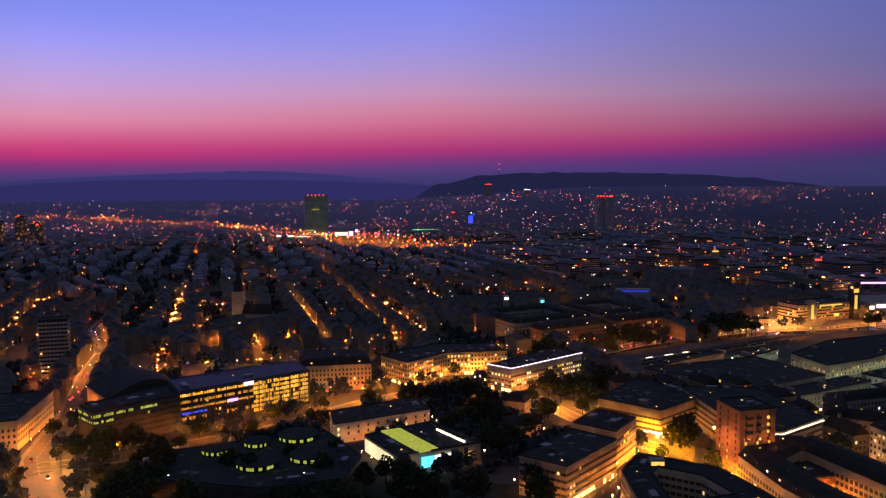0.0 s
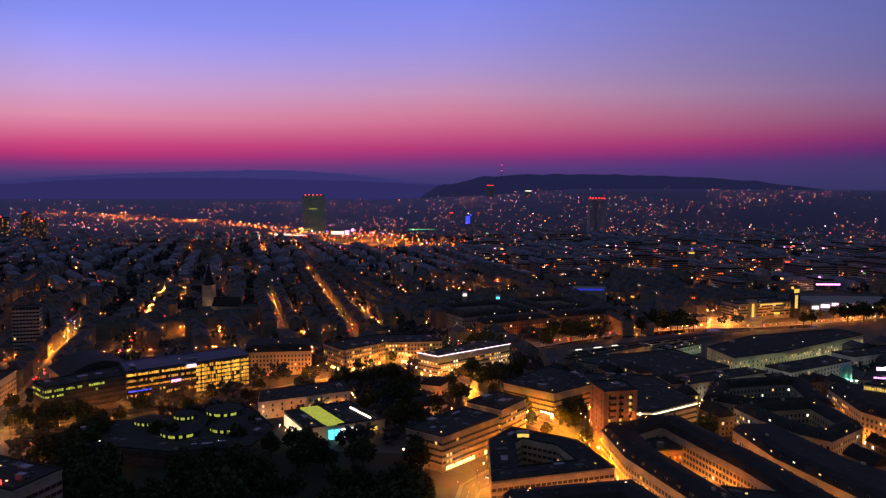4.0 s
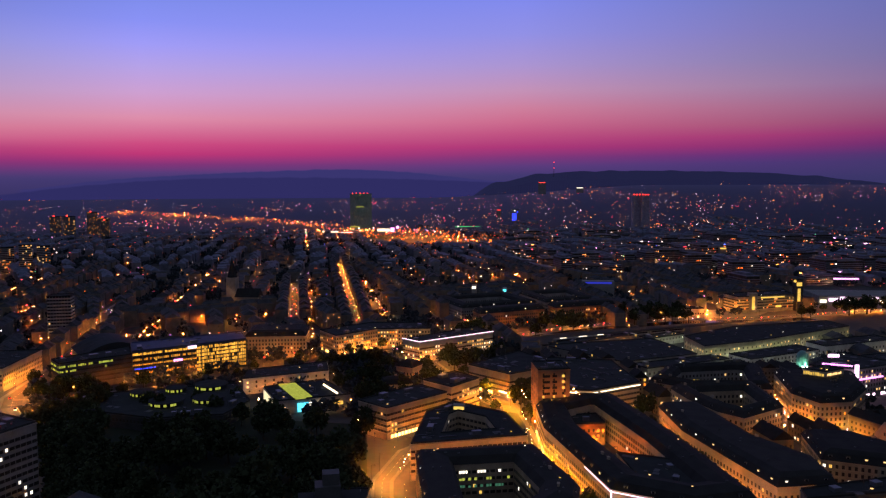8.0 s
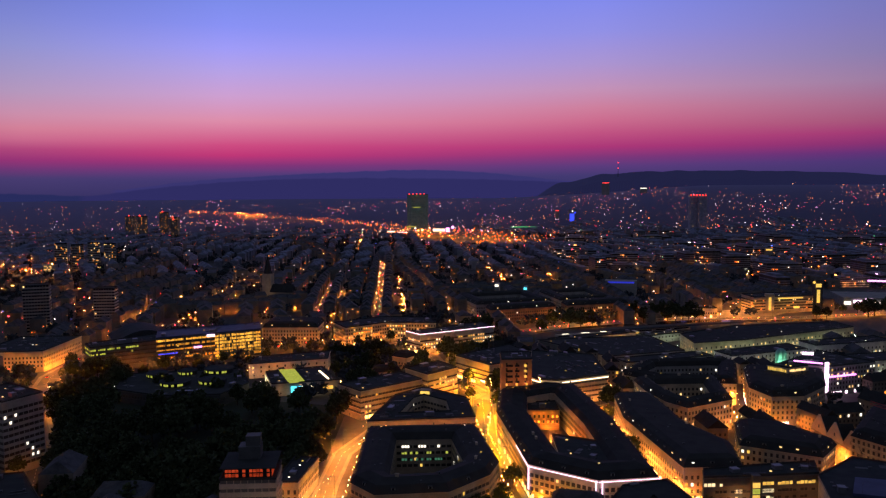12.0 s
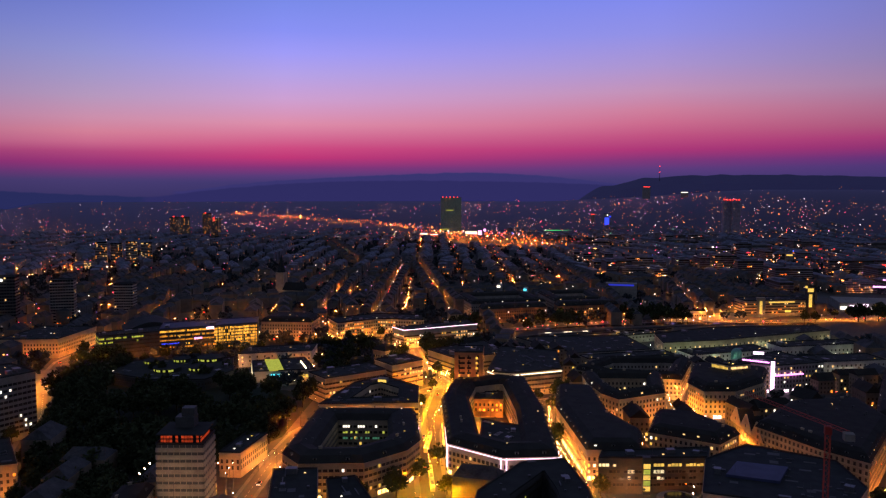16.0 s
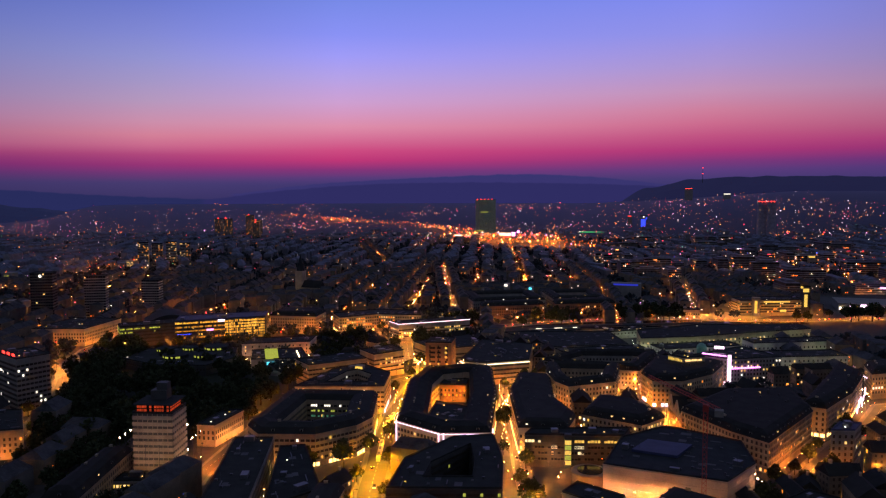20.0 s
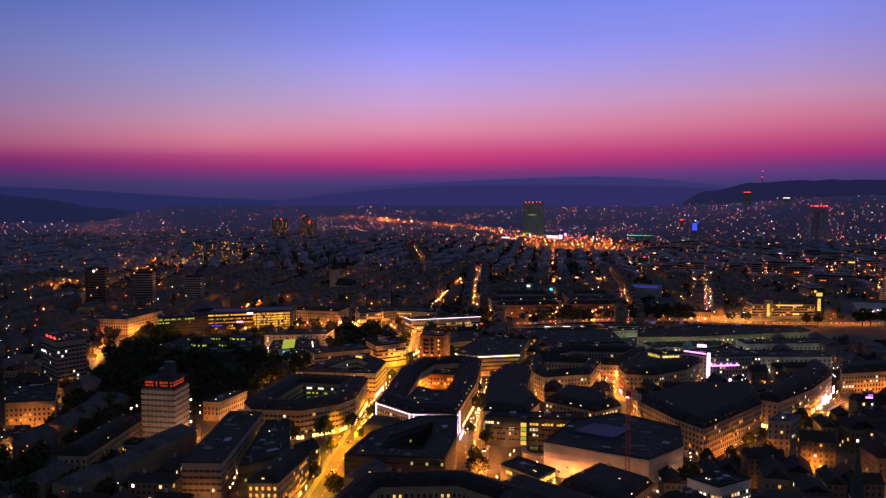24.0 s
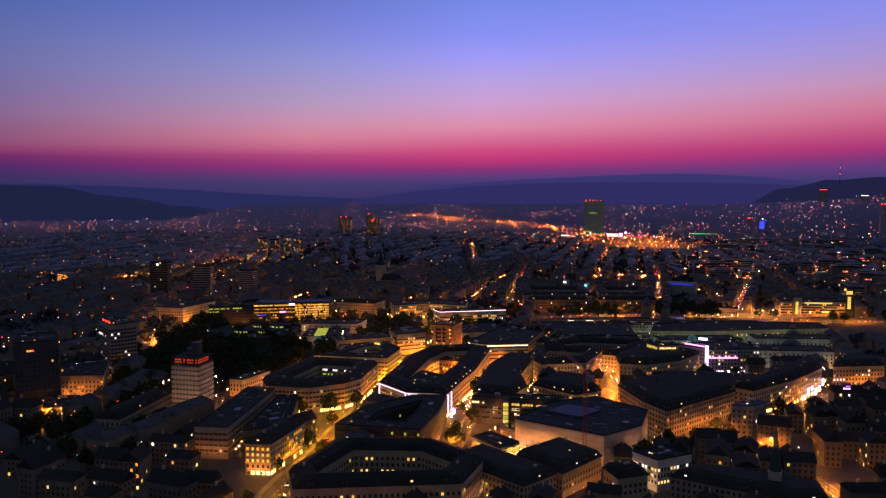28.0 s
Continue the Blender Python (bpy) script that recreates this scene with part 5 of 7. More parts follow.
for iu in range(-52, 40):
    for iv in range(-3, 46):
        u, v = iu * 84 - 10, iv * 112 + 60
        c = GU * u + GV * v
        d = math.hypot(c.x - 200, c.y + 80)
        az = math.degrees(math.atan2(-(c.x - 200), c.y + 80))
        if d > 4550 or (d > 900 and (az > 66 or az < -42)) or c.y < -100 or c.x > 900 and d < 900:
            continue
        if inside(c.x, c.y, RAIL):
            continue
        z = terrain(c.x, c.y)
        hazed = math.hypot(c.x - 150, c.y + 50) > 2350 + 600 * rng.random()
        wooded = rng.random() < max((z - 85) / 70, (d - 2600) / 3200)
        if wooded:
            continue
        green = rng.random() < 0.10
        eaves = [rng.choice((12, 14, 15, 16, 18)) for _ in range(2)]
        pitch = [3.2 + 2 * rng.random() if rng.random() < 0.75 else 0.5 for _ in range(2)]
        shade = [pick((5, 3, 1)) for _ in range(2)]
        # broad office blocks in the eastern quarters instead of houses
        if c.x > 120 and 880 < d < 2300 and rng.random() < 0.5:
            for side in (-1, 1):
                x, y = c + GU * side * (19 + 3 * rng.random()) + GV * rng.uniform(-12, 12)
                if not free(x, y, 17) or not off_rows(x, y, 34):
                    continue
                L, W, h = rng.uniform(38, 64), rng.uniform(17, 24), rng.choice((17, 20, 23, 26, 30))
                ex = GV if rng.random() < 0.6 else GU
                office_block(x, y, terrain(x, y), ex, L, W, h)
            green = True
        for side in (-1, 1):
            for k in range(4):
                if green or hazed or rng.random() < 0.10:
                    continue
                x, y = c + Matrix.Rotation(0.5 * noise.noise((c.x * 0.0022, c.y * 0.0022, 9.0)), 2) @ (GU * side * (20 + 6 * rng.random()) + GV * ((k - 1.5) * 25 + 5 * rng.random()))
                if not free(x, y, 9.5) or not off_rows(x, y, 19) or (-250 < x < 125 and 370 < y < 665):
                    continue
                L, W = 23 + 2 * rng.random(), 13 + 4 * rng.random()
                row = 0 if side < 0 else 1
                h = (eaves[row] + rng.choice((-1.2, 0, 0, 0, 1.2))) * (1.0 if d < 2500 else 0.85)
                if rng.random() < 0.012:
                    h *= 1.7
                rh = pitch[row] + 0.4 * rng.random()
                turn = 0.5 * noise.noise((c.x * 0.0022, c.y * 0.0022, 9.0)) + 0.015 * rng.gauss(0, 1)
                ex = Matrix.Rotation(turn, 2) @ (GV if rng.random() < 0.95 else GU)
                zz = terrain(x, y)
                if d < 820 and near_houses < 246:
                    near_houses += 1
                    town_house(x, y, zz, ex, L, W, h, rh, 0.035, "dark old town house, a few rooms lit", "houses of the far blocks", False)
                else:
                    # beyond 1350 m the haze-tinted wall and roof colours take over
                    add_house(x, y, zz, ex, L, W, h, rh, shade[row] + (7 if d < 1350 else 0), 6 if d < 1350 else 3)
                    ey = Vector((-ex.y, ex.x))
                    for n, half, ln in ((-ey, W / 2, L), (ey, W / 2, L), (-ex, L / 2, W), (ex, L / 2, W)):
                        if (Vector((x, y)) - Vector((260, -120))).dot(n) > 0:
                            continue
                        e = Vector((-n.y, n.x))
                        for q in range(5 if d < 1600 else 2):
                            if rng.random() < (0.5 if d < 1600 else 0.4):
                                s = 0.5 + d / 4200
                                fl = int(rng.random() * (h - 3) / 3.2)
                                add_window(Vector((x, y)) + n * half + e * (int(rng.random() * ln / 3) * 3 - ln / 2 + 1.5), n, zz + 1.2 + 3.2 * fl, 1.1 * s * (1 + 1.4 * rng.random() ** 3), 1.15 * s, pick((5, 5, 4, 0.9, 0.7, 0.2, 0.15)))
        # lamps in the streets round the block, thick along some streets and rare along others
        busy = 0.46 + 1.15 * noise.noise((c.x * 0.0016, c.y * 0.0016, 2.0)) + (0.3 if iu % 5 == 0 else 0) - (0.15 if 6 < az < 30 and 900 < d < 1900 else 0)
        for k in range(20):
            if rng.random() < busy * (0.85 if d < 1800 else 0.5 if az > 20 else 0.75) + (0.2 if hazed else 0):
                q = c + GU * (-42 + 6 * (rng.random() - 0.5)) + GV * (112 * (rng.random() - 0.5))
                if rng.random() < 0.4:
                    q = c + GV * (-56) + GU * (84 * (rng.random() - 0.5))
                if hazed:
                    q += Vector((rng.uniform(-45, 45), rng.uniform(-45, 45)))
                if free(q.x, q.y, 3):
                    r = (0.22 + 0.34 * rng.random() ** 2 + (0.5 if rng.random() < 0.05 else 0)) * 1.2
                    if hazed:
                        if noise.noise((q.x * 0.006, q.y * 0.006, 8.0)) > -0.1 or rng.random() < 0.3:
                            dot(q.x, q.y, terrain(q.x, q.y) + 6 + 14 * rng.random(), 0.55 + 0.9 * rng.random() ** 2.5, 7 + pick((7, 4, 3, 3, 3)))
                        continue
                    dot(q.x, q.y, terrain(q.x, q.y) + 8 + (14 * rng.random() if d > 1500 else 0), r * (0.5 + d / 2600), pick((6.5, 5, 4, 5.0, 3.5, 0.5, 0.3)))
                    if 560 < d < 2300 and rng.random() < (0.95 if d < 1500 else 0.6) * max(0.35, busy):
                        hooded(q.x, q.y, 8.0, 0.6)

# traffic in the far streets: white headlights, red tail lights
for line in FAR_STREETS + [WESTROAD[3:], QUAY]:
    heavy = rng.choice((5, 8, 14))
    for c, yaw in line_points(line, heavy, 2.2):
        if rng.random() < 0.6:
            dot(c.x + rng.uniform(-1.5, 1.5), c.y + rng.uniform(-1.5, 1.5), terrain(c.x, c.y) + 1.0, 0.4 + 0.4 * rng.random(), pick((2, 3, 5, 5, 1.5, 0.1, 0.1)))

for c, yaw in line_points([(352, 850), (332, 1010), (316, 1180)], 9, 5):
    dot(c.x + rng.uniform(-3, 3), c.y + rng.uniform(-3, 3), 3 + 6 * rng.random(), 0.4 + 0.5 * rng.random(), pick((4, 6, 6, 2, 1, 0.3, 0.1)))

# strings of small lights before the shops and hotels
for line, gap, off in ((EASTST[1:], 7, 6.5), (SECOND, 8, 4.6), (MAIN[3:], 16, 8.5), (PARKSIDE, 22, 6)):
    for c, yaw in line_points(line, gap, off):
        if rng.random() < 0.75:
            dot(c.x + rng.uniform(-1, 1), c.y + rng.uniform(-2, 2), rng.uniform(2.2, 4.5), 0.2 + 0.2 * rng.random(), pick((5, 6, 3, 1.5, 1.2, 0, 0)))

# railway land: tracks under rows of amber lamps
flat_sheet('railway_yard', RAIL, 0.4, M_BALLAST, 'wide railway yard of pale ballast under amber lamps', 'railway')
YARD_LINE = [(-1720, 3320), (-860, 3060), (-610, 2760), (-360, 2400), (-70, 2060), (100, 1985)]
for row in range(-9, 10):
    for c, yaw in line_points(YARD_LINE, 26, 0):
        x, y = c.x + row * 21 * math.cos(radians(yaw)) + rng.gauss(0, 3), c.y + row * 21 * math.sin(radians(yaw)) + rng.gauss(0, 3)
        if inside(x, y, RAIL) and rng.random() < (0.7 if y < 2450 else 0.6 if abs(row) < 4 else 0.0) + 0.6 * noise.noise((x * 0.004, y * 0.004, row * 3.0)):
            dot(x, y, terrain(x, y) + 9 + 2 * rng.random(), 0.8 + 1.6 * rng.random() ** 3, pick((18, 3, 0.7, 1.6, 0.8, 0.1, 0.1)))
            if rng.random() < 0.2:
                hooded(x, y, terrain(x, y) + 14, 1.4)
# brightest part, round the foot of the glass tower
for k in range(90):
    dot(-420 + rng.gauss(60, 110), 2420 + rng.gauss(0, 45), 8 + 10 * rng.random(), 1.0 + 1.4 * rng.random(), pick((7, 5, 4, 0.6, 3, 0.5, 0.1)))

# more added fill lamps, for brighter fronts: the block at the western crossing, a town house and a pale office house in
# the old town
for a, c, count, r, mi in (((-51, 145), (-24, 164), 4, 0.5, 0), ((-89, 180), (-51, 145), 2, 0.45, 0), ((398, 192), (414, 184), 3, 0.55, 2), ((198, 92), (212, 98), 2, 0.6, 0), ((226, 392), (231, 345), 6, 0.6, 0), ((231, 345), (244.5, 304), 5, 0.6, 0), ((244.5, 304), (257.5, 265), 5, 0.55, 0), ((306, 528), (320, 534), 3, 0.75, 2), ((258, 378), (270, 366), 2, 0.6, 0), ((270, 366), (300, 392), 4, 0.6, 0), ((-46, 446), (-25, 410), 3, 0.5, 2)):
    a, c = Vector(a), Vector(c)
    e = (c - a).normalized()
    n = Vector((e.y, -e.x))
    for k in range(count):
        fill_lamp(a.lerp(c, (k + 0.5) / count) + n * 5, n, 3.4, r, mi, -0.15)
# added fill lamps before the church tower
for dx, n in ((-4, Vector((0, -1))), (4, Vector((0, -1))), (0, Vector((1, 0)))):
    fill_lamp(Vector((-226, 856)) + n * 13 + Vector((-n.y, n.x)) * dx * 0.5, n, 14, 0.4, 2, -0.4)
# added pale fill lamps round the white tower at the park
for a, e, n, L in edge_frames(ccw([(66, 154), (88, 160), (82, 180), (60, 174)])):
    for q in range(6):
        fill_lamp(a + e * (L * (q % 3 + 0.5) / 3) + n * 9, n, 9 if q < 3 else 24, 0.5, 2, -0.3)

stuff("wall_lamps", wv, wf, [G_WASH, M_STEEL, G_WASHPALE, G_WASHCOOL], wi, "added hooded fill lamps on thin poles that brighten the facades", "wall lamps")
stuff("far_street_lamps", fv, ff, [G_SODFAR, M_STEEL], fi, "hooded amber street lamps on poles along far streets and tracks", "street lamps")
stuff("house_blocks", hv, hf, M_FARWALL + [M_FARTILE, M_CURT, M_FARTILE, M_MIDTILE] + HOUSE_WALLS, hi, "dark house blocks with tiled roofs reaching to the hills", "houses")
stuff("lit_windows", lv, lf, G_FAR, li, "scattered lit windows of the far house blocks", "windows")
stuff("town_lights", dv, df, G_FAR + G_DISTANT, di, "amber and white points of light over the far town", "lights")


# ---- hills on the horizon ----
def ridge(name, a0, a1, dist, heights, material, label, seed, depth=260):
    """A long hill from one bearing to another (degrees left of north-up), crest heights spaced evenly."""
    r = random.Random(seed)
    n = 160
    bm = bmesh.new()
    rows = []
    for k in range(n + 1):
        t = k / n
        a = radians(a0 + (a1 - a0) * t)
        s = t * (len(heights) - 1)
        i = min(int(s), len(heights) - 2)
        f = s - i
        f = f * f * (3 - 2 * f)
        z = heights[i] * (1 - f) + heights[i + 1] * f + 5 * noise.noise((k * 0.18, seed, 0)) + 1.5 * noise.noise((k * 0.9, seed, 3))
        col = []
        for dd, zz in ((-depth * 2.2, -40), (-depth * 1.2, z * 0.42), (-depth * 0.5, z * 0.8), (0, z), (depth * 0.4, z * 0.9)):
            q = dist + dd + 30 * noise.noise((k * 0.1, dd, seed))
            col.append(bm.verts.new((150 - math.sin(a) * q, math.cos(a) * q, zz)))
        rows.append(col)
    for p, q in zip(rows, rows[1:]):
        for j in range(4):
            bm.faces.new((p[j], q[j], q[j + 1], p[j + 1]))
    tagged(part(name, bm, material), label, "hill", kind="structure")


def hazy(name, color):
    """Distance: dark woods, the blue evening air before them put in as emission."""
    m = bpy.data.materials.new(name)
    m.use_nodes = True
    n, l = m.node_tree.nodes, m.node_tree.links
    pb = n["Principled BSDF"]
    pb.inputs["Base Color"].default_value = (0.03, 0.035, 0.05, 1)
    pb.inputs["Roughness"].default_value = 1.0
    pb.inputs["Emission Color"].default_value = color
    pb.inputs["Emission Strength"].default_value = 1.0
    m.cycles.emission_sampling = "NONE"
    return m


# evening haze painted over the valley's far end: a sheet whose blue emission grows with distance
HAZE = hazy("valley_haze_glow", srgb(31, 30, 63))
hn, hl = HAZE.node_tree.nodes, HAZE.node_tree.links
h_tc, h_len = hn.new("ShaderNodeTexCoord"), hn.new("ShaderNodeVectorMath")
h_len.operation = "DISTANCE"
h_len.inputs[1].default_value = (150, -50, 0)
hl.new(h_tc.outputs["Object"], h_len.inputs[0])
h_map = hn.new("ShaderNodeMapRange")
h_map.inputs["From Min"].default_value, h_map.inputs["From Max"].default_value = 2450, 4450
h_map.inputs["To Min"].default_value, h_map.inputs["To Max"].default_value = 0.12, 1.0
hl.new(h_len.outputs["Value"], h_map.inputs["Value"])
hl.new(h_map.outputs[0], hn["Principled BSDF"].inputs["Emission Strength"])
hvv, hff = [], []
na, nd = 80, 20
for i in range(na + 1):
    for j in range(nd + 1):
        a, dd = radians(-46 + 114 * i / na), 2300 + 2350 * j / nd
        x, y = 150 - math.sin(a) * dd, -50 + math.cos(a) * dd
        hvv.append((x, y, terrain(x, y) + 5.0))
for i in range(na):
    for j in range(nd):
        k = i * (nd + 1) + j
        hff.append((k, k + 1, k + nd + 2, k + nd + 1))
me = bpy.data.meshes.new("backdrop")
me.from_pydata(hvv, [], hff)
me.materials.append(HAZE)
tagged(new("backdrop", me), "glowing blue sheet imitating haze over the far end of the valley", "distance", kind="structure")
# the ridges' haze is an even blue emission on their surface
ridge("backdrop", 5, -25.5, 4560, [60, 175, 222, 236, 238, 236, 230, 222, 204, 176, 140], hazy("near_ridge_haze_glow", srgb(27, 27, 60)), "dark wooded ridge above the hillside lights", 9, 150)
ridge("backdrop", 66, 42, 4400, [200, 199, 191, 130, 72, 20], hazy("western_ridge_haze_glow", srgb(23, 27, 60)), "dark wooded ridge in the west", 11, 150)
ridge("backdrop", -22, -60, 4600, [130, 150, 160, 170], hazy("eastern_hills_haze_glow", srgb(30, 27, 64)), "low dark hills in the east", 13, 150)

# ---- far high buildings ----
ROOM_GLOW = {"warm": G_WARM, "yellow": G_YEL, "white": G_WHITE, "amber": G_ORANGE, "lime": G_LIME, "green": G_OFFICE}


def banded_tower(name, foot, h, label, band, glass, floors, seed, lit=0.0, kinds=("warm",), band_share=0.5, group=""):
    """A high-rise of spandrel bands and set-back glazing, floor by floor."""
    rr = random.Random(seed)
    foot = ccw(foot)
    cx, cy = sum(p[0] for p in foot) / len(foot), sum(p[1] for p in foot) / len(foot)
    p = [(x - cx, y - cy) for x, y in foot]
    own = thing(name, cx, cy, 0, label, "tower", group)
    HERO.append((foot, h))
    fh = h / floors
    bm = bmesh.new()
    slab(bm, inset(p, 0.35), -0.5, h - 0.1)
    part("glazing", bm, glass, own)
    far = math.hypot(cx - 200, cy) > 800
    joint = bmesh.new()
    for f in range(floors):
        bm = joint if far else bmesh.new()
        slab(bm, p, f * fh, f * fh + fh * band_share)
        if not far:
            part("spandrel", bm, band, own)
    if far:
        part("spandrel", joint, band, own)["kind"] = "stuff"
    else:
        joint.free()
    bm = bmesh.new()
    for a, e, n, L in edge_frames(inset(p, 0.2)):
        for k in range(1, int(L / 2.6)):
            c = a + e * (L * k / int(L / 2.6))
            obox(bm, (c.x, c.y), e, 0.12, 0.14, 0, h - 0.2)
    part("mullion", bm, band, own)["kind"] = "stuff"
    bm = bmesh.new()
    roof_flat(bm, p, h)
    part("roof", bm, M_GRAVEL, own)
    rooms = bmesh.new()
    if lit:
        for a, e, n, L in edge_frames(inset(p, 0.3)):
            count = max(1, int(L / 2.6))
            for f in range(floors):
                for k in range(count):
                    if rr.random() < lit:
                        c = a + e * (L * (k + 0.5) / count)
                        if far:
                            obox(rooms, (c.x + n.x * 0.12, c.y + n.y * 0.12), e, 0.75, 0.08, f * fh + fh * band_share, f * fh + fh * 0.96, int(rr.random() * len(kinds)))
                            continue
                        m = pose(c.x + n.x * 0.1, c.y + n.y * 0.1, f * fh + fh * band_share, 0, 0, math.degrees(math.atan2(-e.y, -e.x)))
                        share("window", WIN[kinds[int(rr.random() * len(kinds))]], own, m @ Matrix.Diagonal((1.1, 1, fh * (1 - band_share) / 2.2, 1)))
    if len(rooms.verts):
        part("lit_rooms", rooms, [ROOM_GLOW[q] for q in kinds], own)["kind"] = "stuff"
    else:
        rooms.free()
    return own


def spot(owner, x, y, z, r, material, name="beacon"):
    bm = bmesh.new()
    bmesh.ops.create_icosphere(bm, subdivisions=1, radius=r, matrix=Matrix.Translation((x - owner.location.x, y - owner.location.y, z)))
    return part(name, bm, material, owner)


def quad(cx, cy, w, d, yaw):
    c, s = math.cos(radians(yaw)), math.sin(radians(yaw))
    return [(cx + c * a - s * q, cy + s * a + c * q) for a, q in ((-w / 2, -d / 2), (w / 2, -d / 2), (w / 2, d / 2), (-w / 2, d / 2))]


# the green glass tower by the railway
M_LITGREEN = glow("dim_green_glazing", (0.09, 0.13, 0.115), 0.2, vary=1.0, scale=0.09)
GT = banded_tower("glass_tower", quad(-402, 2480, 64, 36, 36), 128, "faceted green glass high-rise with red beacons on its roof", M_GREENGLASS, M_LITGREEN, 36, 5, 0.025, ("green", "green", "lime"), 0.35)
for k in range(5):
    spot(GT, -424 + 11 * k, 2452 + 8 * k, 129.5, 2.2, G_RED)
for k in range(1):
    panel(GT, -400, 2456, 84, 26, 2.2, 36, G_LIME, "lit_floor")
panel(GT, -416, 2446, 18, 34, 3, 36, G_LIME, "lit_floor")
# bright yard buildings at its foot
YARD = thing("depot_hall", -450, 2370, 0, "long depot hall with a white-lit front", "hall")
bm = bmesh.new()
box(bm, -60, 60, 0, 30, 0, 10)
part("wall", bm, M_CONC, YARD)
panel(YARD, -480, 2369, 3, 52, 6, 0, G_WHITE, "lit_front")
panel(YARD, -425, 2369, 2, 40, 4, 0, G_PINKWHITE, "lit_front")
SHOW = thing("event_hall", -300, 2420, 0, "event hall with violet and white lit signs", "hall")
bm = bmesh.new()
box(bm, -35, 35, 0, 30, 0, 16)
part("wall", bm, M_CONC, SHOW)
panel(SHOW, -315, 2419, 6, 40, 9, 0, G_WHITE, "lit_front")
panel(SHOW, -285, 2418, 4, 12, 14, 0, G_MAG, "sign")
spot(SHOW, -268, 2418, 20, 5, G_MAG, "sign")
# blue-lit silo
SILO = banded_tower("silo", quad(106, 2944, 30, 24, 8), 62, "concrete silo floodlit deep blue", M_CONC, M_CONC, 6, 8)
panel(SILO, 104, 2930, 8, 17, 40, 8, G_BLUE, "lit_front", 0.6)
spot(SILO, 116, 2930, 52, 3.5, G_BLUE)
spot(SILO, 106, 2931, 58, 2.5, G_WHITE)
# pair of dark towers with red beacons on the hillside
for tx, ty in ((510, 2540), (536, 2528)):
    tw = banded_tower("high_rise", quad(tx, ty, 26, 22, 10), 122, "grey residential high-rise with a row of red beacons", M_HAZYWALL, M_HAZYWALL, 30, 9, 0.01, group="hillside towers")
    for k in range(3):
        spot(tw, tx - 9 + 9 * k, ty - 11, 124, 2.4, G_RED)
# cluster of western residential towers
for k, (tx, ty, th) in enumerate(((-1202, 2220, 74), (-1137, 1988, 70), (-1090, 2090, 62), (-1260, 2120, 64), (-1040, 2010, 58))):
    tw = banded_tower("high_rise", quad(tx, ty, 30, 20, 30 + 20 * k), th, "tall housing tower with scattered lit flats", M_GREY, M_GLASS, 20, 20 + k, 0.09, ("amber", "amber", "amber", "warm"), group="western towers")
    spot(tw, tx, ty - 8, th + 2, 2.6, G_RED)
# slab of flats with many lit rooms
for k in range(4):
    banded_tower("apartment_slab", quad(-800 + 24 * k, 1190 + 16 * k, 22, 16, 34), 50 - 3 * (k % 2), "slab of flats, many windows lit warm white", M_GREY, M_GLASS, 15, 40 + k, 0.13, ("amber", "warm", "warm", "amber"), group="slabs of flats")
# dark western towers
PT = banded_tower("high_rise", quad(-420, 560, 26, 20, 30), 60, "dark slender high-rise with a white lamp at its top", M_DARKWALL, M_GLASS, 17, 50, 0.01)
spot(PT, -414, 549, 57, 1.8, G_WHITE)
banded_tower("high_rise", quad(-385, 610, 26, 18, 30), 52, "dark concrete high-rise of flats", M_CONC, M_GLASS, 15, 51, 0.01)
banded_tower("high_rise", quad(-322, 640, 22, 16, 18), 46, "grey concrete high-rise among old houses", M_GREY, M_GLASS, 14, 52, 0.02)
# station sign tower and its lit strips
ST = banded_tower("sign_tower", quad(479, 904, 9, 9, 20), 38, "slender tower with a yellow lit clock sign", M_DARKWALL, M_DARKWALL, 5, 60)
panel(ST, 479, 898.6, 12, 4.0, 16, 20, G_YEL, "sign")
panel(ST, 479, 898.6, 31, 7.5, 4.5, 20, G_YEL, "sign")
spot(ST, 474, 899, 37, 1.8, G_YEL, "clock")
OB = thing("lit_annex", 419, 878, 0, "annex with a yellow vertical light strip", "building")
bm = bmesh.new()
box(bm, -5, 5, 0, 8, 0, 24)
part("wall", bm, M_STONE, OB)
panel(OB, 419, 877.6, 4, 3.4, 16, 20, G_YEL, "sign")
panel(OB, 444, 886, 18, 34, 1.4, 22, G_YEL, "sign")
panel(OB, 452, 889, 6, 8, 2.5, 22, G_YEL, "sign")
# bright market hall in the east
EH = thing("market_hall", 585, 960, 0, "long hall with white and pink lit fronts", "hall")
bm = bmesh.new()
box(bm, -60, 60, 0, 60, 0, 11)
part("wall", bm, M_CONC, EH)
for k in range(9):
    panel(EH, 530 + 12.5 * k, 959, 2 + 2 * (k % 3), 8 + 3 * (k % 2), 4, 0, G_PINKWHITE if k % 3 else G_WHITE, "lit_front")
panel(EH, 620, 1118, 14, 36, 2.4, 0, G_MAG, "sign")
# church with its square tower
CH = thing("church", -226, 856, 0, "old stone church with a square tower and spire", "church")
bm = bmesh.new()
box(bm, -6, 6, -6, 6, 0, 40)
box(bm, -6.5, 6.5, -6.5, 6.5, 25, 26)
part("tower", bm, M_STONE, CH)
bm = bmesh.new()
bmesh.ops.create_cone(bm, segments=8, radius1=6.4, radius2=0.15, depth=26, cap_ends=True, matrix=pose(0, 0, 53))
part("spire", bm, M_SLATE, CH)
bm = bmesh.new()
box(bm, 6, 36, -9, 9, 0, 16)
part("nave", bm, M_STONE, CH)
bm = bmesh.new()
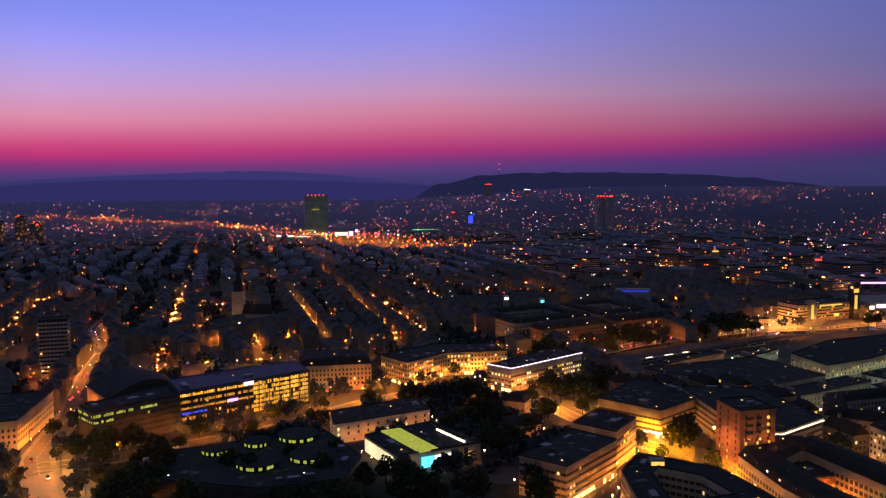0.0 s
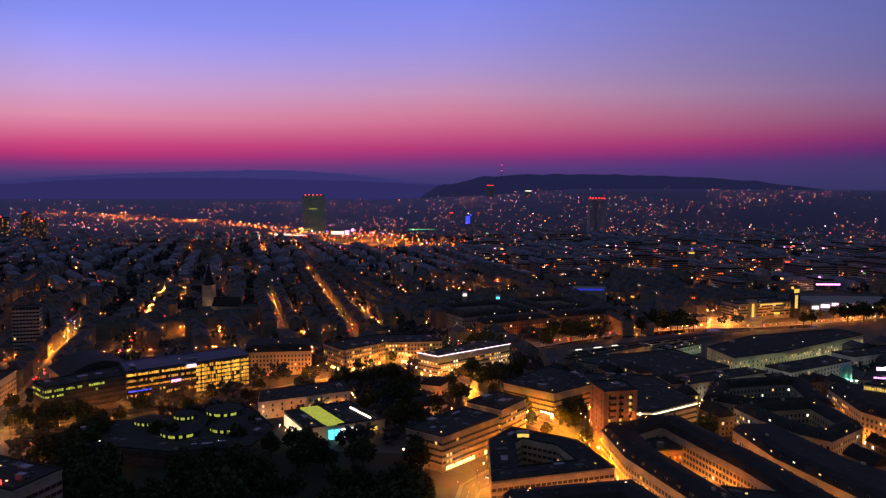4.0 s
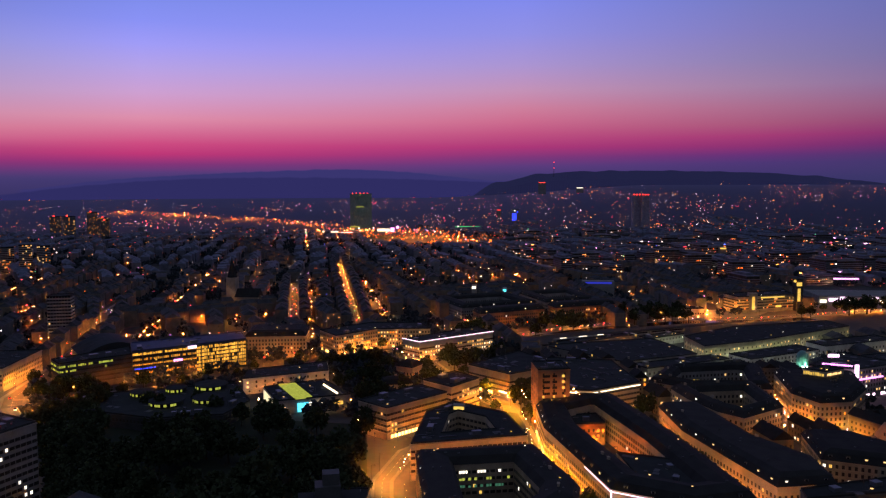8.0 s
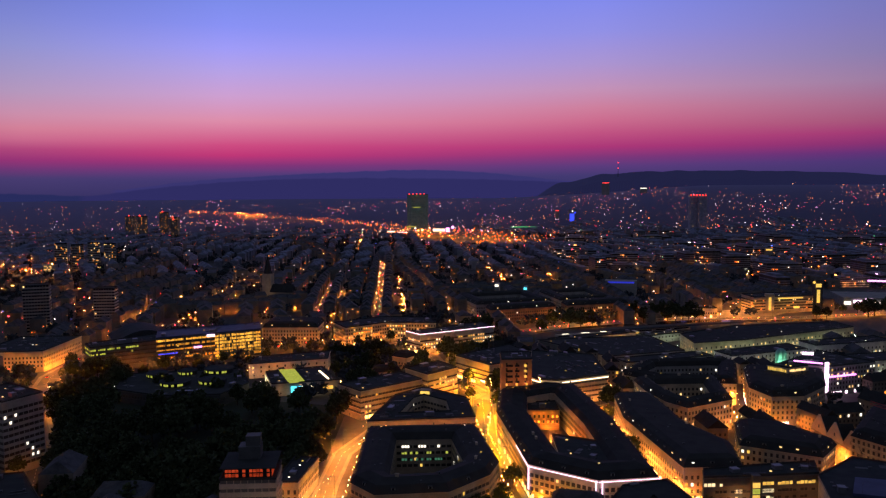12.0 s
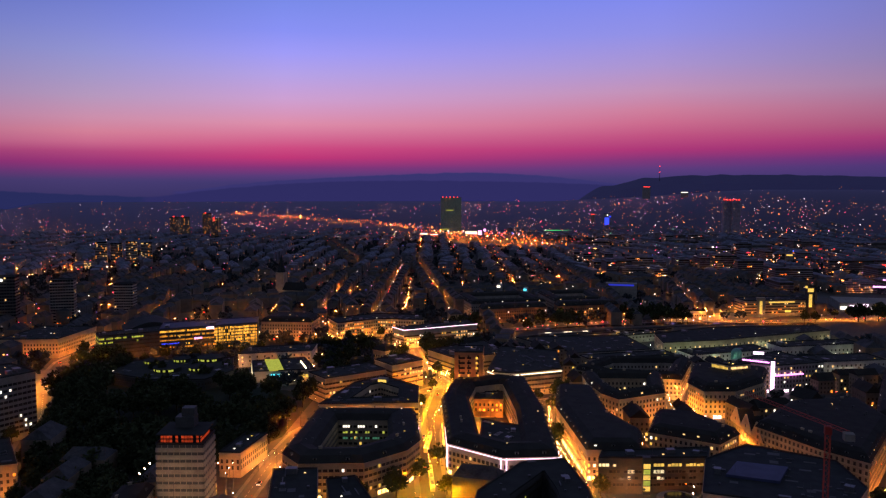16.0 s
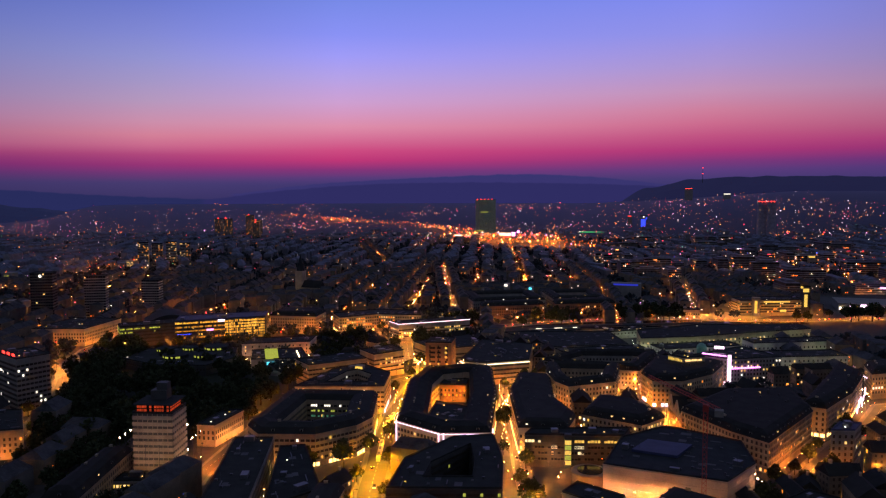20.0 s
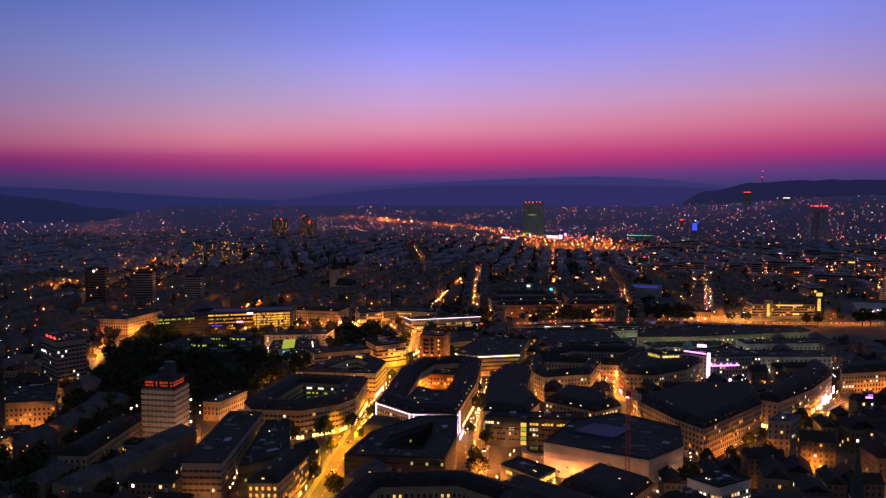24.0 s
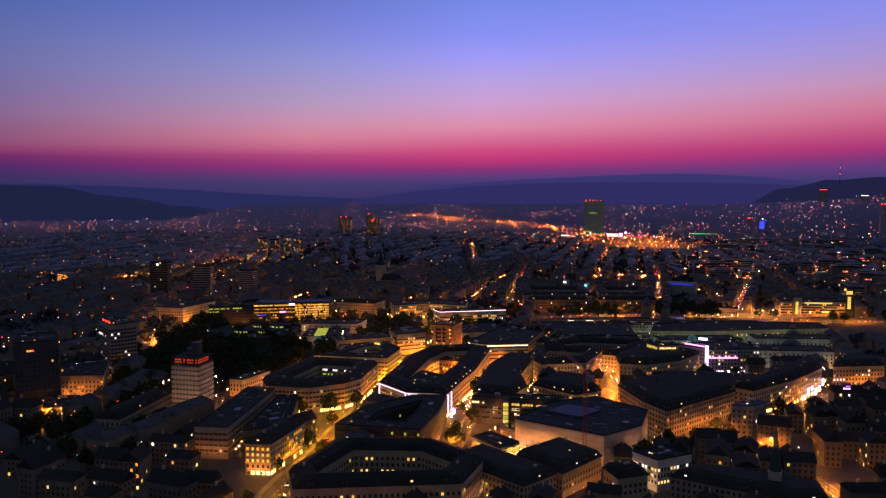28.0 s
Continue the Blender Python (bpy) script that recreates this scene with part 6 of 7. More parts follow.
v = [bm.verts.new(q) for q in ((5.5, -9.5, 15.8), (36.5, -9.5, 15.8), (36.5, 9.5, 15.8), (5.5, 9.5, 15.8), (5.5, 0, 26), (36.5, 0, 26))]
for f in ((0, 1, 5, 4), (2, 3, 4, 5), (1, 2, 5), (3, 0, 4), (3, 2, 1, 0)):
    bm.faces.new([v[k] for k in f])
part("roof", bm, M_TILE, CH)
# small far landmarks of coloured light
for lx, ly, lz, w, h, m, nm in ((-775, 1116, 4, 22, 12, G_WARM, "white and amber lit petrol station front"), (235, 4060, 168, 34, 2.0, G_RED, "hilltop hotel with a red light line"), (420, 3900, 140, 30, 3, G_WHITE, "floodlit white hall on the hillside"),
                                (59, 966, 6, 5, 4, G_GREEN, "small green-lit pavilion in a square"), (145, 1193, 3, 12, 7, G_MAG, "facade washed with violet light"), (244, 988, 20, 36, 2.6, G_DIMBLUE, "hall with a long blue light line"),
                                (-749, 798, 4, 16, 20, G_LIME, "stair tower lit pale lime"), (-515, 600, 4, 26, 10, G_ORANGE, "facade in bright amber light"), (-735, 615, 5, 30, 16, G_ORANGE, "flats with an amber-lit front"),
                                (640, 1500, 18, 10, 2.4, G_MAG, "roof sign lit violet and white"), (700, 1450, 16, 12, 3, G_RED, "roof sign lit red"), (560, 1600, 20, 12, 3, G_YEL, "roof sign lit yellow"),
                                # the two barracks entries stand in for yard floodlights, their walls are added
                                (300, 1560, 14, 6, 2, G_PINKWHITE, "roof sign lit pink"), (14, 970, 5, 5, 4, G_WHITE, "small white-lit pavilion in a square"), (76, 930, 19, 5, 3, G_WHITE, "barracks roof house with a pale lamp"), (117, 912, 18, 4, 3, G_CYAN, "barracks roof house with a pale blue lamp"), (100, 733, 8, 5, 5, G_PINKWHITE, "house with a bright white sign"), (-60, 2700, 4, 90, 2.5, G_GREEN, "viaduct with a thin green light line"), (40, 3050, 40, 14, 3, G_RED, "mast lamps lit red")):
    own = thing("lit_building", lx, ly, terrain(lx, ly) if lz < 100 else 0, nm, "building")
    bm = bmesh.new()
    box(bm, -w * 0.6, w * 0.6, 0.4, 14, 0 if lz < 100 else lz - 60, lz + h + 1)
    part("wall", bm, M_GREY, own)
    bm = bmesh.new()
    if h < 6:
        box(bm, -w / 2, w / 2, 0, 0.35, lz, lz + h)
        part("lit_front", bm, m, own)
        continue
    rw = random.Random(int(lx))
    for i in range(int(w / 2.4)):
        for j in range(int(h / 2.9)):
            if rw.random() < 0.72:
                box(bm, -w / 2 + 2.4 * i + 0.4, -w / 2 + 2.4 * i + 2.0, 0, 0.35, lz + 2.9 * j + 0.6, lz + 2.9 * j + 2.1)
    part("lit_windows", bm, m, own)["kind"] = "stuff"
MAST = thing("radio_mast", 300, 4180, 200, "thin radio mast with red lamps on the ridge", "mast")
bm = bmesh.new()
bmesh.ops.create_cone(bm, segments=6, radius1=2, radius2=0.5, depth=80, cap_ends=True, matrix=pose(0, 0, 40))
part("mast", bm, M_STEEL, MAST)
for k in range(2):
    spot(MAST, 300, 4177, 78 - 30 * k, 2.6, G_RED)

# ---- the white tower at the park ----
M_PALE = mat("pale_concrete_panel", (0.33, 0.28, 0.24), 0.85, spec=0.2)
WT = banded_tower("office_tower", [(66, 154), (88, 160), (82, 180), (60, 174)], 39, "white banded office tower, its top floor glowing red", M_PALE, M_DARKWALL, 11, 70, 0.012, ("white",), 0.58)
ox, oy = WT.location.x, WT.location.y
wp = [(x - ox, y - oy) for x, y in ccw([(66, 154), (88, 160), (82, 180), (60, 174)])]
bm = bmesh.new()
slab(bm, inset(wp, 2.0), 39.2, 43.4)
part("top_floor", bm, M_GLASS, WT, "set-back glazed top floor")
G_BAR = glow("red_bar_light", (1.0, 0.10, 0.03), 0.30, vary=0.95, scale=1.1)
for a, e, n, L in edge_frames(inset(wp, 1.95)):
    for k in range(int(L / 1.4)):
        if random.Random(k * 7 + int(L * 10)).random() < 0.8:
            c = a + e * (1.4 * (k + 0.5))
            for z in (39.7, 41.6):
                bm = bmesh.new()
                obox(bm, (c.x, c.y), e, 0.58, 0.1, z, z + 1.3)
                part("lit_pane", bm, G_BAR, WT)
bm = bmesh.new()
slab(bm, inset(wp, 0.2), 43.4, 43.9)
part("top_roof", bm, M_GRAVEL, WT)
bm = bmesh.new()
obox(bm, (-2, 4), Vector((0.96, 0.28)), 4.5, 3.6, 43.9, 49)
obox(bm, (-1, 5), Vector((0.96, 0.28)), 3.0, 2.6, 49, 53)
part("lift_house", bm, M_DARKWALL, WT)

# ---- signs and lights on the near buildings ----
for k, (x, y) in enumerate(((-124, 240), (-116, 237), (-108, 234))):
    panel(SLABR, x, y, 42.6, 4.5, 1.8, -20, G_RED, "sign")
panel(SLABR, -133.6, 243, 8, 1.2, 28, -20, G_WHITE, "light_line")
panel(SLABR, -128, 239.4, 30, 9, 1.2, -20, G_WHITE, "lit_floor")
panel(DTOW, -38, 111.2, 45, 3.4, 1.2, 55, G_ORANGE, "sign")
panel(DTOW, -36.6, 113.2, 45, 1.6, 1.2, 55, G_RED, "sign")
# the pavilion: glowing walls, screen and skylight
e1 = (Vector((-25, 410)) - Vector((-46, 446))).normalized()
for k in range(7):
    c = Vector((-46, 446)) + e1 * (4 + 5.2 * k)
    panel(PAV, c.x - 0.3, c.y - 0.2, 0.8, 4.6, 7.4, math.degrees(math.atan2(e1.y, e1.x)), G_PAV, "lit_pane")
e2 = (Vector((21, 432)) - Vector((-25, 410))).normalized()
for k in range(8):
    c = Vector((-25, 410)) + e2 * (16 + 4.0 * k)
    if k != 5:
        panel(PAV, c.x + 0.25, c.y - 0.5, 1.0 if k < 5 else 3.5, 3.5, 6.0 if k < 5 else 2.4, math.degrees(math.atan2(e2.y, e2.x)), (G_CYAN, G_CYAN, G_WHITE, G_LED, G_LED, G_LED, G_YEL, G_YEL)[k], "screen" if k < 3 else "lit_pane")
bm = bmesh.new()
slab(bm, [(x - PAV.location.x, y - PAV.location.y) for x, y in ccw([(-37, 452), (-26, 457), (-3, 421), (-13, 415)])], 9.7, 10.6)
part("skylight", bm, G_LIME, PAV, "long lime-lit roof light")
led_line(PAV, [(-4, 455), (12, 432)], 9.8, G_LED, 0.9, "light_line")
# neon uprights
for x, y in ((181.6, 254.4), (215, 239.4), (218, 239.6), (245, 250.5), (243, 259)):
    bm = bmesh.new()
    obox(bm, (x - NEON.location.x, y - NEON.location.y), Vector((1, 0)), 0.25, 0.25, 4.5, 17.4)
    part("light_line", bm, G_PINKWHITE, NEON)
for k in range(2):
    panel(NEON, 246.2 - 1.9 * k, 252.5 + 8 * k, 0.6, 5, 2.6, 103, G_SHOPPINK, "shop_window")
G_MAGSHOP = glow("magenta_shop_light", (0.85, 0.16, 1.0), 5.0, sampled=True)
for x, y in ((245.4, 256.5), (243.5, 264.5), (219.5, 239.2)):
    panel(NEON, x + 0.4, y, 3.6, 3.0, 1.6, 103 if y > 245 else 20, G_MAGSHOP, "sign")
panel(NEON, 166, 306, 4, 26, 10, 107.5, M_TEAL, "poster", 0.2, "large teal poster")
# lit stairs and courts
A_STAIR = thing("glass_stairwell", 103, 366, 0, "yellow-lit glazed stairwell in the court", "stairwell")
bm = bmesh.new()
box(bm, -3.5, 3.5, 0, 4, 0, 23)
part("shaft", bm, M_CONC, A_STAIR)
for k in range(6):
    bm = bmesh.new()
    box(bm, -3.1, 3.1, -0.15, 0.0, 4 + 3.1 * k, 6.6 + 3.1 * k)
    part("lit_pane", bm, G_YEL, A_STAIR)
for x, y, z, w, h, yw in ((232.5, 232.4, 6, 4.5, 13, 33), (289.4, 254.6, 2, 4.0, 17, 15)):
    own = thing("glass_stairwell", x, y, 0, "lime-lit glazed stairwell on a dark office block", "stairwell", rz=radians(yw))
    bm = bmesh.new()
    box(bm, -w / 2, w / 2, -0.8, 2, 0, z + h + 1)
    part("shaft", bm, M_DARKWALL, own)
    for k in range(int(h / 3)):
        bm = bmesh.new()
        box(bm, -w / 2 + 0.2, w / 2 - 0.2, -0.95, -0.8, z + 3 * k, z + 3 * k + 2.5)
        part("lit_pane", bm, G_LIME if k % 2 else G_YEL, own)
for x, y in ((194, 336), (186, 352), (200, 322), (192, 318), (180, 348), (346, 330), (338, 372), (309, 470)):
    copy_thing(LAMP, pose(x, y, 0.1, 0, 0, 200))
# blue-grey roof light of the bank
bm = bmesh.new()
slab(bm, [(x - BANK.location.x, y - BANK.location.y) for x, y in ccw([(327, 238), (334, 259), (358, 257), (351, 235)])], 19.2, 20.6)
part("roof_light", bm, M_BLUEROOF, BANK, "blue-grey roof light")
# magenta corner strip on the shopping block
MG = thing("light_sign", 381, 487, 0, "tall magenta and white light strip on a corner", "sign")
bm = bmesh.new()
box(bm, -1.4, 1.4, -1.2, -0.4, 3, 26)
part("upright", bm, G_PINKWHITE, MG)
bm = bmesh.new()
obox(bm, (-12, 3.6), Vector((0.95, -0.31)), 10, 0.4, 24.2, 25.2)
part("arm", bm, G_MAG, MG)
bm = bmesh.new()
obox(bm, (13, 7), Vector((0.86, 0.51)), 13, 0.4, 14.2, 15.2)
part("arm", bm, G_MAG, MG)
SG = thing("roof_sign", 373, 508, 22, "white lit roof sign on a frame", "sign")
bm = bmesh.new()
box(bm, -4, 4, 0, 0.5, 4.5, 6.8)
part("panel", bm, G_PINKWHITE, SG)
bm = bmesh.new()
for px in (-3.5, 0, 3.5):
    box(bm, px - 0.15, px + 0.15, 0.5, 0.9, 0, 6.9)
box(bm, -4.2, 4.2, 0.5, 0.7, 4.3, 4.5)
part("frame", bm, M_DARKWALL, SG)
CU = thing("cupola", 358.5, 531, 13.2, "green copper cupola floodlit pale green", "cupola")
bm = bmesh.new()
bmesh.ops.create_cone(bm, segments=10, radius1=4.5, radius2=4.2, depth=7, cap_ends=True, matrix=pose(0, 0, 5))
bmesh.ops.create_uvsphere(bm, u_segments=12, v_segments=8, radius=4.4, matrix=pose(0, 0, 8.5) @ Matrix.Diagonal((1, 1, 1.1, 1)))
part("dome", bm, M_COPPER, CU)
for k in range(4):
    spot(CU, 358.5 - 5 + 3.3 * k, 525, 1.5, 0.35, glow("pale_green_floodlight", (0.55, 1.0, 0.72), 200, sampled=True) if k == 0 else MATS["pale_green_floodlight"], "floodlight")
# bright pink-white shop front in the hotel street
FRONT = thing("shop_front", 470, 448, 0, "bright pink and white shop fronts in the hotel street", "shop front")
for k in range(6):
    x, y = 465.5 + 2.1 * k, 430 + 7.2 * k
    panel(FRONT, x + 1.2, y, 1 + 2.5 * (k % 3), 3.6, 3.5 + 2 * (k % 2), 74, G_SHOPPINK if k % 2 else G_PINKWHITE, "lit_front", 0.4)
led_line(FRONT, [(478.5, 466), (476, 476)], 19, G_PINKWHITE, 0.5, "light_line")

# three pale pointed gables over the lane
GH = thing("gabled_house", 351.5, 338, 0, "old houses with three pale pointed gables on the lane", "house", rz=math.atan2(20, -6))
bm = bmesh.new()
box(bm, -24, 24, -5, 5, 0, 14)
part("wall", bm, M_OLD, GH)
for k in range(3):
    bm = bmesh.new()
    x0 = -23 + 15.5 * k
    f = [[bm.verts.new((x, y, z)) for x, z in ((x0, 14), (x0 + 15, 14), (x0 + 7.5, 23))] for y in (-4.8, 5.2)]
    bm.faces.new((f[0][0], f[0][1], f[0][2]))
    bm.faces.new((f[1][2], f[1][1], f[1][0]))
    for q, w in ((0, 1), (1, 2), (2, 0)):
        bm.faces.new((f[0][w], f[0][q], f[1][q], f[1][w]))
    part("roof", bm, M_TILE, GH)
    for y in (5.2, 5.7):
        bm = bmesh.new() if y == 5.2 else bm
        ring = [bm.verts.new((x, y, z)) for x, z in ((x0 - 0.3, 13.6), (x0 + 15.3, 13.6), (x0 + 15.3, 15), (x0 + 8.2, 24), (x0 + 6.8, 24), (x0 - 0.3, 15))]
        if y == 5.2:
            low = ring
    bm.faces.new(ring)
    bm.faces.new(list(reversed(low)))
    for q in range(6):
        bm.faces.new((low[q], low[(q + 1) % 6], ring[(q + 1) % 6], ring[q]))
    part("gable", bm, M_PLASTER, GH, "pale plastered pointed gable")
    for f_ in range(3):
        for q in range(4):
            bm = bmesh.new()
            box(bm, x0 + 1.6 + 3.4 * q, x0 + 3.0 + 3.4 * q, 4.9, 5.06, 2.6 + 3.6 * f_, 4.5 + 3.6 * f_)
            part("window", bm, G_WARM if (k + f_ * 2 + q * 3) % 11 == 0 else M_CURT, GH)
    bm = bmesh.new()
    box(bm, x0 + 6.9, x0 + 8.1, 5.6, 5.76, 16.2, 18)
    part("window", bm, M_CURT, GH)
HERO.append((ccw([(342, 316), (358, 318), (352, 362), (338, 358)]), 14))

# striped violet screen on a roof in the hotel quarter
LS = thing("light_screen", 497, 405, 0, "upright screen of violet and white light stripes", "sign", rz=radians(20))
bm = bmesh.new()
box(bm, -3, 3, 0, 5, 0, 23)
part("shaft", bm, M_DARKWALL, LS)
for k in range(9):
    bm = bmesh.new()
    box(bm, -2.4 if k % 2 else -0.6, 2.4, -0.2, 0, 7 + 1.7 * k, 8 + 1.7 * k)
    part("light_stripe", bm, (G_PINKWHITE, G_MAG, G_VIO)[k % 3], LS)
# row of violet lamps along a school yard
VR = thing("lamp_row", 95, 950, 0, "row of small violet lamps along a yard", "lamps")
for k in range(7):
    spot(VR, 82 + 4.6 * k, 980 - 10 * k, 3.5, 0.7, G_MAG, "lamp")
# red traffic lights at the crossings
for x, y in ((-358, 773), (-402, 880), (-272, 844), (-252, 697), (-212, 926), (-263, 540), (-85, 562), (-264, 546), (380, 872), (410, 884), (150, 790), (262, 800), (340, 850)):
    TL = thing("traffic_light", x, y, 0, "traffic light showing red at a far crossing", "traffic light", "traffic lights")
    bm = bmesh.new()
    bmesh.ops.create_cone(bm, segments=6, radius1=0.12, radius2=0.1, depth=5, matrix=pose(0, 0, 2.5))
    part("pole", bm, M_STEEL, TL)
    spot(TL, x, y, 5.2, 0.7, G_RED, "red_light")

# slender church spire in the old town
SP = thing("church_spire", 474, 182, 0, "slender dark green copper spire on a stone tower", "spire")
bm = bmesh.new()
box(bm, -3, 3, -3, 3, 0, 24)
box(bm, -3.3, 3.3, -3.3, 3.3, 23.6, 24.2)
part("tower", bm, M_STONE, SP)
bm = bmesh.new()
bmesh.ops.create_cone(bm, segments=8, radius1=3.2, radius2=0.12, depth=24, cap_ends=True, matrix=pose(0, 0, 36))
part("spire", bm, M_COPPERDARK, SP)

# uplights at the foot of the bank
G_UP = glow("warm_floodlight", (1.0, 0.62, 0.36), 8, sampled=True, vary=0.2)
UPL = thing("floodlight_row", 345, 208, 0, "low warm floodlights at the foot of the bank", "floodlights")
for x, y in ((320, 211.5), (330, 210.4), (340, 209.4), (350, 208.4), (360, 207.4), (370, 206.4), (380, 213), (384, 221), (388, 229), (312.5, 222), (314, 234), (316, 246)):
    spot(UPL, x, y, 0.5, 0.5, G_UP, "floodlight")

# ---- dark garden complex with lime-lit drums ----
GC = b("college_building", [(-170, 412), (-112, 438), (-70, 456), (-44, 412), (-50, 378), (-90, 366), (-150, 380)], 9, "dark low college building in the park", wall=M_DARKWALL, roof="flat", lit=0.01, boxes=8)
for x, y, r in ((-124, 418, 8), (-105, 430, 7), (-84, 442, 11), (-97, 398, 11), (-72, 408, 10)):
    bm = bmesh.new()
    bmesh.ops.create_cone(bm, segments=28, radius1=r, radius2=r, depth=3, cap_ends=True, matrix=pose(x - GC.location.x, y - GC.location.y, 10.5))
    bmesh.ops.create_cone(bm, segments=28, radius1=r + 0.8, radius2=r + 0.6, depth=0.5, cap_ends=True, matrix=pose(x - GC.location.x, y - GC.location.y, 12.2))
    drum = part("drum", bm, M_GRAVEL, GC)
    for k in range(12):
        a = radians(-158 + 11 * k)
        bm = bmesh.new()
        cc, ee = Vector((x - GC.location.x + math.cos(a) * (r + 0.05), y - GC.location.y + math.sin(a) * (r + 0.05))), Vector((-math.sin(a), math.cos(a)))
        obox(bm, cc, ee, r * 0.085, 0.08, 10.0, 11.6)
        part("lit_pane", bm, G_LIME if (k * 5 + int(r)) % 12 < 7 else M_GLASS, drum)
# arched hall behind the glazed offices
AH = thing("market_hall", -216, 540, 0, "old market hall with a wide arched roof", "hall", rz=radians(40))
bm = bmesh.new()
box(bm, -26, 26, -24, 24, 0, 15)
part("wall", bm, M_STONE, AH)
bm = bmesh.new()
prof = [(-27 + 54 * k / 14, 15 + 9.5 * math.sin(math.pi * k / 14)) for k in range(15)]
f0, f1 = [bm.verts.new((x, -25, z)) for x, z in prof], [bm.verts.new((x, 25, z)) for x, z in prof]
for k in range(14):
    bm.faces.new((f0[k], f0[k + 1], f1[k + 1], f1[k]))
bm.faces.new(list(reversed(f0)))
bm.faces.new(f1)
part("roof", bm, M_SLATE, AH)

# ---- red tower crane ----
CR = thing("tower_crane", 365, 205, 0, "red lattice tower crane beside the bank", "crane")


def lattice(name, a, c, w, seg):
    bm = bmesh.new()
    a, c = Vector(a), Vector(c)
    d = (c - a).normalized()
    s = d.cross(Vector((0.3, 0.2, 1)) if abs(d.z) < 0.9 else Vector((1, 0, 0))).normalized() * w / 2
    t = d.cross(s).normalized() * w / 2
    corners = [s + t, s - t, -s - t, -s + t]

    def bar(p, q, r):
        m = Matrix.Translation((p + q) / 2) @ (q - p).to_track_quat("Z", "Y").to_matrix().to_4x4()
        bmesh.ops.create_cone(bm, segments=4, radius1=r, radius2=r, depth=(q - p).length, matrix=m)
    for o in corners:
        bar(a + o, c + o, 0.13)
    L = (c - a).length
    n = int(L / seg)
    for k in range(n):
        p, q = a + d * L * k / n, a + d * L * (k + 1) / n
        for i in range(4):
            bar(p + corners[i], q + corners[(i + 1) % 4], 0.08)
    return part(name, bm, M_RED, CR)


lattice("mast", (0, 0, 0), (0, 0, 58), 2.0, 2.4)
lattice("jib", (6, -9, 58), (-30, 40, 60), 1.4, 2.4)
bm = bmesh.new()
box(bm, -1.4, 1.4, -1.4, 1.4, 54, 57.5)
part("cab", bm, M_RED, CR)
bm = bmesh.new()
box(bm, 4, 8, -12, -8, 55, 58)
part("counterweight", bm, M_CONC, CR)

# ---- train at the platforms, trams and cars ----
TR = Vector((0.873, 0.487))
for k in range(7):
    c = Vector((181, 676)) + TR * (23 * k)
    own = thing("train_carriage", c.x, c.y, 0.2, "railway carriage with white-lit windows", "carriage", "carriages of the train", rz=math.atan2(TR.y, TR.x))
    bm = bmesh.new()
    box(bm, -11, 11, -1.5, 1.5, 0.9, 3.9)
    box(bm, -10.8, 10.8, -1.2, 1.2, 3.9, 4.2)
    part("body", bm, M_GREY, own)
    bm = bmesh.new()
    box(bm, -9, 9, -1.58, -1.5, 2.2, 3.3)
    part("window_band", bm, M_GLASS, own)
    bm = bmesh.new()
    box(bm, -3.5 - (k % 3), 3.5 + (k % 2), -0.7, 0.7, 4.2, 4.6)
    part("roof_light", bm, G_WHITE, own)
    for s in (-7, 7):
        bm = bmesh.new()
        box(bm, s - 1.6, s + 1.6, -1.2, 1.2, 0, 0.9)
        part("bogie", bm, M_STEEL, own)
ROOFS = thing("platform_roof", 300, 742, 0, "long dark platform roof over the tracks", "roof", rz=math.atan2(TR.y, TR.x))
for k in range(12):
    bm = bmesh.new()
    bmesh.ops.create_cone(bm, segments=6, radius1=0.2, radius2=0.2, depth=5, matrix=pose(-84 + 15 * k, 0, 2.5))
    part("post", bm, M_STEEL, ROOFS)
bm = bmesh.new()
box(bm, -90, 90, -4, 4, 5, 5.4)
part("canopy", bm, M_GRAVEL, ROOFS)

def vehicle(name, label, category, group, L, W, h0, h1, paint, tail):
    own = thing(name, 0, 0, 0, label, category, group)
    bm = bmesh.new()
    box(bm, -L / 2, L / 2, -W / 2, W / 2, 0.3, h0)
    bmesh.ops.bevel(bm, geom=bm.edges[:], offset=0.12, segments=1, affect="EDGES")
    part("body", bm, paint, own)
    bm = bmesh.new()
    v = [bm.verts.new(q) for q in ((-L * 0.36, -W * 0.46, h0 - 0.02), (L * 0.22, -W * 0.46, h0 - 0.02), (L * 0.22, W * 0.46, h0 - 0.02), (-L * 0.36, W * 0.46, h0 - 0.02),
                                   (-L * 0.27, -W * 0.38, h1), (L * 0.08, -W * 0.38, h1), (L * 0.08, W * 0.38, h1), (-L * 0.27, W * 0.38, h1))]
    for f in ((4, 5, 6, 7), (0, 1, 5, 4), (1, 2, 6, 5), (2, 3, 7, 6), (3, 0, 4, 7)):
        bm.faces.new([v[k] for k in f])
    part("cabin", bm, M_GLASS, own)
    for x in (-L * 0.3, L * 0.3):
        for y in (-W / 2, W / 2):
            bm = bmesh.new()
            bmesh.ops.create_cone(bm, segments=10, radius1=0.32, radius2=0.32, depth=0.22, cap_ends=True, matrix=pose(x, y, 0.32, 90))
            part("wheel", bm, M_DARKWALL, own)
    for y in (-W * 0.34, W * 0.34):
        bm = bmesh.new()
        box(bm, L / 2, L / 2 + 0.06, y - 0.25, y + 0.25, 0.55, 0.85)
        part("headlight", bm, HEAD, own)
        bm = bmesh.new()
        box(bm, -L / 2 - 0.06, -L / 2, y - 0.25, y + 0.25, 0.6, 0.85)
        part("tail_light", bm, G_RED, own)
    return own


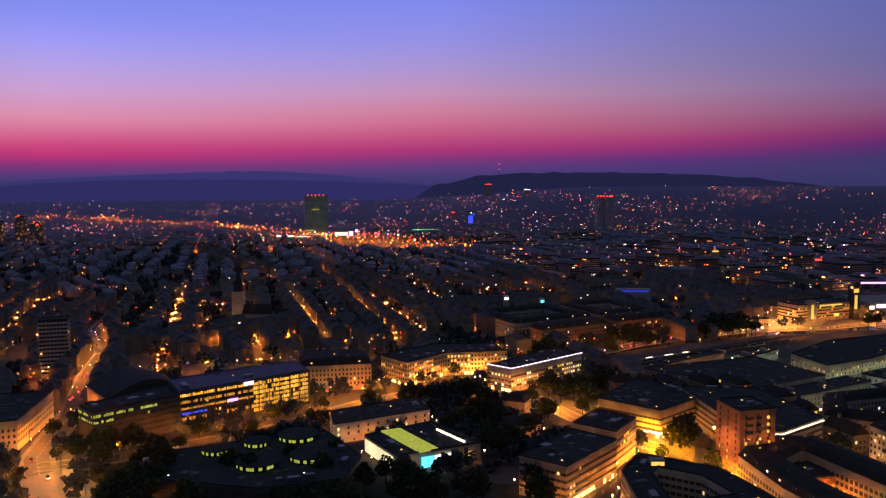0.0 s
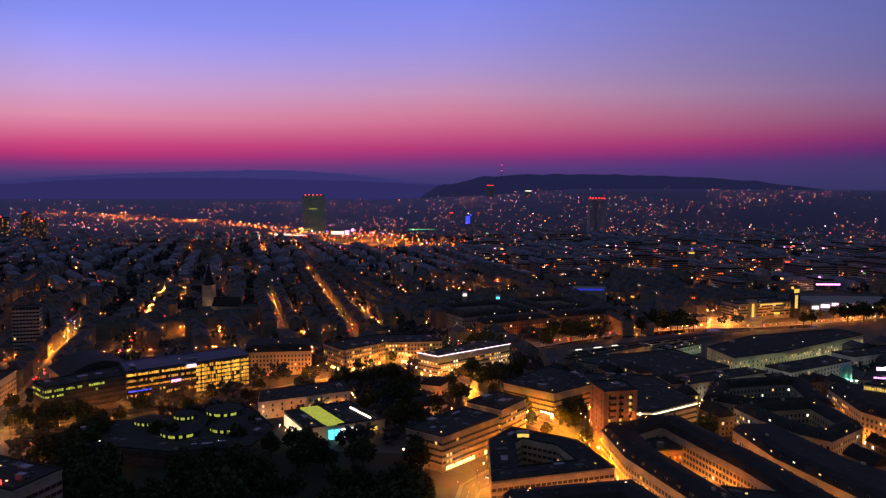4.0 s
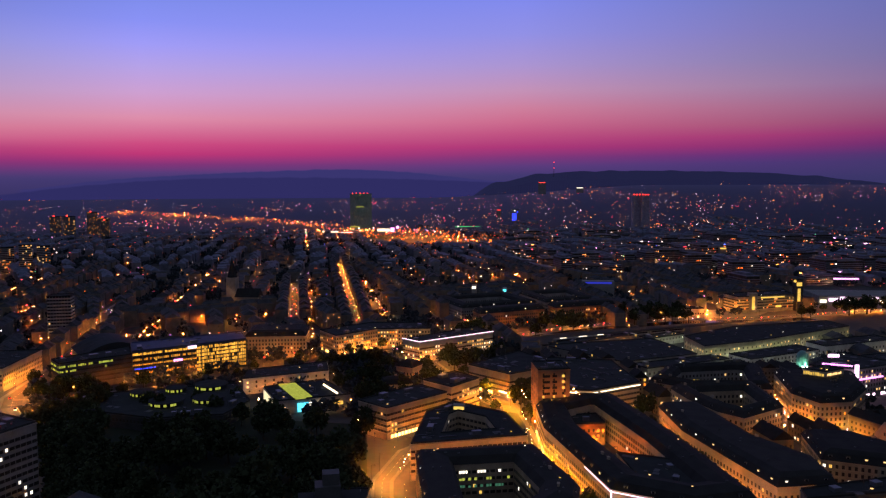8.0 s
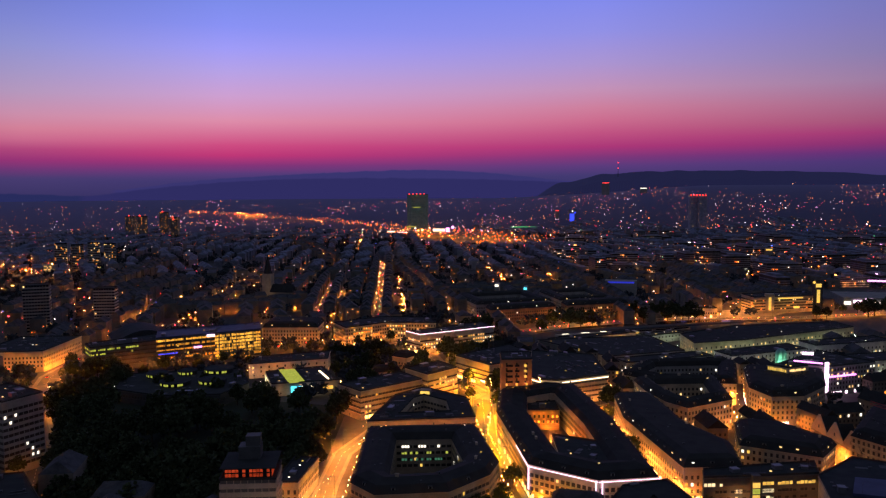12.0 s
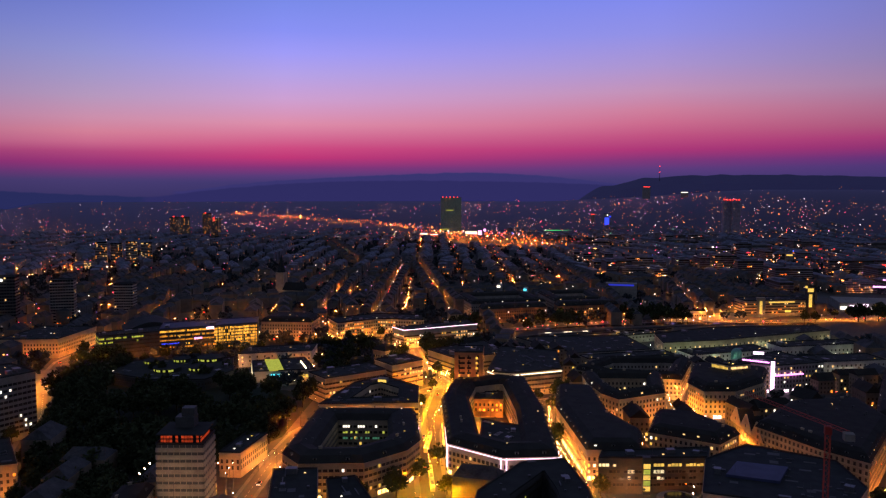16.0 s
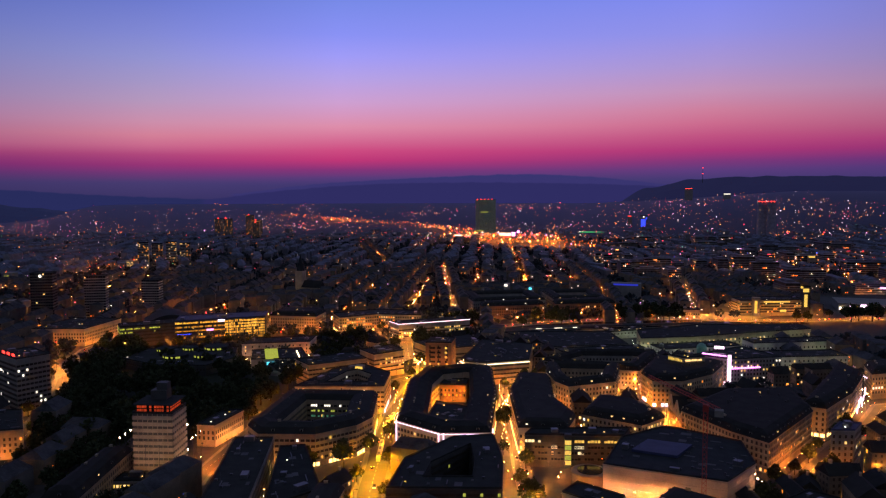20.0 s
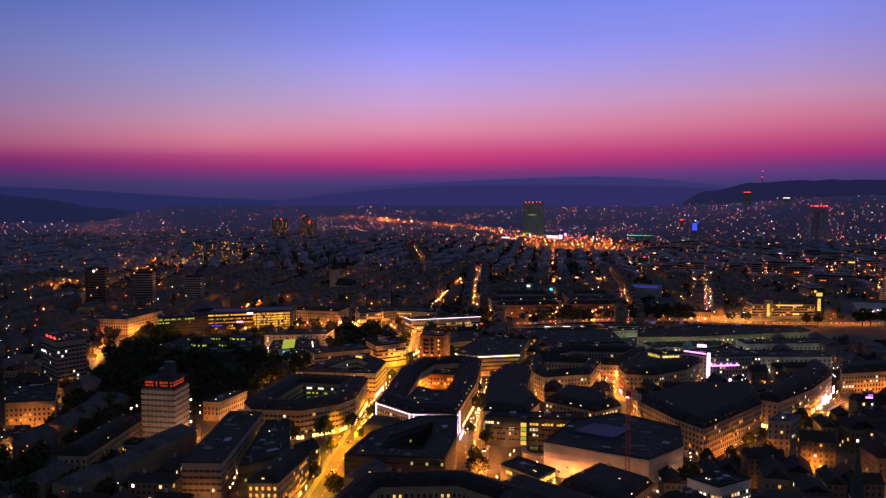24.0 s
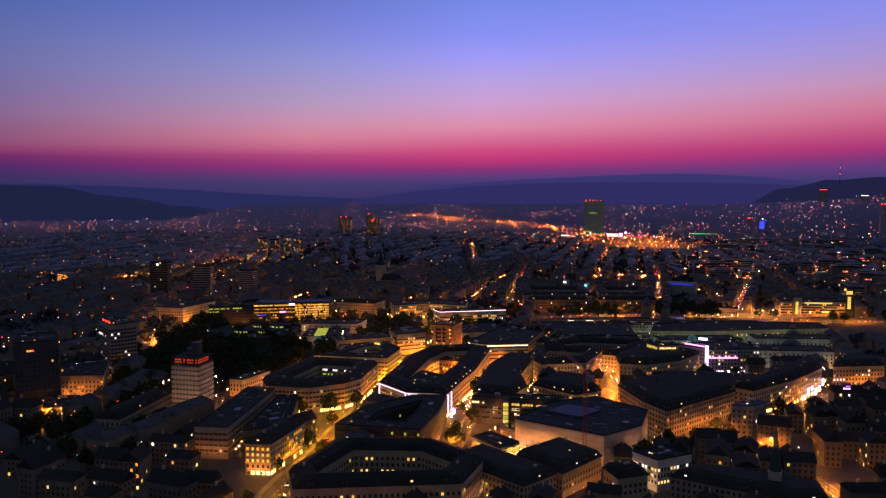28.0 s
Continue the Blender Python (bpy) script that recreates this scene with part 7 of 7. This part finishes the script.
HEAD = glow("headlight_glow", (1.0, 0.86, 0.6), 8.0)
PAINTS = [mat("dark_car_paint", (0.03, 0.03, 0.035), 0.3, bump=0), mat("silver_car_paint", (0.35, 0.35, 0.36), 0.3, metal=0.5, bump=0), mat("white_car_paint", (0.6, 0.6, 0.58), 0.35, bump=0)]
CARS = [vehicle("car", lb, "car", "cars in the streets", 4.4, 1.8, 0.85, 1.45, pt, True) for lb, pt in zip(("dark saloon car on the lamp-lit street", "silver hatchback on the lamp-lit street", "pale car with its lights on"), PAINTS)]
cr = random.Random(21)
placed = 0
for line, gap, off in ((MAIN, 26, 3.0), (SECOND, 24, 2.2), (PARKSIDE, 38, 2.6), (WESTROAD, 34, 3.6), (GALROAD, 34, 2.8), (EASTST, 30, 2.4), (JUNCT, 36, 2.8)):
    for c, yaw in line_points(line, gap, off):
        if cr.random() < 0.7 and placed < 46:
            m = pose(c.x + cr.uniform(-1, 1), c.y + cr.uniform(-5, 5) * 0.3, 0.14, 0, 0, yaw + 90)
            if placed < 3:
                CARS[placed].matrix_basis = m
            else:
                copy_thing(CARS[cr.randrange(3)], m)
            placed += 1
TD = Vector((-0.19, 0.98))
for k, (x, y) in enumerate(((157, 300), (176, 242))):
    own = thing("tram", x, y, 0.15, "pale tram with yellow-lit windows on the main street", "tram", "trams", rz=math.atan2(TD.y, TD.x) if k == 0 else radians(109))
    for q in range(3):
        bm = bmesh.new()
        box(bm, -16 + 11 * q, -5.6 + 11 * q, -1.15, 1.15, 0.4, 3.4)
        bmesh.ops.bevel(bm, geom=bm.edges[:], offset=0.15, segments=1, affect="EDGES")
        car = part("car_body", bm, M_WHITE, own)
        for s in (-1, 1):
            bm = bmesh.new()
            box(bm, -15.4 + 11 * q, -6.2 + 11 * q, s * 1.17 - 0.03, s * 1.17 + 0.03, 1.5, 2.7)
            part("window_band", bm, G_YEL, car)
        bm = bmesh.new()
        box(bm, -13 + 11 * q, -8.6 + 11 * q, -0.8, 0.8, 3.4, 3.75)
        part("roof_box", bm, M_METAL, car)

# ---- trees ----
def leaf_cloud(r, n, lobes, size):
    """Leaf clumps as small tilted quads over several uneven lobes."""
    verts, faces = [], []
    for k in range(n):
        cx, cy, cz, cr_ = lobes[k % len(lobes)]
        d = Vector((r.gauss(0, 1), r.gauss(0, 1), r.gauss(0, 1)))
        d.normalize()
        q = Vector((cx, cy, cz)) + d * cr_ * (0.55 + 0.5 * r.random())
        u = Vector((r.gauss(0, 1), r.gauss(0, 1), r.gauss(0, 1))).normalized()
        w = d.cross(u).normalized() * size * (0.6 + 0.8 * r.random())
        u = (u * 0.6 + d.cross(w).normalized() * 0.6).normalized() * size * (0.6 + 0.8 * r.random())
        i = len(verts)
        verts += [tuple(q - w - u), tuple(q + w - u * 0.6), tuple(q + w * 0.7 + u), tuple(q - w * 0.8 + u * 0.9)]
        faces.append((i, i + 1, i + 2, i + 3))
    return verts, faces


def make_tree(k):
    r = random.Random(300 + k)
    H = 11 + 4 * r.random()
    own = thing("tree", 0, 0, 0, "broad dark leafy park tree", "tree", "trees")
    bm = bmesh.new()
    bmesh.ops.create_cone(bm, segments=7, radius1=0.45, radius2=0.2, depth=H * 0.6, matrix=pose(0, 0, H * 0.3))
    lobes = []
    for j in range(7):
        a, rad = j * 2 * math.pi / 6 + r.random(), (0 if j == 6 else 2.2 + 1.4 * r.random())
        z = H * (0.88 if j == 6 else 0.52 + 0.22 * r.random())
        lobes.append((math.cos(a) * rad, math.sin(a) * rad, z, 2.3 + 1.2 * r.random()))
        p, q = Vector((0, 0, H * 0.38)), Vector(lobes[-1][:3])
        m = Matrix.Translation((p + q) / 2) @ (q - p).to_track_quat("Z", "Y").to_matrix().to_4x4()
        bmesh.ops.create_cone(bm, segments=5, radius1=0.2, radius2=0.07, depth=(q - p).length, matrix=m)
    part("trunk", bm, M_BARK, own)
    verts, faces = leaf_cloud(r, 620, lobes, 0.62)
    me = bpy.data.meshes.new("crown")
    me.from_pydata(verts, [], faces)
    me.materials.append(M_LEAF)
    c = new("crown", me)
    c.parent = own
    return own


TREES = [make_tree(k) for k in range(4)]
tr_ = random.Random(77)
spots = []
while len(spots) < 105:
    x, y = tr_.uniform(-165, 60), tr_.uniform(195, 440)
    if inside(x, y, PARK) and not (-145 < x < -38 and y > 352) and not (-60 < x < 40 and y > 372) and not inside(x, y, inset(ccw(HERO[[h[1] for h in HERO].index(9)][0]), -4)) and not near_road(x, y, 3) and all((x - a) ** 2 + (y - c) ** 2 > 70 for a, c, s in spots):
        spots.append((x, y, 0.9 + 0.5 * tr_.random()))
for line, gap, off, n in ((QUAY, 7.0, -12.5, 40), (GALROAD, 22, 9.5, 16), (MAIN, 24, 9, 12), (EASTST[:5], 13, 7, 20), (SECOND, 26, 5, 8), (JUNCT[:4], 15, 10, 20)):
    for c, yaw in line_points(line, gap, off):
        if not any(inside(c.x, c.y, ccw(p)) for p, h in HERO):
            if line is QUAY and (335 < c.x < 450 or noise.noise((c.x * 0.02, c.y * 0.02, 1.0)) < -0.15):
                continue
            jx, jy = tr_.uniform(-4, 4), tr_.uniform(-4, 4)
            spots.append((c.x + jx, c.y + jy, (0.65 if line is QUAY else 0.55) + (0.75 if line is QUAY else 0.35) * tr_.random()))
for x, y in ((11, 557), (16, 549), (4, 552), (86, 560), (94, 552), (78, 566), (25, 450), (-18, 540), (-26, 534), (-10, 546), (9, 486), (2, 478), (16, 492), (24, 500), (66, 500), (70, 512), (62, 540), (30, 536), (-30, 395), (-20, 388), (-40, 384), (-12, 380), (8, 378), (64, 51), (44, 86), (97, 68), (71, 76), (120, 88), (110, 51), (96, 103), (104, 96), (112, 104), (90, 80), (80, 60), (54, 70), (30, 74), (20, 90), (34, 62), (104, 84), (126, 70), (110, 118), (98, 112), (106, 76), (14, 112), (34, 106), (24, 60), (92, 566), (108, 575), (122, 590), (100, 560), (84, 548), (116, 570), (30, 440), (38, 452), (44, 436), (28, 460), (52, 470), (36, 478), (160, 222), (150, 196), (166, 212), (140, 450), (148, 462), (230, 440), (236, 450), (222, 430), (385, 300), (312, 352),
             (-200, 440), (-190, 436), (-206, 428), (-180, 442), (-240, 470), (-150, 470), (440, 235), (396, 222), (404, 230), (270, 800), (290, 812), (310, 806), (330, 815), (50, 118), (40, 100), (30, 130), (46, 90), (20, 110), (24, 150), (100, 128), (60, 80), (2, 190), (14, 182), (26, 176), (38, 186), (46, 172), (-8, 178), (6, 170), (20, 162), (34, 160), (-18, 192), (50, 190), (30, 196), (10, 204), (-4, 206), (42, 202), (52, 208), (22, 208), (54, 228), (52, 244), (56, 262), (60, 276), (-57, 208), (-46, 214), (-36, 206), (-34, 218), (-24, 228), (-18, 214), (-26, 198), (-40, 196), (-14, 226), (-62, 222), (-72, 232), (-50, 226), (-30, 184), (-20, 170), (-6, 160), (8, 152), (20, 148), (-10, 190), (18, 176), (-80, 246), (-92, 272), (-104, 286), (-114, 298), (-86, 262), (-124, 312), (-136, 326), (-70, 250), (-96, 296), (-108, 308), (-120, 326), (-100, 396), (-112, 404), (-64, 398), (-84, 418), (-60, 430)):
    spots.append((x, y, 0.8 + 0.4 * tr_.random()))
for k, (x, y, s) in enumerate(spots):
    m = pose(x, y, 0, 0, 0, tr_.uniform(0, 360)) @ Matrix.Scale(s, 4)
    if k < 4:
        TREES[k].matrix_basis = m
    else:
        copy_thing(TREES[k % 4], m)

# far trees between the blocks and woods on the slopes
tv, tf = [], []
for k in range(9500):
    d, a = 520 + 1950 * tr_.random() ** 1.1, radians(tr_.uniform(-38, 62))
    x, y = 200 - math.sin(a) * d, -80 + math.cos(a) * d
    wood = noise.noise((x * 0.004, y * 0.004, 5.0))
    if wood < 0.0 and tr_.random() < 0.6 or not free(x, y, 4) or not off_rows(x, y, 12) or inside(x, y, RAIL):
        continue
    z, s = terrain(x, y), 3.2 + 3 * tr_.random() + d / 1900
    i = len(tv)
    v2, f2 = leaf_cloud(tr_, 26, [(0, 0, s, s * 0.8), (s * 0.6, 0, s * 1.3, s * 0.6), (-s * 0.5, s * 0.3, s * 1.1, s * 0.6)], s * 0.36)
    tv += [(x + p[0], y + p[1], z + p[2]) for p in v2]
    tf += [tuple(i + q for q in f) for f in f2]
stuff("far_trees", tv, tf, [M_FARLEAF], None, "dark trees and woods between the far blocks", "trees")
